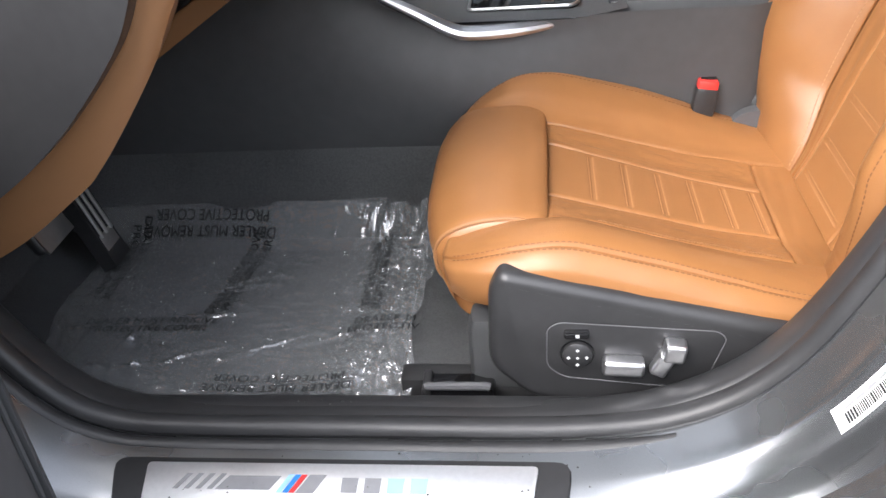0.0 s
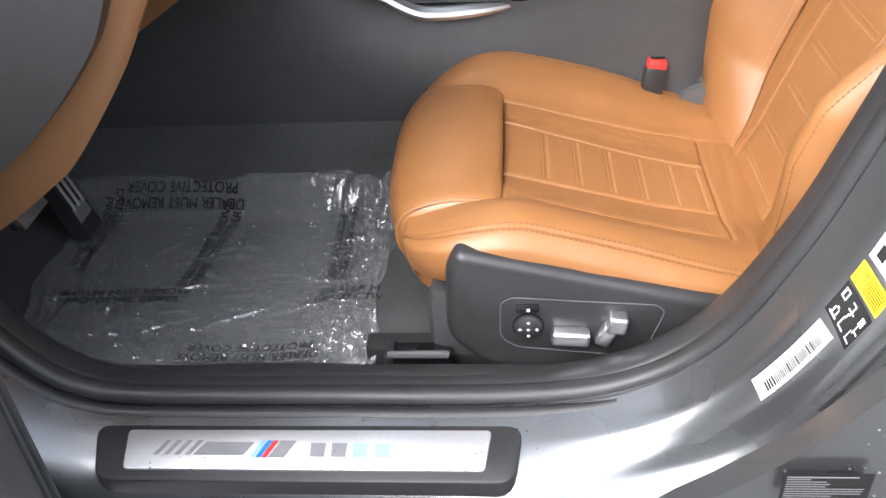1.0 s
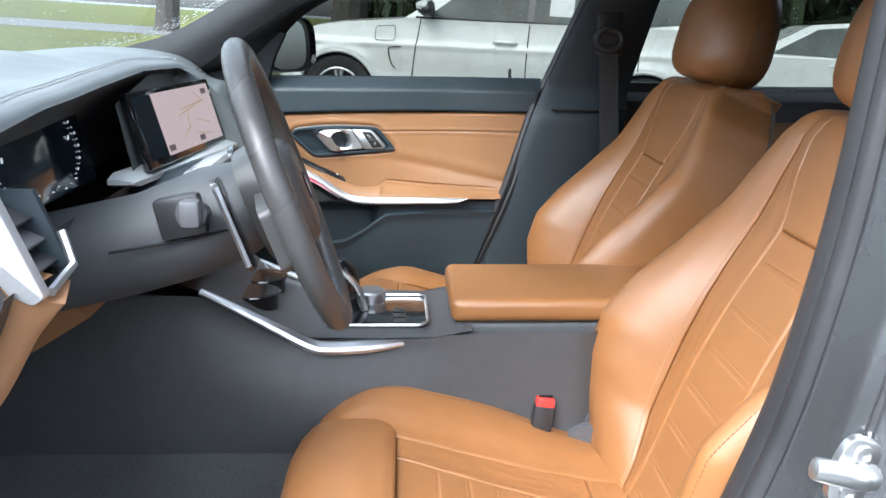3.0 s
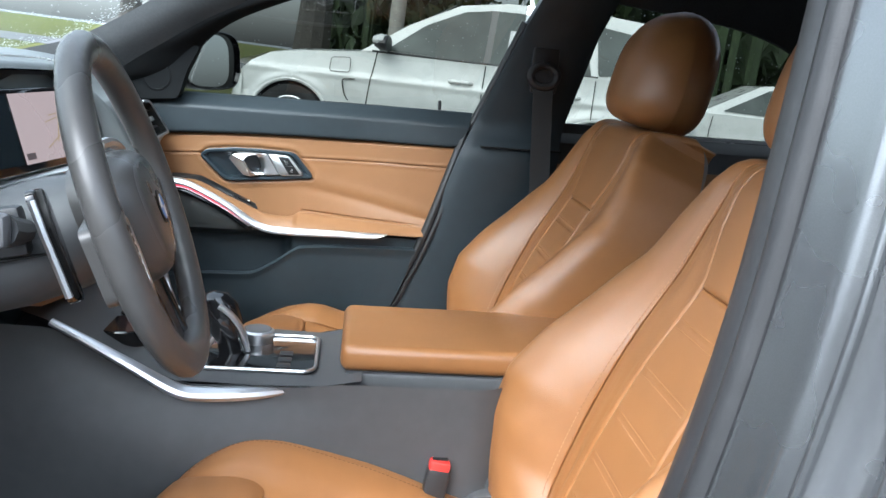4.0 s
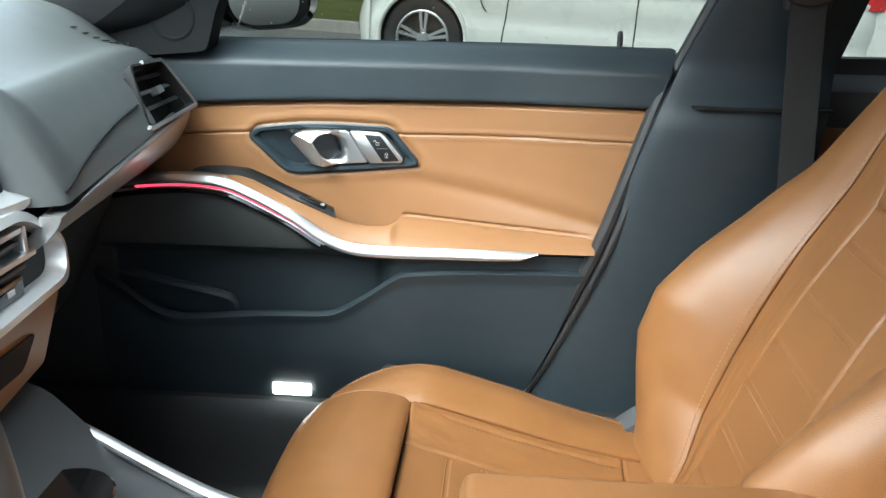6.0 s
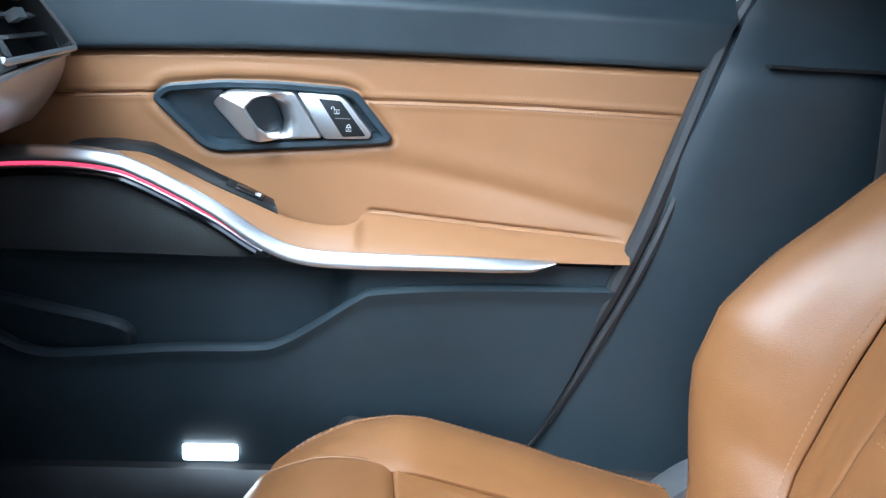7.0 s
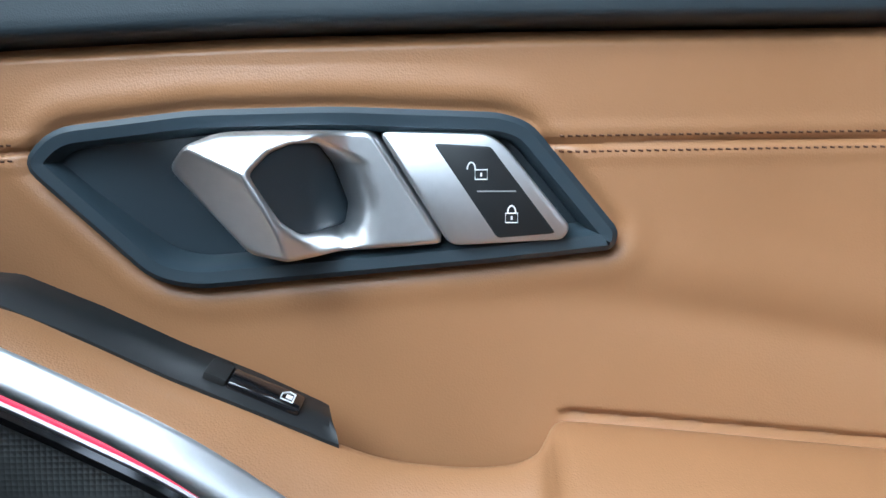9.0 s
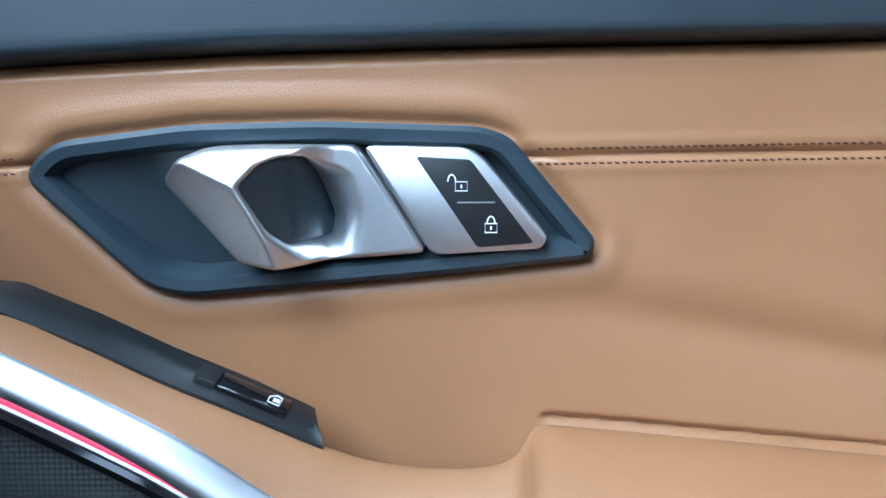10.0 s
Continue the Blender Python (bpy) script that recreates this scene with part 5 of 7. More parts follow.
TRIM_W = curve1([(-0.5, 0.0130), (-0.21, 0.0132), (-0.15, 0.0165), (-0.05, 0.0162), (0.10, 0.0145), (0.145, 0.0120), (0.172, 0.0005)])


def silver_trim(u, v):
    x = -0.49 + 0.66 * u
    a = v * TRIM_W(x)
    s = (ZB(x + 0.004) - ZB(x - 0.004)) / 0.008
    q = math.hypot(1, s)
    return (x + a * s / q, 0.668 - 0.0075 * math.sin(v * 1.9) , ZB(x) - a / q)


part("silver_trim", sheet(silver_trim, 120, 10, (0, 0.016, 0)), SATIN, door, "satin silver accent strip", 60)
part("ambient_strip", tube([(x, 0.6635, z) for x, z in trim_line(0.0146, -0.425, -0.142)], 0.0021, 8), AMBIENT_RED, door, "glowing red ambient light line")
part("lower_silver", tube([(x, 0.666, z) for x, z in trim_line(0.0186, -0.48, -0.136)], 0.0023, 8), SATIN, door)
part("grille_frame", tube([(x, 0.674, z) for x, z in trim_line(0.0258, -0.48, -0.140)], 0.0052, 8), PIANO, door, "gloss black grille edge")

# handle bezel
D = lambda a, b, d: (a, d, b)
cxb, czb = -0.14, 0.834


def shrink(ol, d):
    """An outline set in by d."""
    k = len(ol)
    out = []
    for i in range(k):
        (ax, ay), (bx, by) = ol[i - 1], ol[(i + 1) % k]
        tx, ty = bx - ax, by - ay
        q = math.hypot(tx, ty) or 1
        out.append((ol[i][0] + d * ty / q, ol[i][1] - d * tx / q))
    return out


def inset(ol, d):
    a, b = shrink(ol, d), shrink(ol, -d)
    size = lambda o: sum(math.hypot(p[0] - cxb, p[1] - czb) for p in o)
    return a if size(a) < size(b) else b


bez_rings = [[(a, 0.742, b) for a, b in inset(BEZ, -0.002)], [(a, 0.7315, b) for a, b in BEZ], [(a, 0.7295, b) for a, b in inset(BEZ, 0.0025)], [(a, 0.7300, b) for a, b in inset(BEZ, 0.0075)],
             [(a, 0.7345, b) for a, b in inset(BEZ, 0.010)], [(a, 0.752, b) for a, b in inset(BEZ, 0.0115)]]
bezel = part("handle_bezel", loft(bez_rings, caps=False), BEZEL, door, "dark recessed handle surround", 40)
part("handle_tray", sheet(lambda u, v: (-0.275 + 0.27 * u, 0.7400 + 0.016 * step(0.05, 0.32, u - 0.05 * v) - 0.008 * step(0.62, 0.85, u), 0.786 + 0.094 * v), 80, 40, (0, 0.008, 0), keep=lambda u, v: inside(-0.275 + 0.27 * u, 0.786 + 0.094 * v, inset(BEZ, 0.006))), BEZEL, bezel, "dark recess behind the handle")
PULL_C = (-0.1500, 0.838)


def around(ol, n=160):
    """An outline resampled by angle about the pull's middle."""
    out = []
    for i in range(n):
        a = 2 * math.pi * i / n
        c, s = math.cos(a), math.sin(a)
        far = 0.0
        for (ax, az), (bx, bz) in zip(ol, ol[1:] + ol[:1]):
            dx, dz = bx - ax, bz - az
            det = c * -dz + dx * s
            if abs(det) < 1e-12:
                continue
            px, pz = ax - PULL_C[0], az - PULL_C[1]
            r, t = (px * -dz + dx * pz) / det, (c * pz - s * px) / det
            if r > 0 and -1e-6 <= t <= 1 + 1e-6:
                far = max(far, r)
        out.append((PULL_C[0] + far * c, PULL_C[1] + far * s))
    return out


OUT = around(rounded([(-0.2050, 0.8475), (-0.196, 0.8572), (-0.183, 0.8625), (-0.161, 0.8632), (-0.1185, 0.8625), (-0.0880, 0.8142), (-0.128, 0.8112), (-0.154, 0.8092), (-0.171, 0.8110)], 0.004, 4), 240)
HOLE = around(rounded([(-0.1675, 0.8460), (-0.1600, 0.8545), (-0.1510, 0.8580), (-0.1410, 0.8580), (-0.1365, 0.8450), (-0.1315, 0.8300), (-0.1335, 0.8200), (-0.1480, 0.8196), (-0.1555, 0.8260)], 0.0025, 3), 240)


def pull_y(a, b):
    """Depth of the cast handle: a flush plate on one side that swells into an arched grip with two facets."""
    plate = 0.7255 - 0.022 * step(-0.126, -0.166, a)
    facet = 0.7035 + 0.62 * (-(a + 0.166) * 0.828 - (b - 0.845) * 0.562)
    crown = 0.7035 + 0.90 * (b - 0.8455)
    k = 0.0010
    y = k * math.log(sum(math.exp((q - 0.71) / k) for q in (plate, facet, crown))) + 0.71
    s = step(-0.150, -0.134, a) * step(0.8605, 0.848, b)
    for gap, r, deep in ((gap_to(a, b, OUT), 0.0024, 0.0024), (gap_to(a, b, HOLE), 0.0034 + 0.015 * s, 0.0034 + 0.020 * s)):
        y += deep * (1 - math.sqrt(max(0.0, 1 - (1 - min(1.0, gap / r)) ** 2)))
    return y


rings = [[(a, 0.750, b) for a, b in OUT]]
for i in range(37):
    t = i / 36
    t = t - 0.10 * math.sin(2 * math.pi * t)
    rings.append([(a + (c - a) * t, pull_y(a + (c - a) * t, b + (e - b) * t), b + (e - b) * t) for (a, b), (c, e) in zip(OUT, HOLE)])
RIM_IN = rings[-1]
pull = part("door_pull", loft(rings, caps=False), SATIN, door, "satin silver door release handle", 60)
part("finger_recess", loft([[(a, y + 0.0003, b) for a, y, b in RIM_IN], [(-0.15 + (a + 0.15) * 0.97, y + 0.004, 0.838 + (b - 0.838) * 0.97) for a, y, b in RIM_IN],
                            [(-0.15 + (a + 0.15) * 0.93, 0.752, 0.838 + (b - 0.838) * 0.93) for a, y, b in RIM_IN]]), BEZEL, pull, "dark finger recess")
PLATE = rounded([(-0.1160, 0.8625), (-0.070, 0.8612), (-0.0625, 0.8565), (-0.0340, 0.8215), (-0.0370, 0.8160), (-0.0860, 0.8135)], 0.005, 4)
lockp = part("lock_plate", prism(PLATE, (0.745, 0.7245), D, 0.0015), SATIN, door, "satin silver lock switch plate")
part("lock_buttons", prism(rounded([(-0.0925, 0.8575), (-0.0685, 0.8560), (-0.0405, 0.8190), (-0.0655, 0.8170)], 0.0015, 2), (0.7250, 0.7236), D, 0.0006), SATIN_BLACK, lockp, "black lock and unlock buttons")
part("button_split", box(0.0165, 0.0004, 0.0006, (-0.0660, 0.7233, 0.8372)), GREY_PRINT, lockp)
for a, b, shut in ((-0.0725, 0.8455, False), (-0.0595, 0.8270, True)):
    part("lock_icon", join(tube([(a + q, 0.7233, b + r) for q, r in ((-0.0026, -0.0032), (0.0026, -0.0032), (0.0026, 0.0008), (-0.0026, 0.0008))], 0.00035, 5, True),
                           tube([(a + (0 if shut else -0.0042) + 0.0017 * math.cos(t), 0.7233, b + 0.0010 + 0.0030 * math.sin(t)) for t in np.linspace(0, math.pi, 9)], 0.00035, 5),
                           box(0.0008, 0.0003, 0.0016, (a, 0.7233, b - 0.0012))), WHITE_ICON, lockp, "white padlock mark")
# window switch
ws_front = curve1([(-0.36, 0.798), (-0.30, 0.8005), (-0.264, 0.7975), (-0.231, 0.7835), (-0.198, 0.7675), (-0.165, 0.7535), (-0.131, 0.7385)])


def switch_plate(u, v):
    x = -0.345 + 0.214 * u
    e = math.sqrt(max(0.0, 1 - max(0.0, (u - 0.975) / 0.025) ** 2)) * math.sqrt(max(0.0, 1 - max(0.0, (0.12 - u) / 0.12) ** 2))
    w = v * (0.3 + 0.7 * e)
    return (x - 0.003 * v * step(0.8, 1, u), 0.688 + 0.022 * w, ws_front(x) + 0.0045 * math.sin(min(1, v * 1.6) * math.pi / 2) + 0.003 * w)


wsw = part("window_switch_plate", sheet(switch_plate, 60, 12, (0, 0.0, -0.014)), SATIN_BLACK, door, "dark window switch plate")
SWP = pose(-0.1625, 0.699, 0.7555, 10, 23.5, 0)
o = part("window_switch", box(0.032, 0.013, 0.007, (0, 0, 0), 0.0015), PIANO, wsw, "black window switch")
o.matrix_basis = SWP
o = part("switch_recess", box(0.010, 0.013, 0.005, (-0.021, 0, 0.0015), 0.001), DARK_GAP, wsw)
o.matrix_basis = SWP
o = part("switch_mark", join(tube([(q, r, 0.0038) for q, r in ((-0.0026, -0.0032), (0.0026, -0.0032), (0.0026, 0.0030), (0.0, 0.0036), (-0.0026, 0.001))], 0.0004, 5, True), box(0.0028, 0.0026, 0.0003, (0.0006, 0.0, 0.0037))), WHITE_ICON, wsw)
o.matrix_basis = SWP @ pose(0.009, 0, 0)

part("lock_pin", lathe([(0.004, 0.985), (0.0042, 1.005), (0.003, 1.012), (0.0005, 1.013)], 12, Matrix.Translation((0.275, 0.752, 0))), BLACK_HARD, door, "black lock pin")
part("pin_collar", lathe([(0.012, 0.983), (0.011, 0.990), (0.0005, 0.991)], 16, Matrix.Translation((0.275, 0.752, 0))), BLACK_HARD, door)


def stitch_row(x0, x1, dz, n):
    """A run of single stitches along the door seam."""
    bm = bmesh.new()
    for i in range(n):
        a = x0 + (x1 - x0) * i / n
        b = a + (x1 - x0) / n * 0.62
        y = min(panel_y(a, SEAMZ(a) + dz), panel_y(b, SEAMZ(b) + dz)) - 0.0002
        q = 0.00045
        vs = [bm.verts.new(p) for p in ((a, y, SEAMZ(a) + dz - q), (b, y, SEAMZ(b) + dz - q - 0.0003), (b, y, SEAMZ(b) + dz + q - 0.0003), (a, y, SEAMZ(a) + dz + q),
                                        ((a + b) / 2, y - 0.0006, SEAMZ(a) + dz))]
        for j in range(4):
            bm.faces.new((vs[j], vs[(j + 1) % 4], vs[4]))
    return bm


for dz in (-0.0034, 0.0034):
    part("stitching", join(stitch_row(-0.038, 0.29, dz, 95), stitch_row(-0.40, -0.276, dz, 36)), THREAD, door, "brown double stitching")
# window glass, mirror corner
glass = part("window_glass", sheet(lambda u, v: (-0.45 + 0.50 * v + (0.90 - 0.50 * v) * u, 0.785 - 0.14 * v, 0.975 + 0.36 * v), 6, 6), CAR_GLASS, door, "wet side window glass")
part("mirror_corner", prism(rounded([(-0.50, 0.96), (-0.318, 0.975), (-0.300, 1.035), (-0.270, 1.095), (-0.33, 1.09), (-0.44, 1.03)], 0.012), (0.71, 0.765), D, 0.01), DULL, door, "black mirror corner trim")
part("tweeter", lathe([(0.034, 0.0), (0.033, 0.003), (0.030, 0.004), (0.028, 0.0025), (0.0005, 0.004)], 28, pose(-0.365, 0.712, 1.022, 90, 0, 0)), DULL, door, "round black tweeter")
MIR = pose(-0.300, 0.990, 1.058, 0, -3.3, -27.8)
sq = lambda c: math.copysign(abs(c) ** 0.62, c)
mirror = part("mirror_housing", loft([[(d, 0.116 * s * sq(math.cos(a)), 0.073 * s * sq(math.sin(a)) * (1 + 0.06 * math.cos(a))) for a in np.linspace(0, 2 * math.pi, 41)[:-1]]
                                      for d, s in ((0.004, 0.93), (0.014, 0.97), (0.012, 1.0), (-0.02, 1.02), (-0.05, 0.92), (-0.08, 0.7), (-0.095, 0.35))]), PIANO, door, "wet gloss black exterior mirror housing")
mirror.matrix_basis = MIR
part("mirror_glass", loft([[(d, -0.015 + 0.088 * sq(math.cos(a)), 0.065 * sq(math.sin(a)) * (1 + 0.06 * math.cos(a))) for a in np.linspace(0, 2 * math.pi, 41)[:-1]] for d in (0.0, 0.007)]), MIRROR, mirror, "mirror glass")
part("mirror_arm", box(0.05, 0.12, 0.03, (-0.02, -0.15, -0.05), 0.008), PIANO, mirror)

# rear door beyond
rdoor = thing("rear_passenger_door", "closed rear car door with tan panel, partly hidden", "car door")
part("rear_upper_panel", sheet(lambda u, v: (0.52 + 0.95 * u, 0.735 + 0.04 * step(0.6, 1, v), 0.885 + 0.085 * v), 6, 10, (0, 0.03, 0)), BLACK_SOFT, rdoor)
part("rear_tan_panel", sheet(lambda u, v: (0.52 + 0.95 * u, 0.730 - 0.03 * (1 - v), 0.68 + 0.205 * v), 6, 6, (0, 0.03, 0)), TAN_TRIM, rdoor, "tan rear door panel")
part("rear_lower_panel", sheet(lambda u, v: (0.50 + 0.95 * u, 0.69, 0.30 + 0.38 * v), 4, 4, (0, 0.03, 0)), BLACK_SOFT, rdoor)
part("rear_window_glass", sheet(lambda u, v: (0.50 + 0.95 * u, 0.785 - 0.13 * v, 0.965 + 0.34 * v), 6, 6), CAR_GLASS, rdoor, "wet rear side window")



# ---- outside ----
SLOPE = Matrix.Translation((0, 0, 0.02)) @ Matrix.Rotation(radians(3.0), 4, "Y")   # the ground falls towards the car's rear
ASPHALT = material("wet_asphalt", (0.088, 0.088, 0.086), 0.27, scale=3, vary=0.3, bump=0.4, bscale=150, stain=0.4)
GRASS = material("mown_grass", (0.105, 0.115, 0.030), 0.9, scale=2.5, vary=0.35, bump=1.0, bscale=60, stain=0.25, dist=0.03, spec=0.2)
ROAD = material("pale_road", (0.11, 0.11, 0.112), 0.65, scale=4, vary=0.15, bump=0.2, bscale=80, stain=0.3)
KERB = material("concrete_kerb", (0.33, 0.31, 0.28), 0.7, scale=12, vary=0.2, bump=0.4, bscale=90)
BARK = material("bark", (0.06, 0.055, 0.048), 0.9, scale=14, vary=0.4, bump=1.0, bscale=25, dist=0.03)
LEAF = material("dark_leaves", (0.035, 0.055, 0.022), 0.7, scale=3, vary=0.5, bump=0.0)

ground = part("ground", sheet(lambda u, v: (-400 + 800 * u, -400 + 800 * v, 0), 4, 4), ASPHALT)
tagged(ground, "wet grey asphalt car park reaching away", "ground", kind="structure")
ground.matrix_basis = SLOPE
far = lambda n, pts, z, mat, lab: tagged(part(n, prism(pts, (z - 0.3, z), lambda a, b, d: (a, b, d)), mat, None, smooth=0), lab, n, kind="structure")
lawn = far("lawn", [(-3.55, 11.5), (60, 11.5), (60, 200), (-3.55, 200)], 0.08, GRASS, "mown lawn beside the car park")
lawn2 = far("front_lawn", [(-200, 3.0), (-3.6, 3.0), (-3.6, 200), (-200, 200)], 0.08, GRASS, "mown lawn in front of the parked cars")
road = far("road", [(-200, 29), (60, 29), (60, 38), (-200, 38)], 0.10, ROAD, "pale wet road beyond the lawn")
kerb = far("kerb", [(-3.5, 11.25), (40, 11.25), (40, 11.5), (-3.5, 11.5)], 0.14, KERB, "pale concrete kerb along the lawn")
for o in (lawn, lawn2, road, kerb):
    o.matrix_basis = SLOPE


def suv():
    """A white estate-like off-roader: nose at -x, front wheel at the origin, near side at y = 0."""
    car = thing("parked_suv", "white off-road estate car parked beyond an empty bay, rain-wet", "car", at=SLOPE @ pose(-0.665, 7.227, 0, 0, 0, -15.2))
    top = curve1([(-0.88, 0.50), (-0.62, 0.68), (-0.52, 0.80), (-0.42, 0.91), (-0.25, 1.00), (0.05, 1.055), (0.30, 1.08), (0.66, 1.12), (3.3, 1.17), (3.74, 1.12), (3.82, 0.95)])
    bot = curve1([(-0.88, 0.34), (-0.7, 0.28), (3.4, 0.28), (3.82, 0.42)])

    def side(u, v):
        x = -0.52 + 4.34 * u
        z = bot(x) + (top(x) - bot(x)) * v
        y = 0.02 + 0.05 * step(0.75, 1.15, z) + 0.045 * step(0.55, 0.30, z) * 0.4
        y -= 0.018 * math.exp(-((z - 0.86 - 0.02 * x) / 0.03) ** 2) - 0.02 * math.exp(-((z - 0.60) / 0.10) ** 2)
        y += 0.35 * step(-0.45, -0.88, x) ** 2 + 0.30 * step(3.35, 3.82, x) ** 2
        for c in (0, 2.933):
            y -= 0.03 * math.exp(-((math.hypot(x - c, z - 0.37) - 0.43) / 0.05) ** 2)
        return (x, y, z)

    def keep(u, v):
        x, y, z = side(u, v)
        return all(math.hypot(x - c, z - 0.37) > 0.405 for c in (0, 2.933))
    part("side_skin", sheet(side, 180, 50, keep=keep), WHITE_PAINT, car, "white body side")
    part("body", prism([(-0.52, 0.32), (-0.52, 0.62), (-0.48, 0.78), (-0.25, 0.97), (0.30, 1.07), (0.66, 1.12), (3.3, 1.16), (3.72, 1.10), (3.76, 0.5), (3.4, 0.42), (3.3, 0.80), (2.5, 0.80), (2.42, 0.40), (0.5, 0.40), (0.42, 0.80), (-0.42, 0.80), (-0.5, 0.36)],
                       (0.10, 1.84), lambda a, b, d: (a, d, b), 0.0), WHITE_PAINT, car)
    part("bonnet", sheet(lambda u, v: (lambda x: (x, 0.07 + 1.8 * v, curve1([(-0.84, 0.80), (-0.66, 0.87), (-0.46, 0.93), (-0.25, 1.005), (0.05, 1.058), (0.3, 1.085), (0.72, 1.13)])(x) + 0.03 * math.sin(math.pi * v) ** 0.5))(0.72 - (1.20 + 0.36 * math.sin(math.pi * v) ** 0.7) * (1 - u)), 24, 16), WHITE_PAINT, car, "white bonnet")
    green = [(0.62, 1.12), (1.05, 1.42), (1.50, 1.655), (1.95, 1.725), (2.7, 1.735), (3.25, 1.69), (3.62, 1.42), (3.74, 1.12)]
    roof = part("cabin", prism(green, (0.10, 1.84), lambda a, b, d: (a, d + (0.20 * (b - 1.12) / 0.6 if d < 1 else -0.20 * (b - 1.12) / 0.6), b)), WHITE_PAINT, car, "white cabin and roof")
    G = lambda a, b, d: (a, 0.10 + 0.20 * (b - 1.12) / 0.6 + d, b)
    for nm, ol in (("front_window", [(0.86, 1.155), (1.20, 1.43), (1.55, 1.60), (1.80, 1.64), (1.80, 1.155)]), ("rear_window", [(1.86, 1.155), (1.86, 1.645), (2.65, 1.65), (2.80, 1.16)]),
                   ("quarter_window", [(2.86, 1.17), (2.78, 1.62), (3.10, 1.58), (3.30, 1.38), (3.20, 1.22)])):
        part(nm, prism(rounded(ol, 0.03), (0.0, -0.012), G), DARK_GLASS, car, "dark tinted window")
    part("centre_pillar", prism([(1.78, 1.155), (1.78, 1.642), (1.88, 1.645), (1.88, 1.155)], (0.0, -0.009), G), PIANO, car, "gloss black window pillar")
    part("windscreen", prism([(0.66, 0.2), (1.46, 0.34), (1.46, 1.6), (0.66, 1.74)], (0.0, 0.012), lambda a, b, d: (a - 0.02, b, 1.14 + (a - 0.66) * 0.64 + d)), DARK_GLASS, car)
    for a, w in ((2.0, 0.22), (2.26, 0.20)):
        part("window_paper", prism([(a, 1.22), (a + w, 1.22), (a + w, 1.48), (a, 1.48)], (-0.014, -0.018), G), WHITE_LABEL, car, "white price sheet in the window")
    for a in (1.62, 2.62):
        part("door_handle", tube([(a - 0.11, 0.045, 0.955), (a - 0.08, 0.01, 0.957), (a + 0.08, 0.01, 0.957), (a + 0.11, 0.045, 0.955)], 0.016, 8), WHITE_PAINT, car, "white door handle")
    for a, sh in ((0.72, 0.1), (1.83, 0.0), (2.86, -0.02)):
        pts = []
        for z in np.linspace(0.40, 1.13, 12):
            u = (a + sh * (z - 0.4) + 0.52) / 4.34
            q = side(u, (z - bot(a)) / (top(a) - bot(a)))
            pts.append((q[0], q[1] - 0.001, q[2]))
        part("door_gap", tube(pts, 0.006, 5), DARK_GAP, car)
    mh = part("wing_mirror", loft([[(0.86 + d, -0.06 + 0.12 * s * math.cos(t), 1.215 + 0.075 * s * math.sin(t)) for t in np.linspace(0, 2 * math.pi, 17)[:-1]] for d, s in ((0.07, 0.9), (0.06, 1), (0.0, 0.95), (-0.06, 0.5))]), BLACK_HARD, car, "black and white wing mirror")
    part("mirror_cap", loft([[(0.845 + d, -0.06 + 0.122 * s * math.cos(t), 1.24 + 0.06 * s * math.sin(t)) for t in np.linspace(0, 2 * math.pi, 17)[:-1]] for d, s in ((0.05, 0.9), (0.0, 1.0), (-0.06, 0.55))]), WHITE_PAINT, mh)
    def nose(u, v, lift=0.0):
        a = u * math.pi / 2
        z = 0.27 + 0.53 * v
        swell = 0.05 * math.sin(math.pi * min(1.0, v * 1.1)) - 0.24 * v ** 3.5
        return (-0.50 - (0.33 + swell + lift) * math.sin(a) ** 1.05, 0.015 - lift + 0.93 * (1 - math.cos(a)) ** 0.8, z + 0.05 * v * (1 - math.sin(a)))
    part("front_bumper", sheet(nose, 30, 20), WHITE_PAINT, car, "white rounded front bumper and wing")
    part("headlight", sheet(lambda u, v: nose(0.34 + 0.34 * u, 0.80 + 0.17 * v * (0.35 + 0.65 * u), 0.006), 12, 6), GREY_HARD, car, "clear headlight")
    part("fog_intake", sheet(lambda u, v: nose(0.40 + 0.25 * u, 0.16 + 0.22 * v, 0.005), 8, 5), DARK_GAP, car, "black bumper intake")
    part("tail_light", sheet(lambda u, v: (3.50 + 0.32 * u, 0.05 + 0.28 * u * u, 0.90 + 0.20 * v), 8, 6, (0, 0.05, 0)), RED, car, "red tail light")
    part("side_vent", tube(spline([(0.62, 0.012, 0.855), (0.53, 0.006, 0.845), (0.50, 0.004, 0.82), (0.535, 0.004, 0.70), (0.575, 0.006, 0.65)], 14), 0.0055, 6), DARK_GAP, car, "black wing vent outline")
    part("filler_flap", tube([(a, 0.018, b) for a, b in rounded([(0.36, 0.90), (0.56, 0.91), (0.56, 1.05), (0.37, 1.03)], 0.03)], 0.004, 5, True), GREY_HARD, car, "flap outline on the wing")
    part("window_trim", tube([(0.74, 0.085, 1.135), (1.8, 0.080, 1.150), (2.86, 0.080, 1.158)], 0.012, 6), BLACK_HARD, car, "black waist trim")
    part("sill_cladding", box(2.1, 0.03, 0.10, (1.46, 0.045, 0.34), 0.01), WHITE_PAINT, car)
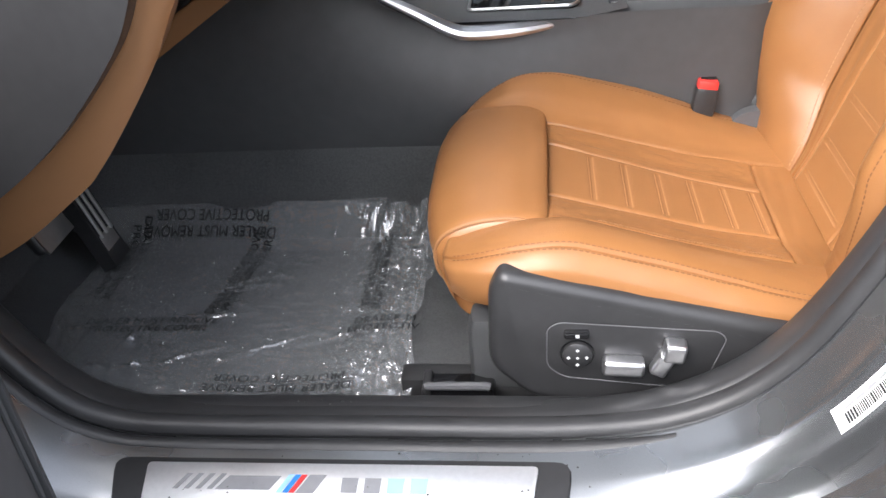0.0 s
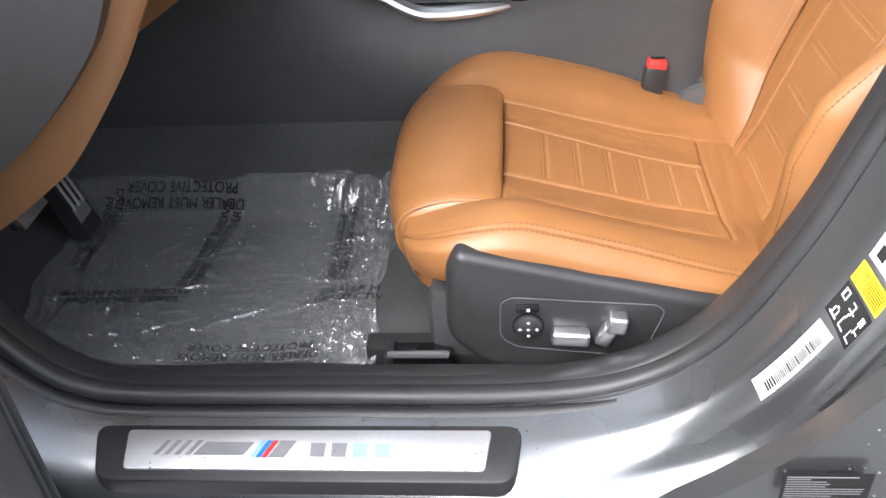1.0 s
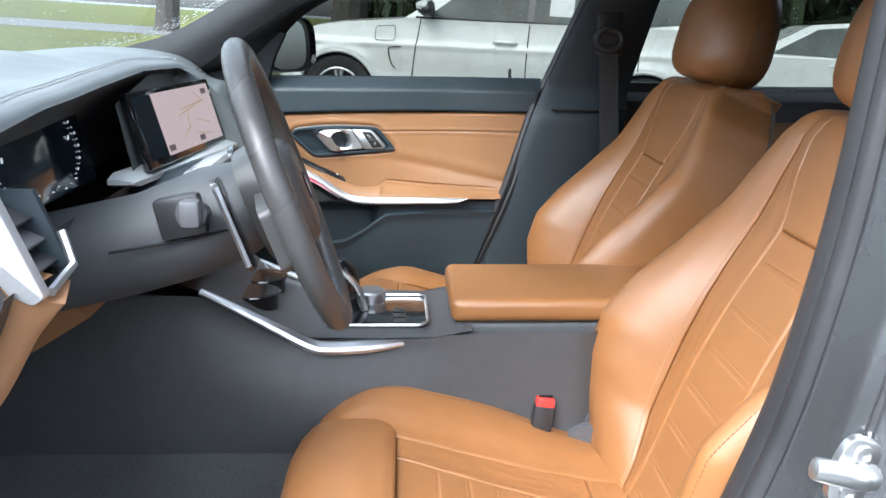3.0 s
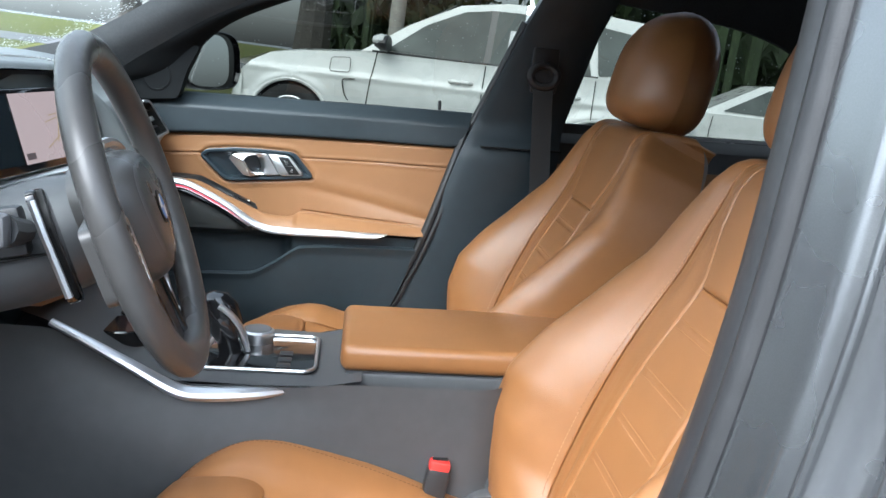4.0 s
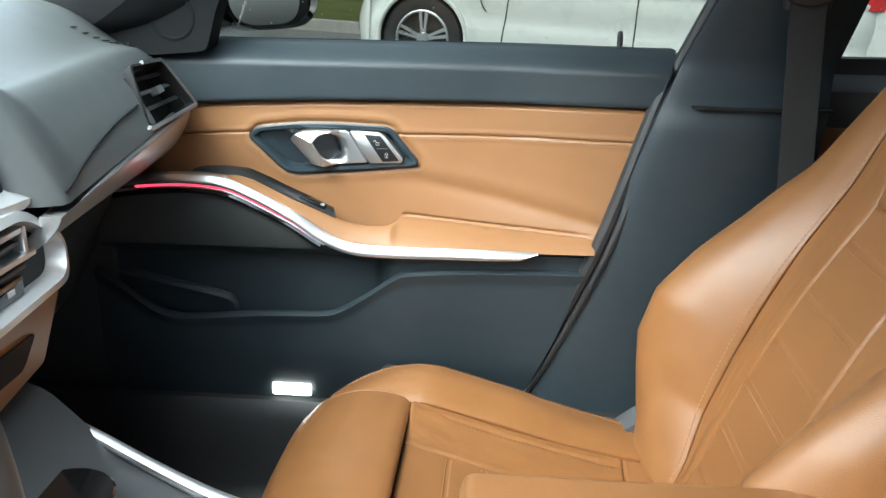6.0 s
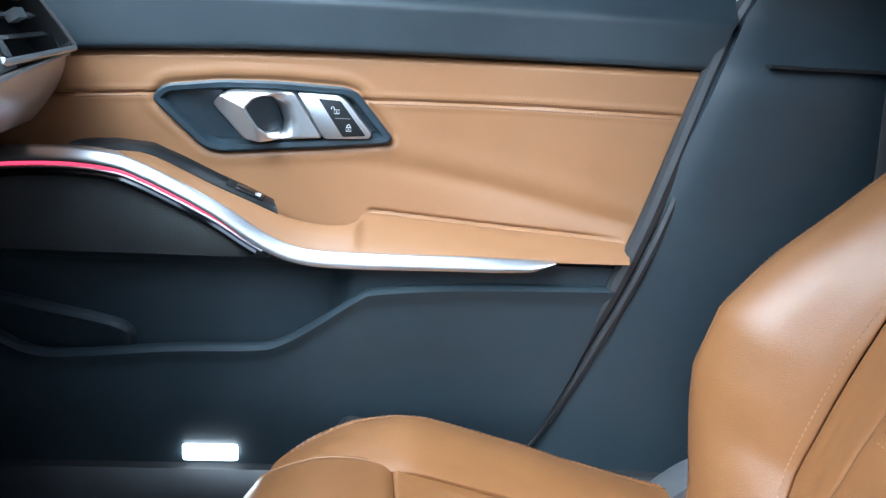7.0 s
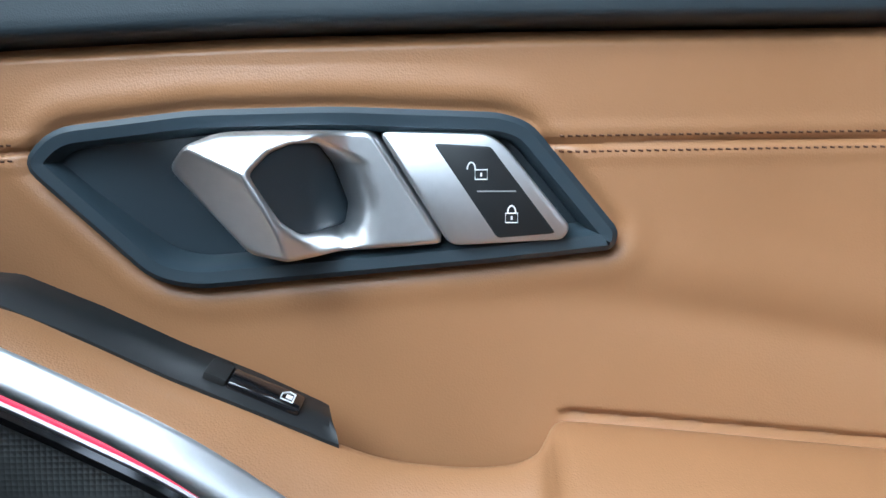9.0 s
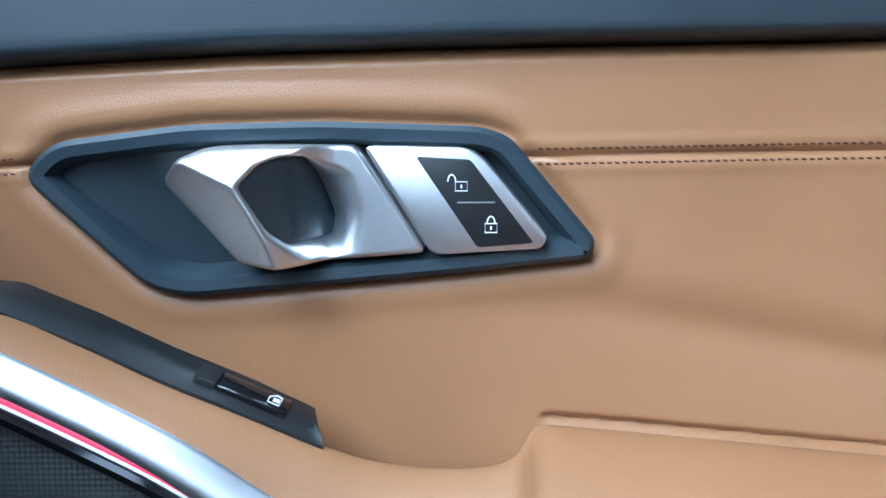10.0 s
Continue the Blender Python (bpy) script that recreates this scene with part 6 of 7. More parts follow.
    for c in (0.0, 2.933):
        part("arch_lip", tube([(c + 0.41 * math.cos(t), 0.012, 0.37 + 0.41 * math.sin(t)) for t in np.linspace(-0.2, math.pi + 0.2, 28)], 0.022, 8), WHITE_PAINT, car, "white wheel arch lip")
        part("wheel_well", lathe([(0.42, 0.0), (0.42, 0.35), (0.0005, 0.35)], 32, pose(c, 0.06, 0.37, -90)), DARK_GAP, car)
        for y in (0.03, 1.66):
            wh = part("wheel", lathe([(0.226, 0.11), (0.25, 0.0), (0.30, -0.012), (0.355, 0.0), (0.372, 0.03), (0.372, 0.22), (0.35, 0.25), (0.20, 0.25), (0.0005, 0.2)], 40, pose(c, y, 0.37, -90)), TYRE, car, "black tyre on an alloy rim")
            if y < 1:
                part("rim", tube([(c + 0.238 * math.cos(t), y + 0.004, 0.37 + 0.238 * math.sin(t)) for t in np.linspace(0, 2 * math.pi, 41)[:-1]], 0.014, 8, True), ALLOY, wh)
                for k in range(5):
                    for s in (-0.09, 0.09):
                        t = 2 * math.pi * k / 5 + math.pi / 2
                        part("rim_spoke", loft([[(c + r * math.cos(t + s * g) - w * math.sin(t) * e, y + d + f, 0.37 + r * math.sin(t + s * g) + w * math.cos(t) * e) for e, f in ((-1, 0.03), (-0.8, 0.0), (0.8, 0.0), (1, 0.03))]
                                                for r, g, w, d in ((0.045, 2.4, 0.016, 0.020), (0.12, 1.7, 0.015, 0.010), (0.236, 1.45, 0.019, -0.004))]), ALLOY, wh)
                part("rim_hub", lathe([(0.0005, 0.0), (0.045, 0.002), (0.06, 0.02), (0.06, 0.05)], 24, pose(c, y, 0.37, -90)), ALLOY, wh)
    return car


suv()


def tree(x, y, h, r, spread, seed):
    """A trunk with limbs and a crown of many small leaf clumps."""
    rng = random.Random(seed)
    t = thing("tree", "tall dark tree with a rough trunk on the lawn", "tree", "trees behind the car park", at=SLOPE @ pose(x, y, 0.08))
    trunk = spline([(0, 0, -0.2), (0.1, 0, h * 0.25), (0.0, 0.1, h * 0.6), (0.2, 0.0, h)], 14)
    bms = [tube(trunk, lambda s: r * (1.25 - s * 1.05) if s > 0.06 else r * 1.5, 10)]
    tips = []
    for i in range(9):
        a, z = rng.uniform(0, 6.28), h * rng.uniform(0.35, 0.95)
        q = spread * rng.uniform(0.5, 1)
        tip = (q * math.cos(a), q * math.sin(a), z + q * 0.5)
        tips.append(tip)
        bms.append(tube([(0, 0, z), (tip[0] * 0.5, tip[1] * 0.5, z + q * 0.2), tip], lambda s: r * 0.3 * (1.1 - s), 6))
    part("trunk", join(*bms), BARK, t)
    vs, fs = [], []
    for tip in tips:
        for _ in range(140):
            c = Vector(tip) + Vector((rng.gauss(0, spread * 0.35), rng.gauss(0, spread * 0.35), rng.gauss(0, spread * 0.28)))
            s = rng.uniform(0.10, 0.32)
            m = Euler((rng.uniform(0, 6), rng.uniform(0, 6), rng.uniform(0, 6))).to_matrix()
            k = len(vs)
            vs += [tuple(c + m @ Vector(q)) for q in ((-s, 0, 0), (0, -s * 0.5, s * 0.1), (s, 0, 0), (0, s * 0.5, s * 0.1))]
            fs.append((k, k + 1, k + 2, k + 3))
    me = bpy.data.meshes.new("crown")
    me.from_pydata(vs, [], fs)
    me.materials.append(LEAF)
    cr = new("crown", me)
    cr.parent = t
    return t


tree(-1.4, 20.0, 9.0, 0.42, 3.0, 3)
tree(2.6, 23.0, 8.0, 0.30, 3.0, 8)
tree(-9.0, 33.0, 9.0, 0.40, 3.4, 9)

pole = thing("lamp_pole", "pale concrete lamp pole on the lawn", "pole", at=SLOPE @ pose(0.45, 14.0, 0.08))
part("shaft", lathe([(0.16, -0.1), (0.13, 0.3), (0.12, 7.0), (0.0005, 7.0)], 20), KERB, pole)


def sedan():
    car = thing("parked_sedan", "white saloon car parked past the off-roader", "car", at=SLOPE @ pose(4.05, 10.4, 0, 0, 0, -12))
    low = [(-0.85, 0.30), (-0.88, 0.55), (-0.70, 0.74), (0.0, 0.85), (0.60, 0.93), (3.1, 0.98), (3.65, 0.95), (3.75, 0.60), (3.65, 0.30)]
    part("body", prism(rounded(low, 0.08), (0.0, 1.80), lambda a, b, d: (a, d + (0.05 * step(0.7, 0.98, b) + 0.10 * step(-0.5, -0.88, a)) * (1 if d < 1 else -1), b), 0.0), WHITE_PAINT, car, "white saloon body")
    part("cabin", prism(rounded([(0.55, 0.93), (1.35, 1.38), (1.9, 1.44), (2.5, 1.40), (3.3, 0.97)], 0.06), (0.08, 1.72), lambda a, b, d: (a, d + 0.22 * (b - 0.95) / 0.5 * (1 if d < 1 else -1), b)), WHITE_PAINT, car, "white saloon roof")
    G = lambda a, b, d: (a, 0.08 + 0.22 * (b - 0.95) / 0.5 + d, b)
    for ol in ([(0.85, 0.98), (1.45, 1.33), (1.88, 1.38), (1.88, 0.98)], [(1.94, 0.98), (1.94, 1.38), (2.45, 1.34), (2.95, 1.0)]):
        part("side_window", prism(rounded(ol, 0.03), (-0.002, -0.014), G), DARK_GLASS, car, "tinted side window")
    for a in (1.70, 2.62):
        part("door_handle", tube([(a - 0.10, 0.06, 0.86), (a - 0.07, 0.02, 0.86), (a + 0.07, 0.02, 0.86), (a + 0.10, 0.06, 0.86)], 0.014, 8), WHITE_PAINT, car)
    for a in (0.7, 1.9, 2.9):
        part("door_gap", tube([(a, -0.003, 0.38), (a, -0.003, 0.72), (a + 0.02, 0.02, 0.9)], 0.006, 5), DARK_GAP, car)
    for c in (0.0, 2.75):
        wh = part("wheel", lathe([(0.22, -0.004), (0.29, -0.01), (0.325, 0.02), (0.325, 0.2), (0.0005, 0.2)], 32, pose(c, -0.01, 0.325, -90)), TYRE, car, "black tyre on alloy rim")
        part("rim", lathe([(0.22, -0.008), (0.20, 0.02), (0.0005, 0.03)], 32, pose(c, -0.01, 0.325, -90)), ALLOY, wh)
        part("arch_lip", tube([(c + 0.365 * math.cos(t), 0.0, 0.325 + 0.365 * math.sin(t)) for t in np.linspace(0, math.pi, 22)], 0.02, 6), WHITE_PAINT, car)
    return car


sedan()

# woods beyond, as one mass of leaves and stems
rng = random.Random(21)
vs, fs = [], []
for _ in range(9000):
    x = rng.uniform(-3, 24)
    y = rng.uniform(42, 54) if x < 6 else rng.uniform(20, 36)
    z = rng.uniform(0.0, 13.0) * (0.75 + 0.25 * math.sin(x * 0.7) + 0.1 * math.sin(x * 2.1))
    c, s = Vector((x, y, z)), rng.uniform(0.25, 0.75)
    m = Euler((rng.uniform(0, 6), rng.uniform(0, 6), rng.uniform(0, 6))).to_matrix()
    k = len(vs)
    vs += [tuple(c + m @ Vector(q)) for q in ((-s, 0, 0), (0, -s * 0.5, s * 0.1), (s, 0, 0), (0, s * 0.5, s * 0.1))]
    fs.append((k, k + 1, k + 2, k + 3))
for _ in range(70):
    x = rng.uniform(-3, 22)
    y, r = (rng.uniform(41, 53) if x < 6 else rng.uniform(19, 34)), rng.uniform(0.08, 0.25)
    k = len(vs)
    for zz in (0, 12):
        vs += [(x + r * math.cos(t), y + r * math.sin(t), zz) for t in np.linspace(0, 2 * math.pi, 7)[:-1]]
    fs += [(k + i, k + (i + 1) % 6, k + 6 + (i + 1) % 6, k + 6 + i) for i in range(6)]
# unseen belt on the driver's side, added to hold back the low sky
for _ in range(9000):
    x, y = rng.uniform(-45, 50), rng.uniform(-30, -22)
    z = rng.uniform(0.0, 8.5) * (0.8 + 0.2 * math.sin(x * 0.5) + 0.1 * math.sin(x * 1.7))
    c, s = Vector((x, y, z)), rng.uniform(0.4, 1.1)
    m = Euler((rng.uniform(0, 6), rng.uniform(0, 6), rng.uniform(0, 6))).to_matrix()
    k = len(vs)
    vs += [tuple(c + m @ Vector(q)) for q in ((-s, 0, 0), (0, -s * 0.5, s * 0.1), (s, 0, 0), (0, s * 0.5, s * 0.1))]
    fs.append((k, k + 1, k + 2, k + 3))
for _ in range(5000):                           # and low beyond the cars' rear
    x, y = rng.uniform(48, 60), rng.uniform(-26, 40)
    z = rng.uniform(0.0, 3.4) * (0.7 + 0.3 * math.sin(y * 0.4) + 0.15 * math.sin(y * 1.3))
    c, s = Vector((x, y, z)), rng.uniform(0.3, 0.9)
    m = Euler((rng.uniform(0, 6), rng.uniform(0, 6), rng.uniform(0, 6))).to_matrix()
    k = len(vs)
    vs += [tuple(c + m @ Vector(q)) for q in ((-s, 0, 0), (0, -s * 0.5, s * 0.1), (s, 0, 0), (0, s * 0.5, s * 0.1))]
    fs.append((k, k + 1, k + 2, k + 3))
me = bpy.data.meshes.new("woods")
me.from_pydata(vs, [], fs)
me.materials.append(LEAF)
wd = tagged(new("woods", me), "dark dripping woods beyond the car park, with an unseen belt added to block low sky", "woods", kind="stuff")
wd.matrix_basis = SLOPE


# ---- the rest of the car's outside ----
def wheel_z(x):
    return 0.345 - 0.0524 * x


FRONT_X, REAR_X = -1.50, 1.36
SHOULDER = curve1([(-2.42, 0.70), (-2.2, 0.80), (-1.6, 0.915), (-1.0, 0.985), (-0.6, 0.955), (1.4, 0.965), (2.0, 0.985), (2.38, 0.93)])


def flank(sg, x0, x1):
    """Outer skin of one side, with round wheel arches."""
    def f(u, v):
        x = x0 + (x1 - x0) * u
        z = 0.20 + (SHOULDER(x) - 0.20) * v
        y = 0.868 + 0.014 * math.sin(math.pi * min(1, v * 1.05)) - 0.10 * step(0.86, 1.0, v) - 0.28 * step(-1.9, -2.42, x) ** 2 - 0.20 * step(1.9, 2.40, x) ** 2
        return (x, sg * y, z)

    def keep(u, v):
        x, y, z = f(u, v)
        return all(math.hypot(x - c, z - wheel_z(c)) > 0.37 for c in (FRONT_X, REAR_X))
    return part("side_skin", sheet(f, int(60 * (x1 - x0)), 36, keep=keep), PAINT, body, "dark grey painted body side")


flank(1, -2.42, 2.38)
flank(-1, -2.42, -0.70)
flank(-1, 1.28, 2.38)
part("bonnet", sheet(lambda u, v: (-2.42 + 1.42 * u, (-0.80 + 1.60 * v) * (0.74 + 0.26 * step(0, 0.35, u)), SHOULDER(-2.42 + 1.42 * u) + 0.035 * math.sin(math.pi * v) ** 0.6 - 0.02 * (1 - u)), 30, 20, (0, 0, -0.02)), PAINT, body, "dark grey bonnet")
part("front_bumper", sheet(lambda u, v: (-2.42 - 0.13 * math.sin(math.pi * u) ** 0.6 * math.sin(math.pi * (0.25 + 0.6 * v)), -0.60 + 1.20 * u, 0.22 + 0.50 * v), 24, 14), PAINT, body, "dark grey front bumper")
for sg in (-1, 1):
    part("grille", prism(rounded([(sg * 0.03, 0.50), (sg * 0.22, 0.50), (sg * 0.24, 0.66), (sg * 0.03, 0.67)], 0.03), (-2.545, -2.52), lambda a, b, d: (d, a, b)), PIANO, body, "gloss black grille")
    part("headlamp", prism(rounded([(sg * 0.30, 0.60), (sg * 0.56, 0.63), (sg * 0.56, 0.69), (sg * 0.30, 0.67)], 0.02), (-2.50, -2.42), lambda a, b, d: (d + 0.25 * max(0, abs(a) - 0.4), a, b)), CLEAR_GLASS, body, "clear headlamp")
    part("tail_lamp", prism(rounded([(sg * 0.36, 0.78), (sg * 0.66, 0.80), (sg * 0.66, 0.88), (sg * 0.36, 0.87)], 0.02), (2.38, 2.42), lambda a, b, d: (d - 0.15 * max(0, abs(a) - 0.5), a, b)), RED, body, "red tail lamp")
part("boot_lid", sheet(lambda u, v: (1.86 + 0.52 * u, (-0.76 + 1.52 * v) * (1 - 0.10 * u), 1.000 + 0.02 * math.sin(math.pi * v) - 0.05 * u * u), 12, 16, (0, 0, -0.02)), PAINT, body, "dark grey boot lid")
part("rear_bumper", sheet(lambda u, v: (2.38 + 0.06 * math.sin(math.pi * u) ** 0.6 * math.sin(math.pi * (0.2 + 0.7 * v)), -0.68 + 1.36 * u, 0.22 + 0.74 * v), 20, 14), PAINT, body, "dark grey rear bumper")
part("rear_screen", sheet(lambda u, v: (1.66 + 0.24 * u, (-0.60 + 1.20 * v) * (1 + 0.15 * u), 1.36 - 0.355 * u + 0.03 * math.sin(math.pi * u)), 10, 12), DARK_GLASS, body, "dark rear window")
for sg in (-1, 1):
    part("rear_pillar", sheet(lambda u, v: (1.40 + 0.50 * u - 0.10 * v, sg * (0.62 + 0.14 * v + 0.06 * u * v), 1.33 - 0.36 * v - 0.06 * u * (1 - v)), 8, 8, (0, sg * 0.02, 0)), PAINT, body)
    for c in (FRONT_X, REAR_X):
        at = pose(c, sg * 0.872, wheel_z(c), -90 * sg, 0, 0)
        tyre = part("wheel", lathe([(0.235, 0.0), (0.285, 0.008), (0.315, -0.004), (0.325, -0.03), (0.325, -0.19), (0.30, -0.22), (0.0005, -0.20)], 40, at), TYRE, body, "black tyre on an alloy rim")
        part("rim", lathe([(0.236, 0.002), (0.225, 0.006), (0.212, -0.02), (0.20, -0.09), (0.0005, -0.10)], 36, at), ALLOY, tyre)
        for k in range(10):
            t = 2 * math.pi * (k // 2) / 5 + (0.12 if k % 2 else -0.12)
            bm = tube([(0.04 * math.cos(t), 0.04 * math.sin(t), -0.012), (0.222 * math.cos(t), 0.222 * math.sin(t), -0.004)], 0.013, 6)
            bmesh.ops.transform(bm, matrix=at, verts=bm.verts)
            part("rim_spoke", bm, ALLOY, tyre)
        part("wheel_well", lathe([(0.372, 0.0), (0.372, -0.30), (0.0005, -0.30)], 28, at @ Matrix.Translation((0, 0, -0.03))), DARK_GAP, body)
part("underbody", box(4.2, 1.50, 0.05, (0.0, 0, 0.225), 0.01), DARK_GAP, body)


# ---- driver's side details ----
HAZE = bpy.data.materials.new("crumpled_clear_film")
HAZE.use_nodes = True
_n, _l = HAZE.node_tree.nodes, HAZE.node_tree.links
_n.remove(_n["Principled BSDF"])
_clear, _gloss, _white, _m1, _m2 = (_n.new(k) for k in ("ShaderNodeBsdfTransparent", "ShaderNodeBsdfGlossy", "ShaderNodeBsdfDiffuse", "ShaderNodeMixShader", "ShaderNodeMixShader"))
_gloss.inputs["Roughness"].default_value = 0.06
_white.inputs["Color"].default_value = (0.58, 0.60, 0.61, 1)
_m1.inputs[0].default_value = 0.25
_l.new(_clear.outputs[0], _m1.inputs[1])
_l.new(_white.outputs[0], _m1.inputs[2])
_l.new(grazing(HAZE.node_tree, 0.17), _m2.inputs[0])
_l.new(_m1.outputs[0], _m2.inputs[1])
_l.new(_gloss.outputs[0], _m2.inputs[2])
_l.new(_m2.outputs[0], _n["Material Output"].inputs["Surface"])


def film_base(x, y):
    """The film's broad waves."""
    return 0.2985 + noise.noise(Vector((x * 9, y * 9, 0.3))) * 0.006 + 0.058 * step(-0.245, -0.155, y)


def crumple(x, y):
    """How crumpled the film is: most at its back edge, its door edge and by the pedals."""
    back = step(-0.32, -0.22, x)
    edge = step(-0.49, -0.56, y) * 0.16
    front = step(-0.47, -0.58, x) * step(-0.20, -0.30, y) * 0.26
    return min(1.0, 0.10 + 0.95 * back * (0.35 + 0.65 * step(-0.40, -0.18, y) + 0.4 * step(-0.46, -0.52, y)) + edge + front)


CREASES = [(random.Random(40 + i).uniform(-0.72, -0.20), random.Random(60 + i).uniform(-0.57, -0.25), random.Random(80 + i).uniform(-0.5, 0.6), random.Random(90 + i).uniform(0.02, 0.07)) for i in range(44)]


def creases(x, y):
    """Single sharp folds here and there."""
    q = 0.0
    for cx, cy, a, half in CREASES:
        dx, dy = x - cx, y - cy
        along, off = dx * math.cos(a) + dy * math.sin(a), dy * math.cos(a) - dx * math.sin(a)
        if abs(along) < half and abs(off) < 0.009:
            q += 0.0036 * math.exp(-(off / 0.0030) ** 2) * (1 - (along / half) ** 2)
    return min(q, 0.005)


def film_z(x, y):
    """Height of the crumpled floor film."""
    c = crumple(x, y)
    bend = noise.noise(Vector((x * 14, y * 14, 7.7))) * 0.03
    q = (1 - abs(noise.noise(Vector((x * 46 + bend * 40, y * 24, 5.1)))) * 2.2) * 0.011 * c
    q += (1 - abs(noise.noise(Vector((x * 95, y * 60 + bend * 60, 2.2)))) * 2.2) * 0.0034 * c
    q += abs(noise.noise(Vector((x * 30, y * 120, 9.2)))) * 0.0022 + max(0.0, noise.noise(Vector((x * 70, y * 16, 4.2))) - 0.25) * 0.006
    q += max(0.0, 1 - abs(noise.noise(Vector((x * 9 + 0.3 * bend, y * 42, 6.4)))) * 14) * 0.0030 * (0.3 + c)
    return film_base(x, y) + q + creases(x, y)


def film(u, v):
    x = -0.760 + 0.575 * u + 0.010 * math.sin(9 * v + 1) + 0.06 * (1 - v) ** 2 * (1 - u) ** 3 + 0.010 * noise.noise(Vector((v * 7, 3, u * 2)))
    y = -0.585 + 0.420 * v + 0.006 * math.sin(11 * u) + 0.010 * noise.noise(Vector((u * 8, 1, v * 2)))
    return (x, y, film_z(x, y))


cover = part("floor_mat_cover", sheet(film, 340, 270), HAZE, None, smooth=50)
tagged(cover, "crumpled clear plastic mat cover with printed warning, lying on carpet", "mat cover")
cover.visible_shadow = False
mat_base = part("floor_mat", sheet(lambda u, v: (-0.70 + 0.50 * u, -0.57 + 0.34 * v, 0.290 + 0.004 * math.sin(math.pi * u) ** 0.3 * math.sin(math.pi * v) ** 0.3), 30, 24, (0, 0, -0.01)), CARPET)
tagged(mat_base, "black carpet floor mat under the clear cover", "floor mat")
for txt, x, y, rz, size in (("DEALER MUST REMOVE\nPROTECTIVE COVER", -0.560, -0.200, 179, 0.0215), ("DEALER MUST REMOVE\nPROTECTIVE COVER", -0.478, -0.315, 84, 0.0205),
                            ("DEALER MUST REMOVE\nPROTECTIVE COVER", -0.580, -0.447, 0, 0.0195), ("DEALER M\nPROTECTIV", -0.232, -0.448, 0, 0.0200),
                            ("DEALER MUST REMOVE\nPROTECTIVE COVER", -0.355, -0.571, 180, 0.0195), ("DEALER MUST REMOVE\nPROTECTIVE COVER", -0.262, -0.320, -88, 0.0180),
                            ("DEALER MUST REMOVE\nPROTECTIVE COVER", -0.685, -0.285, -92, 0.0185)):
    t = words(txt, size, pose(x, y, 0, 0, 0, rz), PRINT, cover)
    mb = t.matrix_basis
    inv = mb.inverted()
    for v in t.data.vertices:
        w = mb @ v.co
        w.z = film_base(w.x, w.y) + 0.0105 + 0.0150 * crumple(w.x, w.y)
        v.co = inv @ w

# matt white specks on the film, painted in place of its glints
vs, fs = [], []
rng = random.Random(77)
for _ in range(80):
    x, y = rng.uniform(-0.70, -0.21), rng.uniform(-0.57, -0.24)
    z, s = film_z(x, y) + 0.0012, rng.choice((0.0003, 0.0004, 0.0006, 0.0009))
    k = len(vs)
    vs += [(x - s, y, z), (x, y - s, z), (x + s * rng.uniform(0.6, 2.0), y, z), (x, y + s, z), (x, y, z + s * 0.8)]
    fs += [(k, k + 1, k + 4), (k + 1, k + 2, k + 4), (k + 2, k + 3, k + 4), (k + 3, k, k + 4)]
me = bpy.data.meshes.new("dust")
me.from_pydata(vs, [], fs)
me.materials.append(WHITE_ICON)
tagged(new("dust", me), "pale specks standing for glints, drops and dust on the plastic mat cover", "dust", kind="stuff")
far_cover = part("floor_mat_cover", sheet(lambda u, v: (lambda q: (q[0], -q[1], q[2]))(film(u, v)), 130, 110), HAZE, None, smooth=50)
tagged(far_cover, "crumpled clear plastic mat cover in the far footwell", "mat cover")
far_cover.visible_shadow = False
far_mat = part("floor_mat", sheet(lambda u, v: (-0.70 + 0.50 * u, 0.57 - 0.34 * v, 0.290 + 0.004 * math.sin(math.pi * u) ** 0.3 * math.sin(math.pi * v) ** 0.3), 30, 24, (0, 0, -0.01)), CARPET)
tagged(far_mat, "black carpet floor mat in the far footwell", "floor mat")

pedals = thing("pedal_box", "black pedals with metal edges in the driver's footwell", "pedals")
acc = part("accelerator", loft([[(-0.765 + 0.055 * t + a, -0.262 + b, 0.475 - 0.175 * t + c) for a, b, c in ((-0.012, -0.026, 0), (0.012, -0.026, 0.012), (0.012, 0.026, 0.012), (-0.012, 0.026, 0))] for t in (0.0, 0.3, 0.7, 1.0)]),
           BLACK_HARD, pedals, "long black accelerator pedal")
for b in (-0.016, 0.0, 0.016):
    part("pedal_rib", tube([(-0.751 + 0.055 * t, -0.262 + b, 0.489 - 0.175 * t) for t in np.linspace(0.08, 0.72, 10)], 0.0032, 6), STEEL, acc, "metal rib")
part("pedal_plate", box(0.030, 0.044, 0.006, (-0.713, -0.262, 0.352), 0.002, rot=Matrix.Rotation(radians(72), 4, "Y")), STEEL, acc)
br = part("brake_pedal", box(0.02, 0.085, 0.06, (-0.725, -0.395, 0.455), 0.008, 3, rot=Matrix.Rotation(radians(-25), 4, "Y")), BLACK_HARD, pedals, "black brake pedal with steel plate")
part("brake_plate", box(0.004, 0.075, 0.050, (-0.7125, -0.395, 0.452), 0.001, rot=Matrix.Rotation(radians(-25), 4, "Y")), STEEL, br)
part("brake_arm", tube([(-0.735, -0.385, 0.47), (-0.80, -0.385, 0.60), (-0.86, -0.385, 0.75)], 0.010, 8), BLACK_HARD, br)

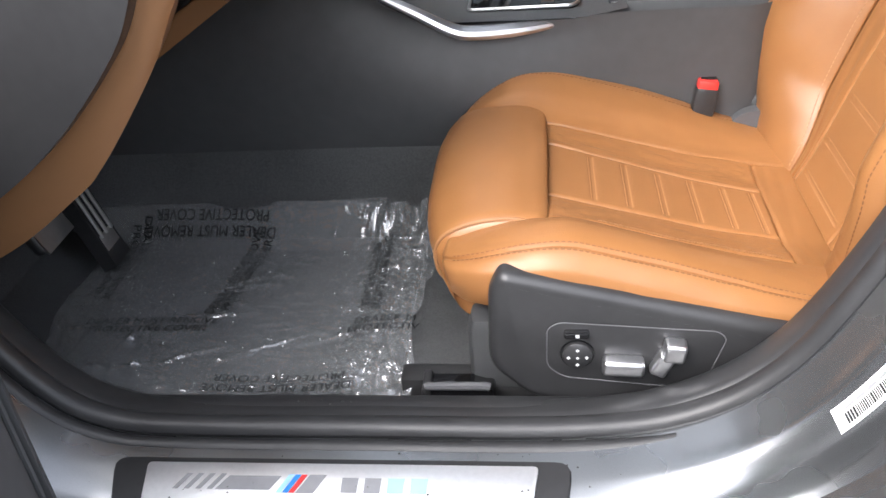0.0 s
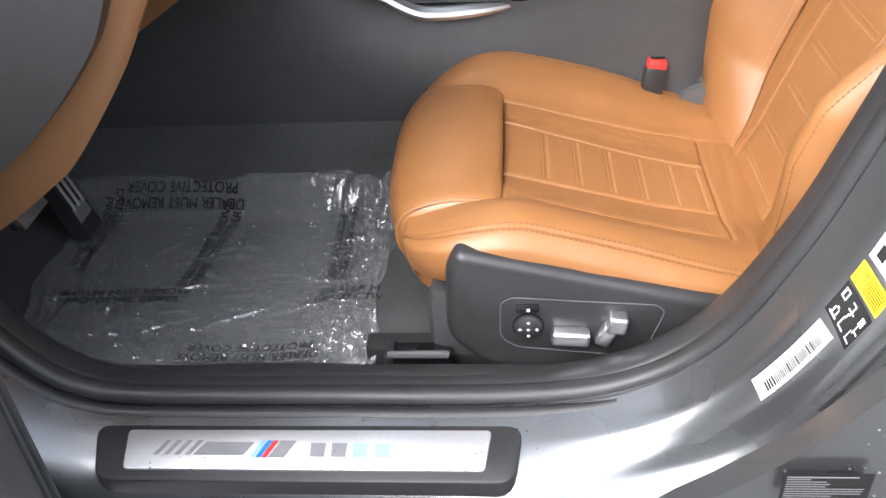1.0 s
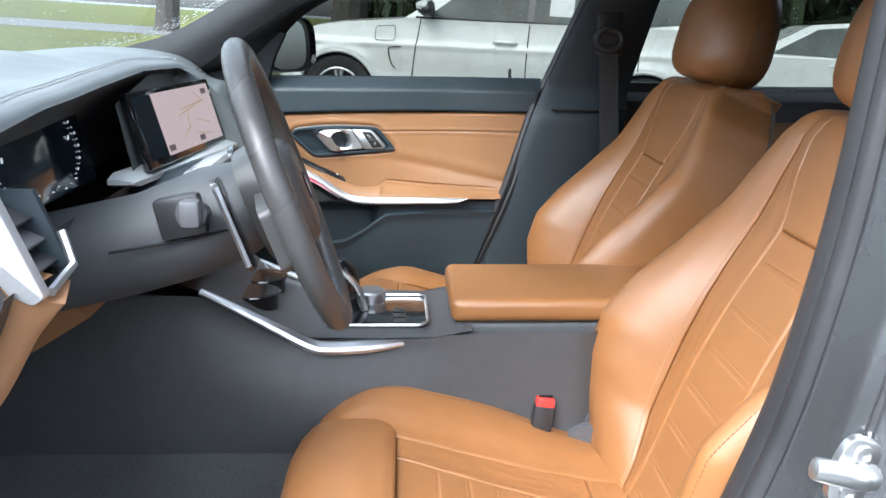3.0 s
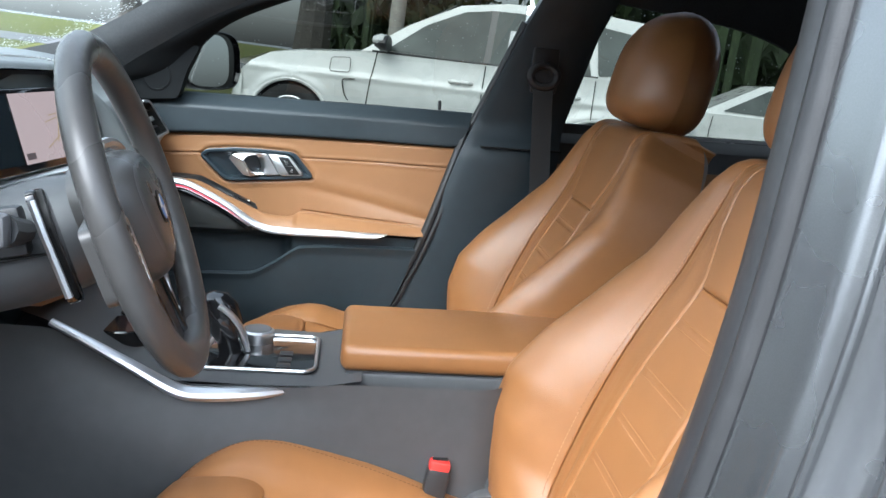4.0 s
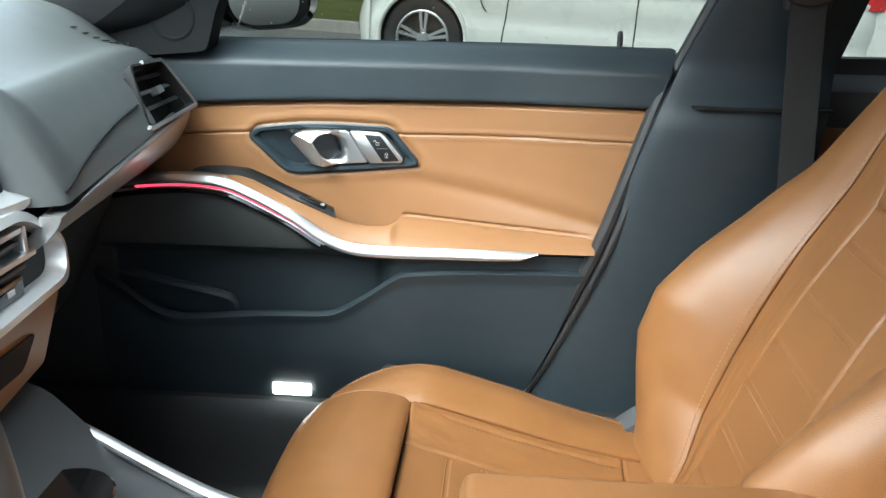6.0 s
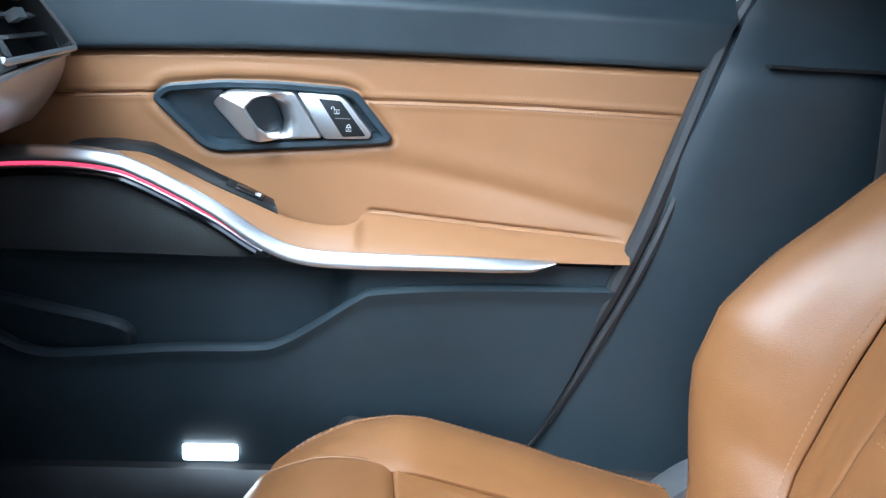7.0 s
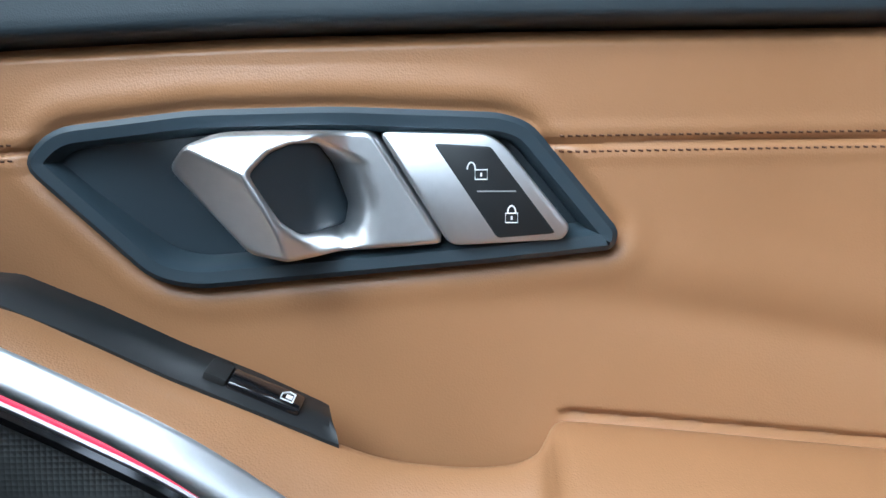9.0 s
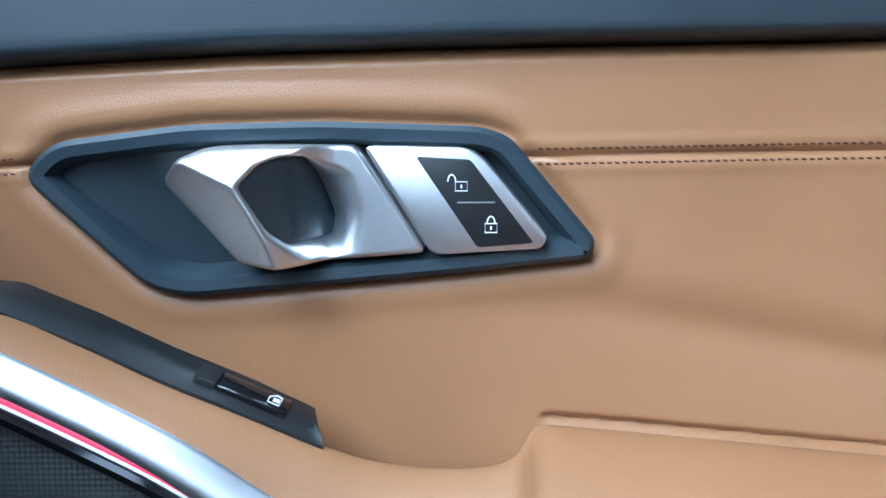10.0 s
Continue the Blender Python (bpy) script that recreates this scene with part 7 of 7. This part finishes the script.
# seat switches, in the seat's own space
sd = -0.284
P2 = lambda a, b, d: (a, d, b)
swo = rounded([(-0.003, 0.458), (0.010, 0.4665), (0.180, 0.4530), (0.190, 0.4430), (0.172, 0.3850), (0.150, 0.3735), (0.015, 0.3895), (-0.004, 0.4050)], 0.010, 4)
swp = part("switch_panel", prism(swo, (sd + 0.006, sd - 0.0015), P2, 0.001), BLACK_HARD, driver_side, "black seat switch panel")
part("panel_line", tube([(a, sd - 0.0015, b) for a, b in swo], 0.0008, 5, True), GREY_HARD, swp)
part("memory_switch", box(0.028, 0.008, 0.011, (0.029, sd - 0.003, 0.4520), 0.003), PIANO, driver_side, "black memory switch")
part("memory_mark", box(0.004, 0.0006, 0.004, (0.030, sd - 0.0072, 0.4515), 0.0), WHITE_ICON, driver_side)
part("lumbar_pad", lathe([(0.0005, 0.010), (0.012, 0.009), (0.0165, 0.006), (0.0175, 0.0)], 28, pose(0.030, sd, 0.4235, 90)), BLACK_HARD, driver_side, "round black lumbar switch")
part("lumbar_ring", tube([(0.030 + 0.0185 * math.cos(t), sd - 0.002, 0.4235 + 0.0185 * math.sin(t)) for t in np.linspace(0, 2 * math.pi, 29)[:-1]], 0.0010, 5, True), PIANO, driver_side)
for dx, dz in ((0, 0.010), (0, -0.010), (0.010, 0), (-0.010, 0), (0, 0)):
    part("lumbar_mark", box(0.0030, 0.0006, 0.0030, (0.030 + dx, sd - 0.0098 + 0.03 * math.hypot(dx, dz) * 0.9, 0.4235 + dz), 0.0, rot=Matrix.Rotation(radians(45), 4, "Y")), WHITE_ICON, driver_side)
part("slide_switch", box(0.046, 0.020, 0.020, (0.080, sd - 0.009, 0.4120), 0.005, 3, rot=Matrix.Rotation(radians(4), 4, "Y")), SATIN, driver_side, "satin silver seat slide switch")
part("tilt_switch", join(box(0.019, 0.016, 0.030, (0.122, sd - 0.008, 0.4145), 0.004, 3, rot=Matrix.Rotation(radians(26), 4, "Y")),
                         box(0.024, 0.021, 0.024, (0.134, sd - 0.010, 0.4340), 0.0045, 3, rot=Matrix.Rotation(radians(8), 4, "Y"))), SATIN, driver_side, "satin silver backrest switch", 40)
rc = part("rail_cover", box(0.088, 0.036, 0.030, (-0.112, -0.226, 0.316), 0.006), PIANO, driver_seat, "gloss black rail end cover")
part("rail_slot", tube([(-0.152, -0.243, 0.336), (-0.150, -0.243, 0.3375), (-0.078, -0.243, 0.3375), (-0.074, -0.243, 0.336)], 0.0055, 8), GREY_HARD, rc)
part("rail_end", box(0.012, 0.040, 0.034, (-0.153, -0.226, 0.318), 0.004), BLACK_HARD, rc)

buckle = thing("belt_buckle", "black seat belt buckle with red release button", "buckle")
part("buckle_body", box(0.034, 0.024, 0.095, (0.232, -0.160, 0.486), 0.006, rot=Matrix.Rotation(radians(8), 4, "Y")), BLACK_HARD, buckle)
part("release_button", box(0.030, 0.020, 0.020, (0.2385, -0.160, 0.534), 0.004, rot=Matrix.Rotation(radians(8), 4, "Y")), RED_BUTTON, buckle, "red release button")
part("buckle_slot", box(0.022, 0.006, 0.002, (0.2395, -0.160, 0.5455)), DARK_GAP, buckle)

# striker and labels on the pillar flange
FL = lambda o: curve1([(q[0], q[1]) for q in FLANGE])(o)


def s_at(z):
    i = next(i for i in range(301, 601) if OPENING[i][1] >= z)
    return (i - 1 + (z - OPENING[i - 1][1]) / (OPENING[i][1] - OPENING[i - 1][1])) / 600


def on_flange(s, o, lift=0.0):
    def base(s1, o1):
        (x, z), (nx, nz) = opening(s1)
        return Vector((x + nx * o1, FL(o1), z + nz * o1))
    p = base(s, o)
    n = (base(s + 0.004, o) - base(s - 0.004, o)).cross(base(s, o + 0.004) - base(s, o - 0.004)).normalized()
    if n.y > 0:
        n = -n
    return tuple(p + n * lift)


def flange_label(name, quad, mat, label="", u=(0.0, 1.0), v=(0.0, 1.0), lift=0.0026, n=12):
    """A patch of a label whose corners are given as (way along, way out) on the flange."""
    def f(p, q):
        a, b = u[0] + (u[1] - u[0]) * p, v[0] + (v[1] - v[0]) * q
        s, o = (sum(w * c[k] for w, c in zip(((1 - a) * (1 - b), a * (1 - b), a * b, (1 - a) * b), quad)) for k in (0, 1))
        return on_flange(s, o, lift)
    return part(name, sheet(f, 80 if n == 12 else 2 if u[1] - u[0] < 0.06 else 16, 24), mat, body, label)


BAR = [(0.608, 0.0120), (0.6545, 0.0145), (0.6505, 0.0315), (0.604, 0.0290)]
WARN = [(0.660, 0.0125), (0.6785, 0.0125), (0.6665, 0.047), (0.648, 0.046)]
YEL = [(0.680, 0.0125), (0.6915, 0.0125), (0.6800, 0.046), (0.6685, 0.047)]
TYR = [(0.6945, 0.013), (0.757, 0.013), (0.748, 0.050), (0.6830, 0.047)]
flange_label("barcode_label", BAR, WHITE_LABEL, "white barcode label")
rng = random.Random(5)
p = 0.12
while p < 0.88:
    w = rng.choice((0.011, 0.014, 0.022))
    flange_label("barcode_bar", BAR, PRINT, "", (p, p + w), (0.34, 0.80), 0.0042, 1)
    p += w + rng.choice((0.008, 0.010, 0.013))
for p in (0.16, 0.30, 0.44, 0.58, 0.72):
    flange_label("print_line", BAR, GREY_PRINT, "", (p, p + 0.10), (0.16, 0.26), 0.0042, 1)
flange_label("warning_label", WARN, BLACK_LABEL, "black warning label with white symbols")
for u0, u1, v0, v1 in ((0.62, 0.90, 0.06, 0.10), (0.62, 0.90, 0.17, 0.20), (0.62, 0.66, 0.06, 0.20), (0.86, 0.90, 0.06, 0.20), (0.10, 0.15, 0.08, 0.30), (0.15, 0.34, 0.12, 0.15), (0.15, 0.34, 0.23, 0.26), (0.34, 0.40, 0.16, 0.22),
                       (0.12, 0.42, 0.40, 0.43), (0.12, 0.16, 0.40, 0.60), (0.40, 0.55, 0.43, 0.46), (0.52, 0.82, 0.46, 0.49), (0.60, 0.64, 0.36, 0.56), (0.80, 0.84, 0.36, 0.49),
                       (0.12, 0.40, 0.72, 0.75), (0.12, 0.16, 0.72, 0.92), (0.36, 0.60, 0.78, 0.81), (0.42, 0.46, 0.78, 0.94), (0.62, 0.84, 0.74, 0.88)):
    flange_label("warning_symbol", WARN, WHITE_ICON, "", (u0, u1), (v0, v1), 0.0042, 1)
flange_label("yellow_label", YEL, YELLOW_LABEL, "yellow printed label")
OLIVE = material("olive_print", (0.16, 0.11, 0.01), 0.5, bump=0)
for i in range(7):
    flange_label("print_line", YEL, OLIVE, "", (0.14 + 0.11 * i, 0.20 + 0.11 * i), (0.30 if i < 5 else 0.12, 0.88), 0.0042, 1)
flange_label("tyre_label", TYR, WHITE_LABEL, "white and yellow tyre pressure label")
flange_label("label_band", TYR, BLACK_LABEL, "", (0.30, 0.95), (0.05, 0.20), 0.0036)
flange_label("label_text", TYR, YELLOW_LABEL, "", (0.36, 0.90), (0.10, 0.15), 0.0044)
flange_label("label_block", TYR, BLACK_LABEL, "", (0.50, 0.90), (0.52, 0.86), 0.0036)
for i in range(5):
    flange_label("print_line", TYR, YELLOW_LABEL, "", (0.54 + 0.07 * i, 0.575 + 0.07 * i), (0.56, 0.82), 0.0050, 1)
for i in range(8):
    flange_label("print_line", TYR, GREY_PRINT, "", (0.10 + 0.05 * i, 0.112 + 0.05 * i), (0.40, 0.90 if i % 3 else 0.70), 0.0042, 1)
flange_label("tyre_mark", TYR, BLACK_LABEL, "", (0.05, 0.16), (0.10, 0.30), 0.0036, 6)

(sx, sz), (snx, snz) = opening(s_at(0.775))
SB = Matrix(((snz * -1, 0, snx, sx + snx * 0.014), (0, -1, 0, -0.806), (snx, 0, snz, sz + snz * 0.014), (0, 0, 0, 1)))
striker = part("door_striker", prism(spline([(-0.030, -0.010), (-0.028, 0.012), (-0.010, 0.016), (0.010, 0.016), (0.028, 0.012), (0.030, -0.010), (0.014, -0.018), (-0.014, -0.018)], 32, True), (-0.004, 0.005), lambda a, b, d: (a, d, b), 0.002), STEEL, body, "zinc-plated door striker with two screws")
striker.matrix_basis = SB
part("striker_finger", tube(spline([(0.0, 0.003, 0.012), (0.0, 0.010, 0.0), (0.0, 0.013, -0.016), (0.0, 0.014, -0.036), (0.0, 0.0135, -0.044)], 20), lambda t: 0.0125 - 0.0035 * t - 0.006 * step(0.9, 1.0, t), 12), STEEL, striker, "rounded steel finger")
for a in (-0.018, 0.018):
    part("screw", lathe([(0.0005, 0.006), (0.004, 0.006), (0.0042, 0.009), (0.008, 0.0085), (0.0085, 0.004)], 18, pose(a, 0.0, 0.0, -90)), STEEL, striker, "striker screw")

lab = part("certification_label", sheet(lambda u, v: (0.264 + 0.082 * u, -0.8905, 0.400 + 0.050 * v), 1, 1), BLACK_LABEL, body, "black certification label with small white print", 0)
for i in range(10):
    part("print_line", sheet(lambda u, v: (0.267 + 0.074 * u * (0.88, 0.3, 0.5, 0.55, 0.5, 0.98, 0.97, 0.95, 0.6, 0.9)[i], -0.8916, 0.4465 - 0.0034 * i - (0.0020 if i == 0 else 0.0013) * v), 1, 1), GREY_PRINT, lab, "", 0)
part("bump_stop", box(0.03, 0.03, 0.045, (0.42, -0.90, 0.50), 0.006), RUBBER, body)

# grit on the sill trim
vs, fs = [], []
rng = random.Random(11)
for _ in range(170):
    x, y = rng.uniform(-0.5, 0.08), rng.choice((rng.uniform(-0.708, -0.668), rng.uniform(-0.84, -0.73)))
    z = (0.374 + 0.006 * math.sin(math.pi * min(1, max(0, (-0.664 - y) / 0.046)))) if y > -0.71 else 0.3765
    s = rng.uniform(0.0004, 0.0016)
    k = len(vs)
    vs += [(x - s, y, z), (x, y - s * rng.uniform(0.5, 1.2), z), (x + s, y, z), (x, y + s, z), (x, y, z + s * 0.7)]
    fs += [(k, k + 1, k + 4), (k + 1, k + 2, k + 4), (k + 2, k + 3, k + 4), (k + 3, k, k + 4)]
me = bpy.data.meshes.new("grit")
me.from_pydata(vs, [], fs)
me.materials.append(material("dirt", (0.03, 0.028, 0.025), 0.8, bump=0))
tagged(new("grit", me), "dark grit and droplets on the door sill", "grit", kind="stuff")

# the open driver's door, by its hinge
DR = pose(-0.64, -0.845, 0.0, 0, 0, -68)
dd = thing("driver_door", "open grey car door with black inner trim", "car door", at=DR)
part("door_skin", box(1.05, 0.02, 0.68, (0.525, -0.075, 0.62), 0.008), PAINT, dd, "dark grey painted door skin")
part("inner_trim", box(0.93, 0.19, 0.62, (0.540, 0.045, 0.62), 0.018, 3), BLACK_HARD, dd, "black inner door trim")
part("door_seal", tube([(0.079, 0.132, z) for z in np.linspace(0.30, 0.93, 20)], 0.0095, 10), RUBBER, dd, "black rubber door seal")
part("trim_lip", box(0.010, 0.012, 0.60, (0.098, 0.142, 0.62), 0.003), BLACK_SOFT, dd)
spk = part("speaker_cover", prism(rounded([(0.125, 0.400), (0.30, 0.400), (0.30, 0.60), (0.125, 0.60)], 0.012), (0.136, 0.1455), lambda a, b, d: (a, d, b), 0.003), GREY_HARD, dd, "grey speaker cover")
part("cover_edge", tube([(a, 0.1455, b) for a, b in rounded([(0.120, 0.395), (0.305, 0.395), (0.305, 0.605), (0.120, 0.605)], 0.014)], 0.003, 6, True), BLACK_SOFT, spk)

# ---- passenger side belt ----
belt = thing("seat_belt", "black seat belt hanging from its pillar guide", "seat belt")
part("webbing", sheet(lambda u, v: (0.470 + 0.045 * u + 0.030 * v, 0.634 - 0.010 * v, 1.070 - 0.50 * v), 4, 16, (0, 0.002, 0)), material("belt_webbing", (0.03, 0.03, 0.031), 0.8, scale=400, vary=0.2, bump=0.5, bscale=1600), belt, "black webbing")
part("belt_guide", tube([(0.492 + 0.030 * math.cos(t), 0.632, 1.088 + 0.024 * math.sin(t)) for t in np.linspace(0, 2 * math.pi, 25)[:-1]], 0.009, 8, True), BLACK_HARD, belt, "black belt guide loop")
part("guide_slider", box(0.06, 0.014, 0.10, (0.495, 0.645, 1.10), 0.006), BLACK_HARD, belt)

# ---- dashboard details ----
for off in (0.022, 0.030):
    pts = []
    for i in range(90):
        y = -0.66 + 0.80 * i / 89
        lx, lz = LIP(y)
        pts.append(Vector((lx - off, y, lz + 0.0125 + 0.10 * (off - 0.022))))
    part("hood_stitching", dashes(pts, run=0.006, gap=0.0045, r=0.0014), GREY_THREAD, dash)
for i in range(26):
    q = dash_top((0.60 + 0.0035 * i + 0.72) / 1.44, 0.60 + 0.006 * i)
    part("defrost_slot", box(0.010, 0.0022, 0.0016, (q[0], q[1], q[2] + 0.0006), 0.0), DARK_GAP, dash)

# ---- rain on the glass ----
vs, fs = [], []
rng = random.Random(4)


def drop(p, n, r):
    """A flat bead of water on a pane."""
    n = Vector(n).normalized()
    a = n.orthogonal().normalized()
    b = n.cross(a)
    k = len(vs)
    m = 7
    for ring, h in ((1.0, 0.0), (0.7, 0.35)):
        for i in range(m):
            t = 2 * math.pi * i / m
            vs.append(tuple(Vector(p) + r * ring * (math.cos(t) * a + math.sin(t) * b) + n * r * h))
    vs.append(tuple(Vector(p) + n * r * 0.45))
    for i in range(m):
        j = (i + 1) % m
        fs.append((k + i, k + j, k + m + j, k + m + i))
        fs.append((k + m + i, k + m + j, k + 2 * m))


for _ in range(520):
    u, v = rng.random(), rng.random()
    drop((-0.45 + 0.90 * u, 0.7865 - 0.14 * v, 0.975 + 0.36 * v), (0, 1, 0.39), rng.choice((0.0005, 0.0007, 0.0009, 0.0013)))
for _ in range(700):
    u, v = rng.random(), rng.random()
    drop((0.50 + 0.95 * u, 0.7865 - 0.13 * v, 0.965 + 0.34 * v), (0, 1, 0.38), rng.choice((0.0006, 0.0009, 0.0012, 0.0018)))
for _ in range(420):
    u, v = 1 - abs(rng.gauss(0, 0.22)), rng.random()
    if 0 < u < 1:
        p = screen_f(u, v)
        drop((p[0], p[1], p[2] + 0.0015), (-0.35, 0, 1), rng.choice((0.0006, 0.0008, 0.0012, 0.0018)))
for _ in range(1500):
    u, v = 1 - abs(rng.gauss(0, 0.018)), rng.random()
    p = screen_f(u, v)
    drop((p[0], p[1], p[2] + 0.0015), (-0.35, 0, 1), rng.choice((0.0006, 0.0010, 0.0014, 0.0022)))
for _ in range(190):
    x, z = rng.uniform(0.14, 0.62), rng.uniform(0.24, 0.66)
    edge = curve1([(0.2, 0.05), (0.36, 0.16), (0.40, 0.21), (0.47, 0.285), (0.58, 0.362), (0.70, 0.412)])(z)
    if x > edge + 0.008:
        drop((x, -0.8685 - 0.02 * math.sin(math.pi * min(1, (z - 0.2) * 0.9)), z), (0, -1, 0), rng.choice((0.0005, 0.0007, 0.0010, 0.0015)))
for _ in range(160):
    drop((rng.uniform(-0.5, 0.12), -0.8495 - 0.0, rng.uniform(0.312, 0.33)), (0, -1, 0.3), rng.choice((0.0006, 0.0010, 0.0014)))
me = bpy.data.meshes.new("raindrops")
me.from_pydata(vs, [], fs)
me.materials.append(WATER_DROP)
me.shade_smooth()
rd = tagged(new("raindrops", me), "rain beads on the glass and wet paint", "raindrops", kind="stuff")
rd.visible_shadow = False
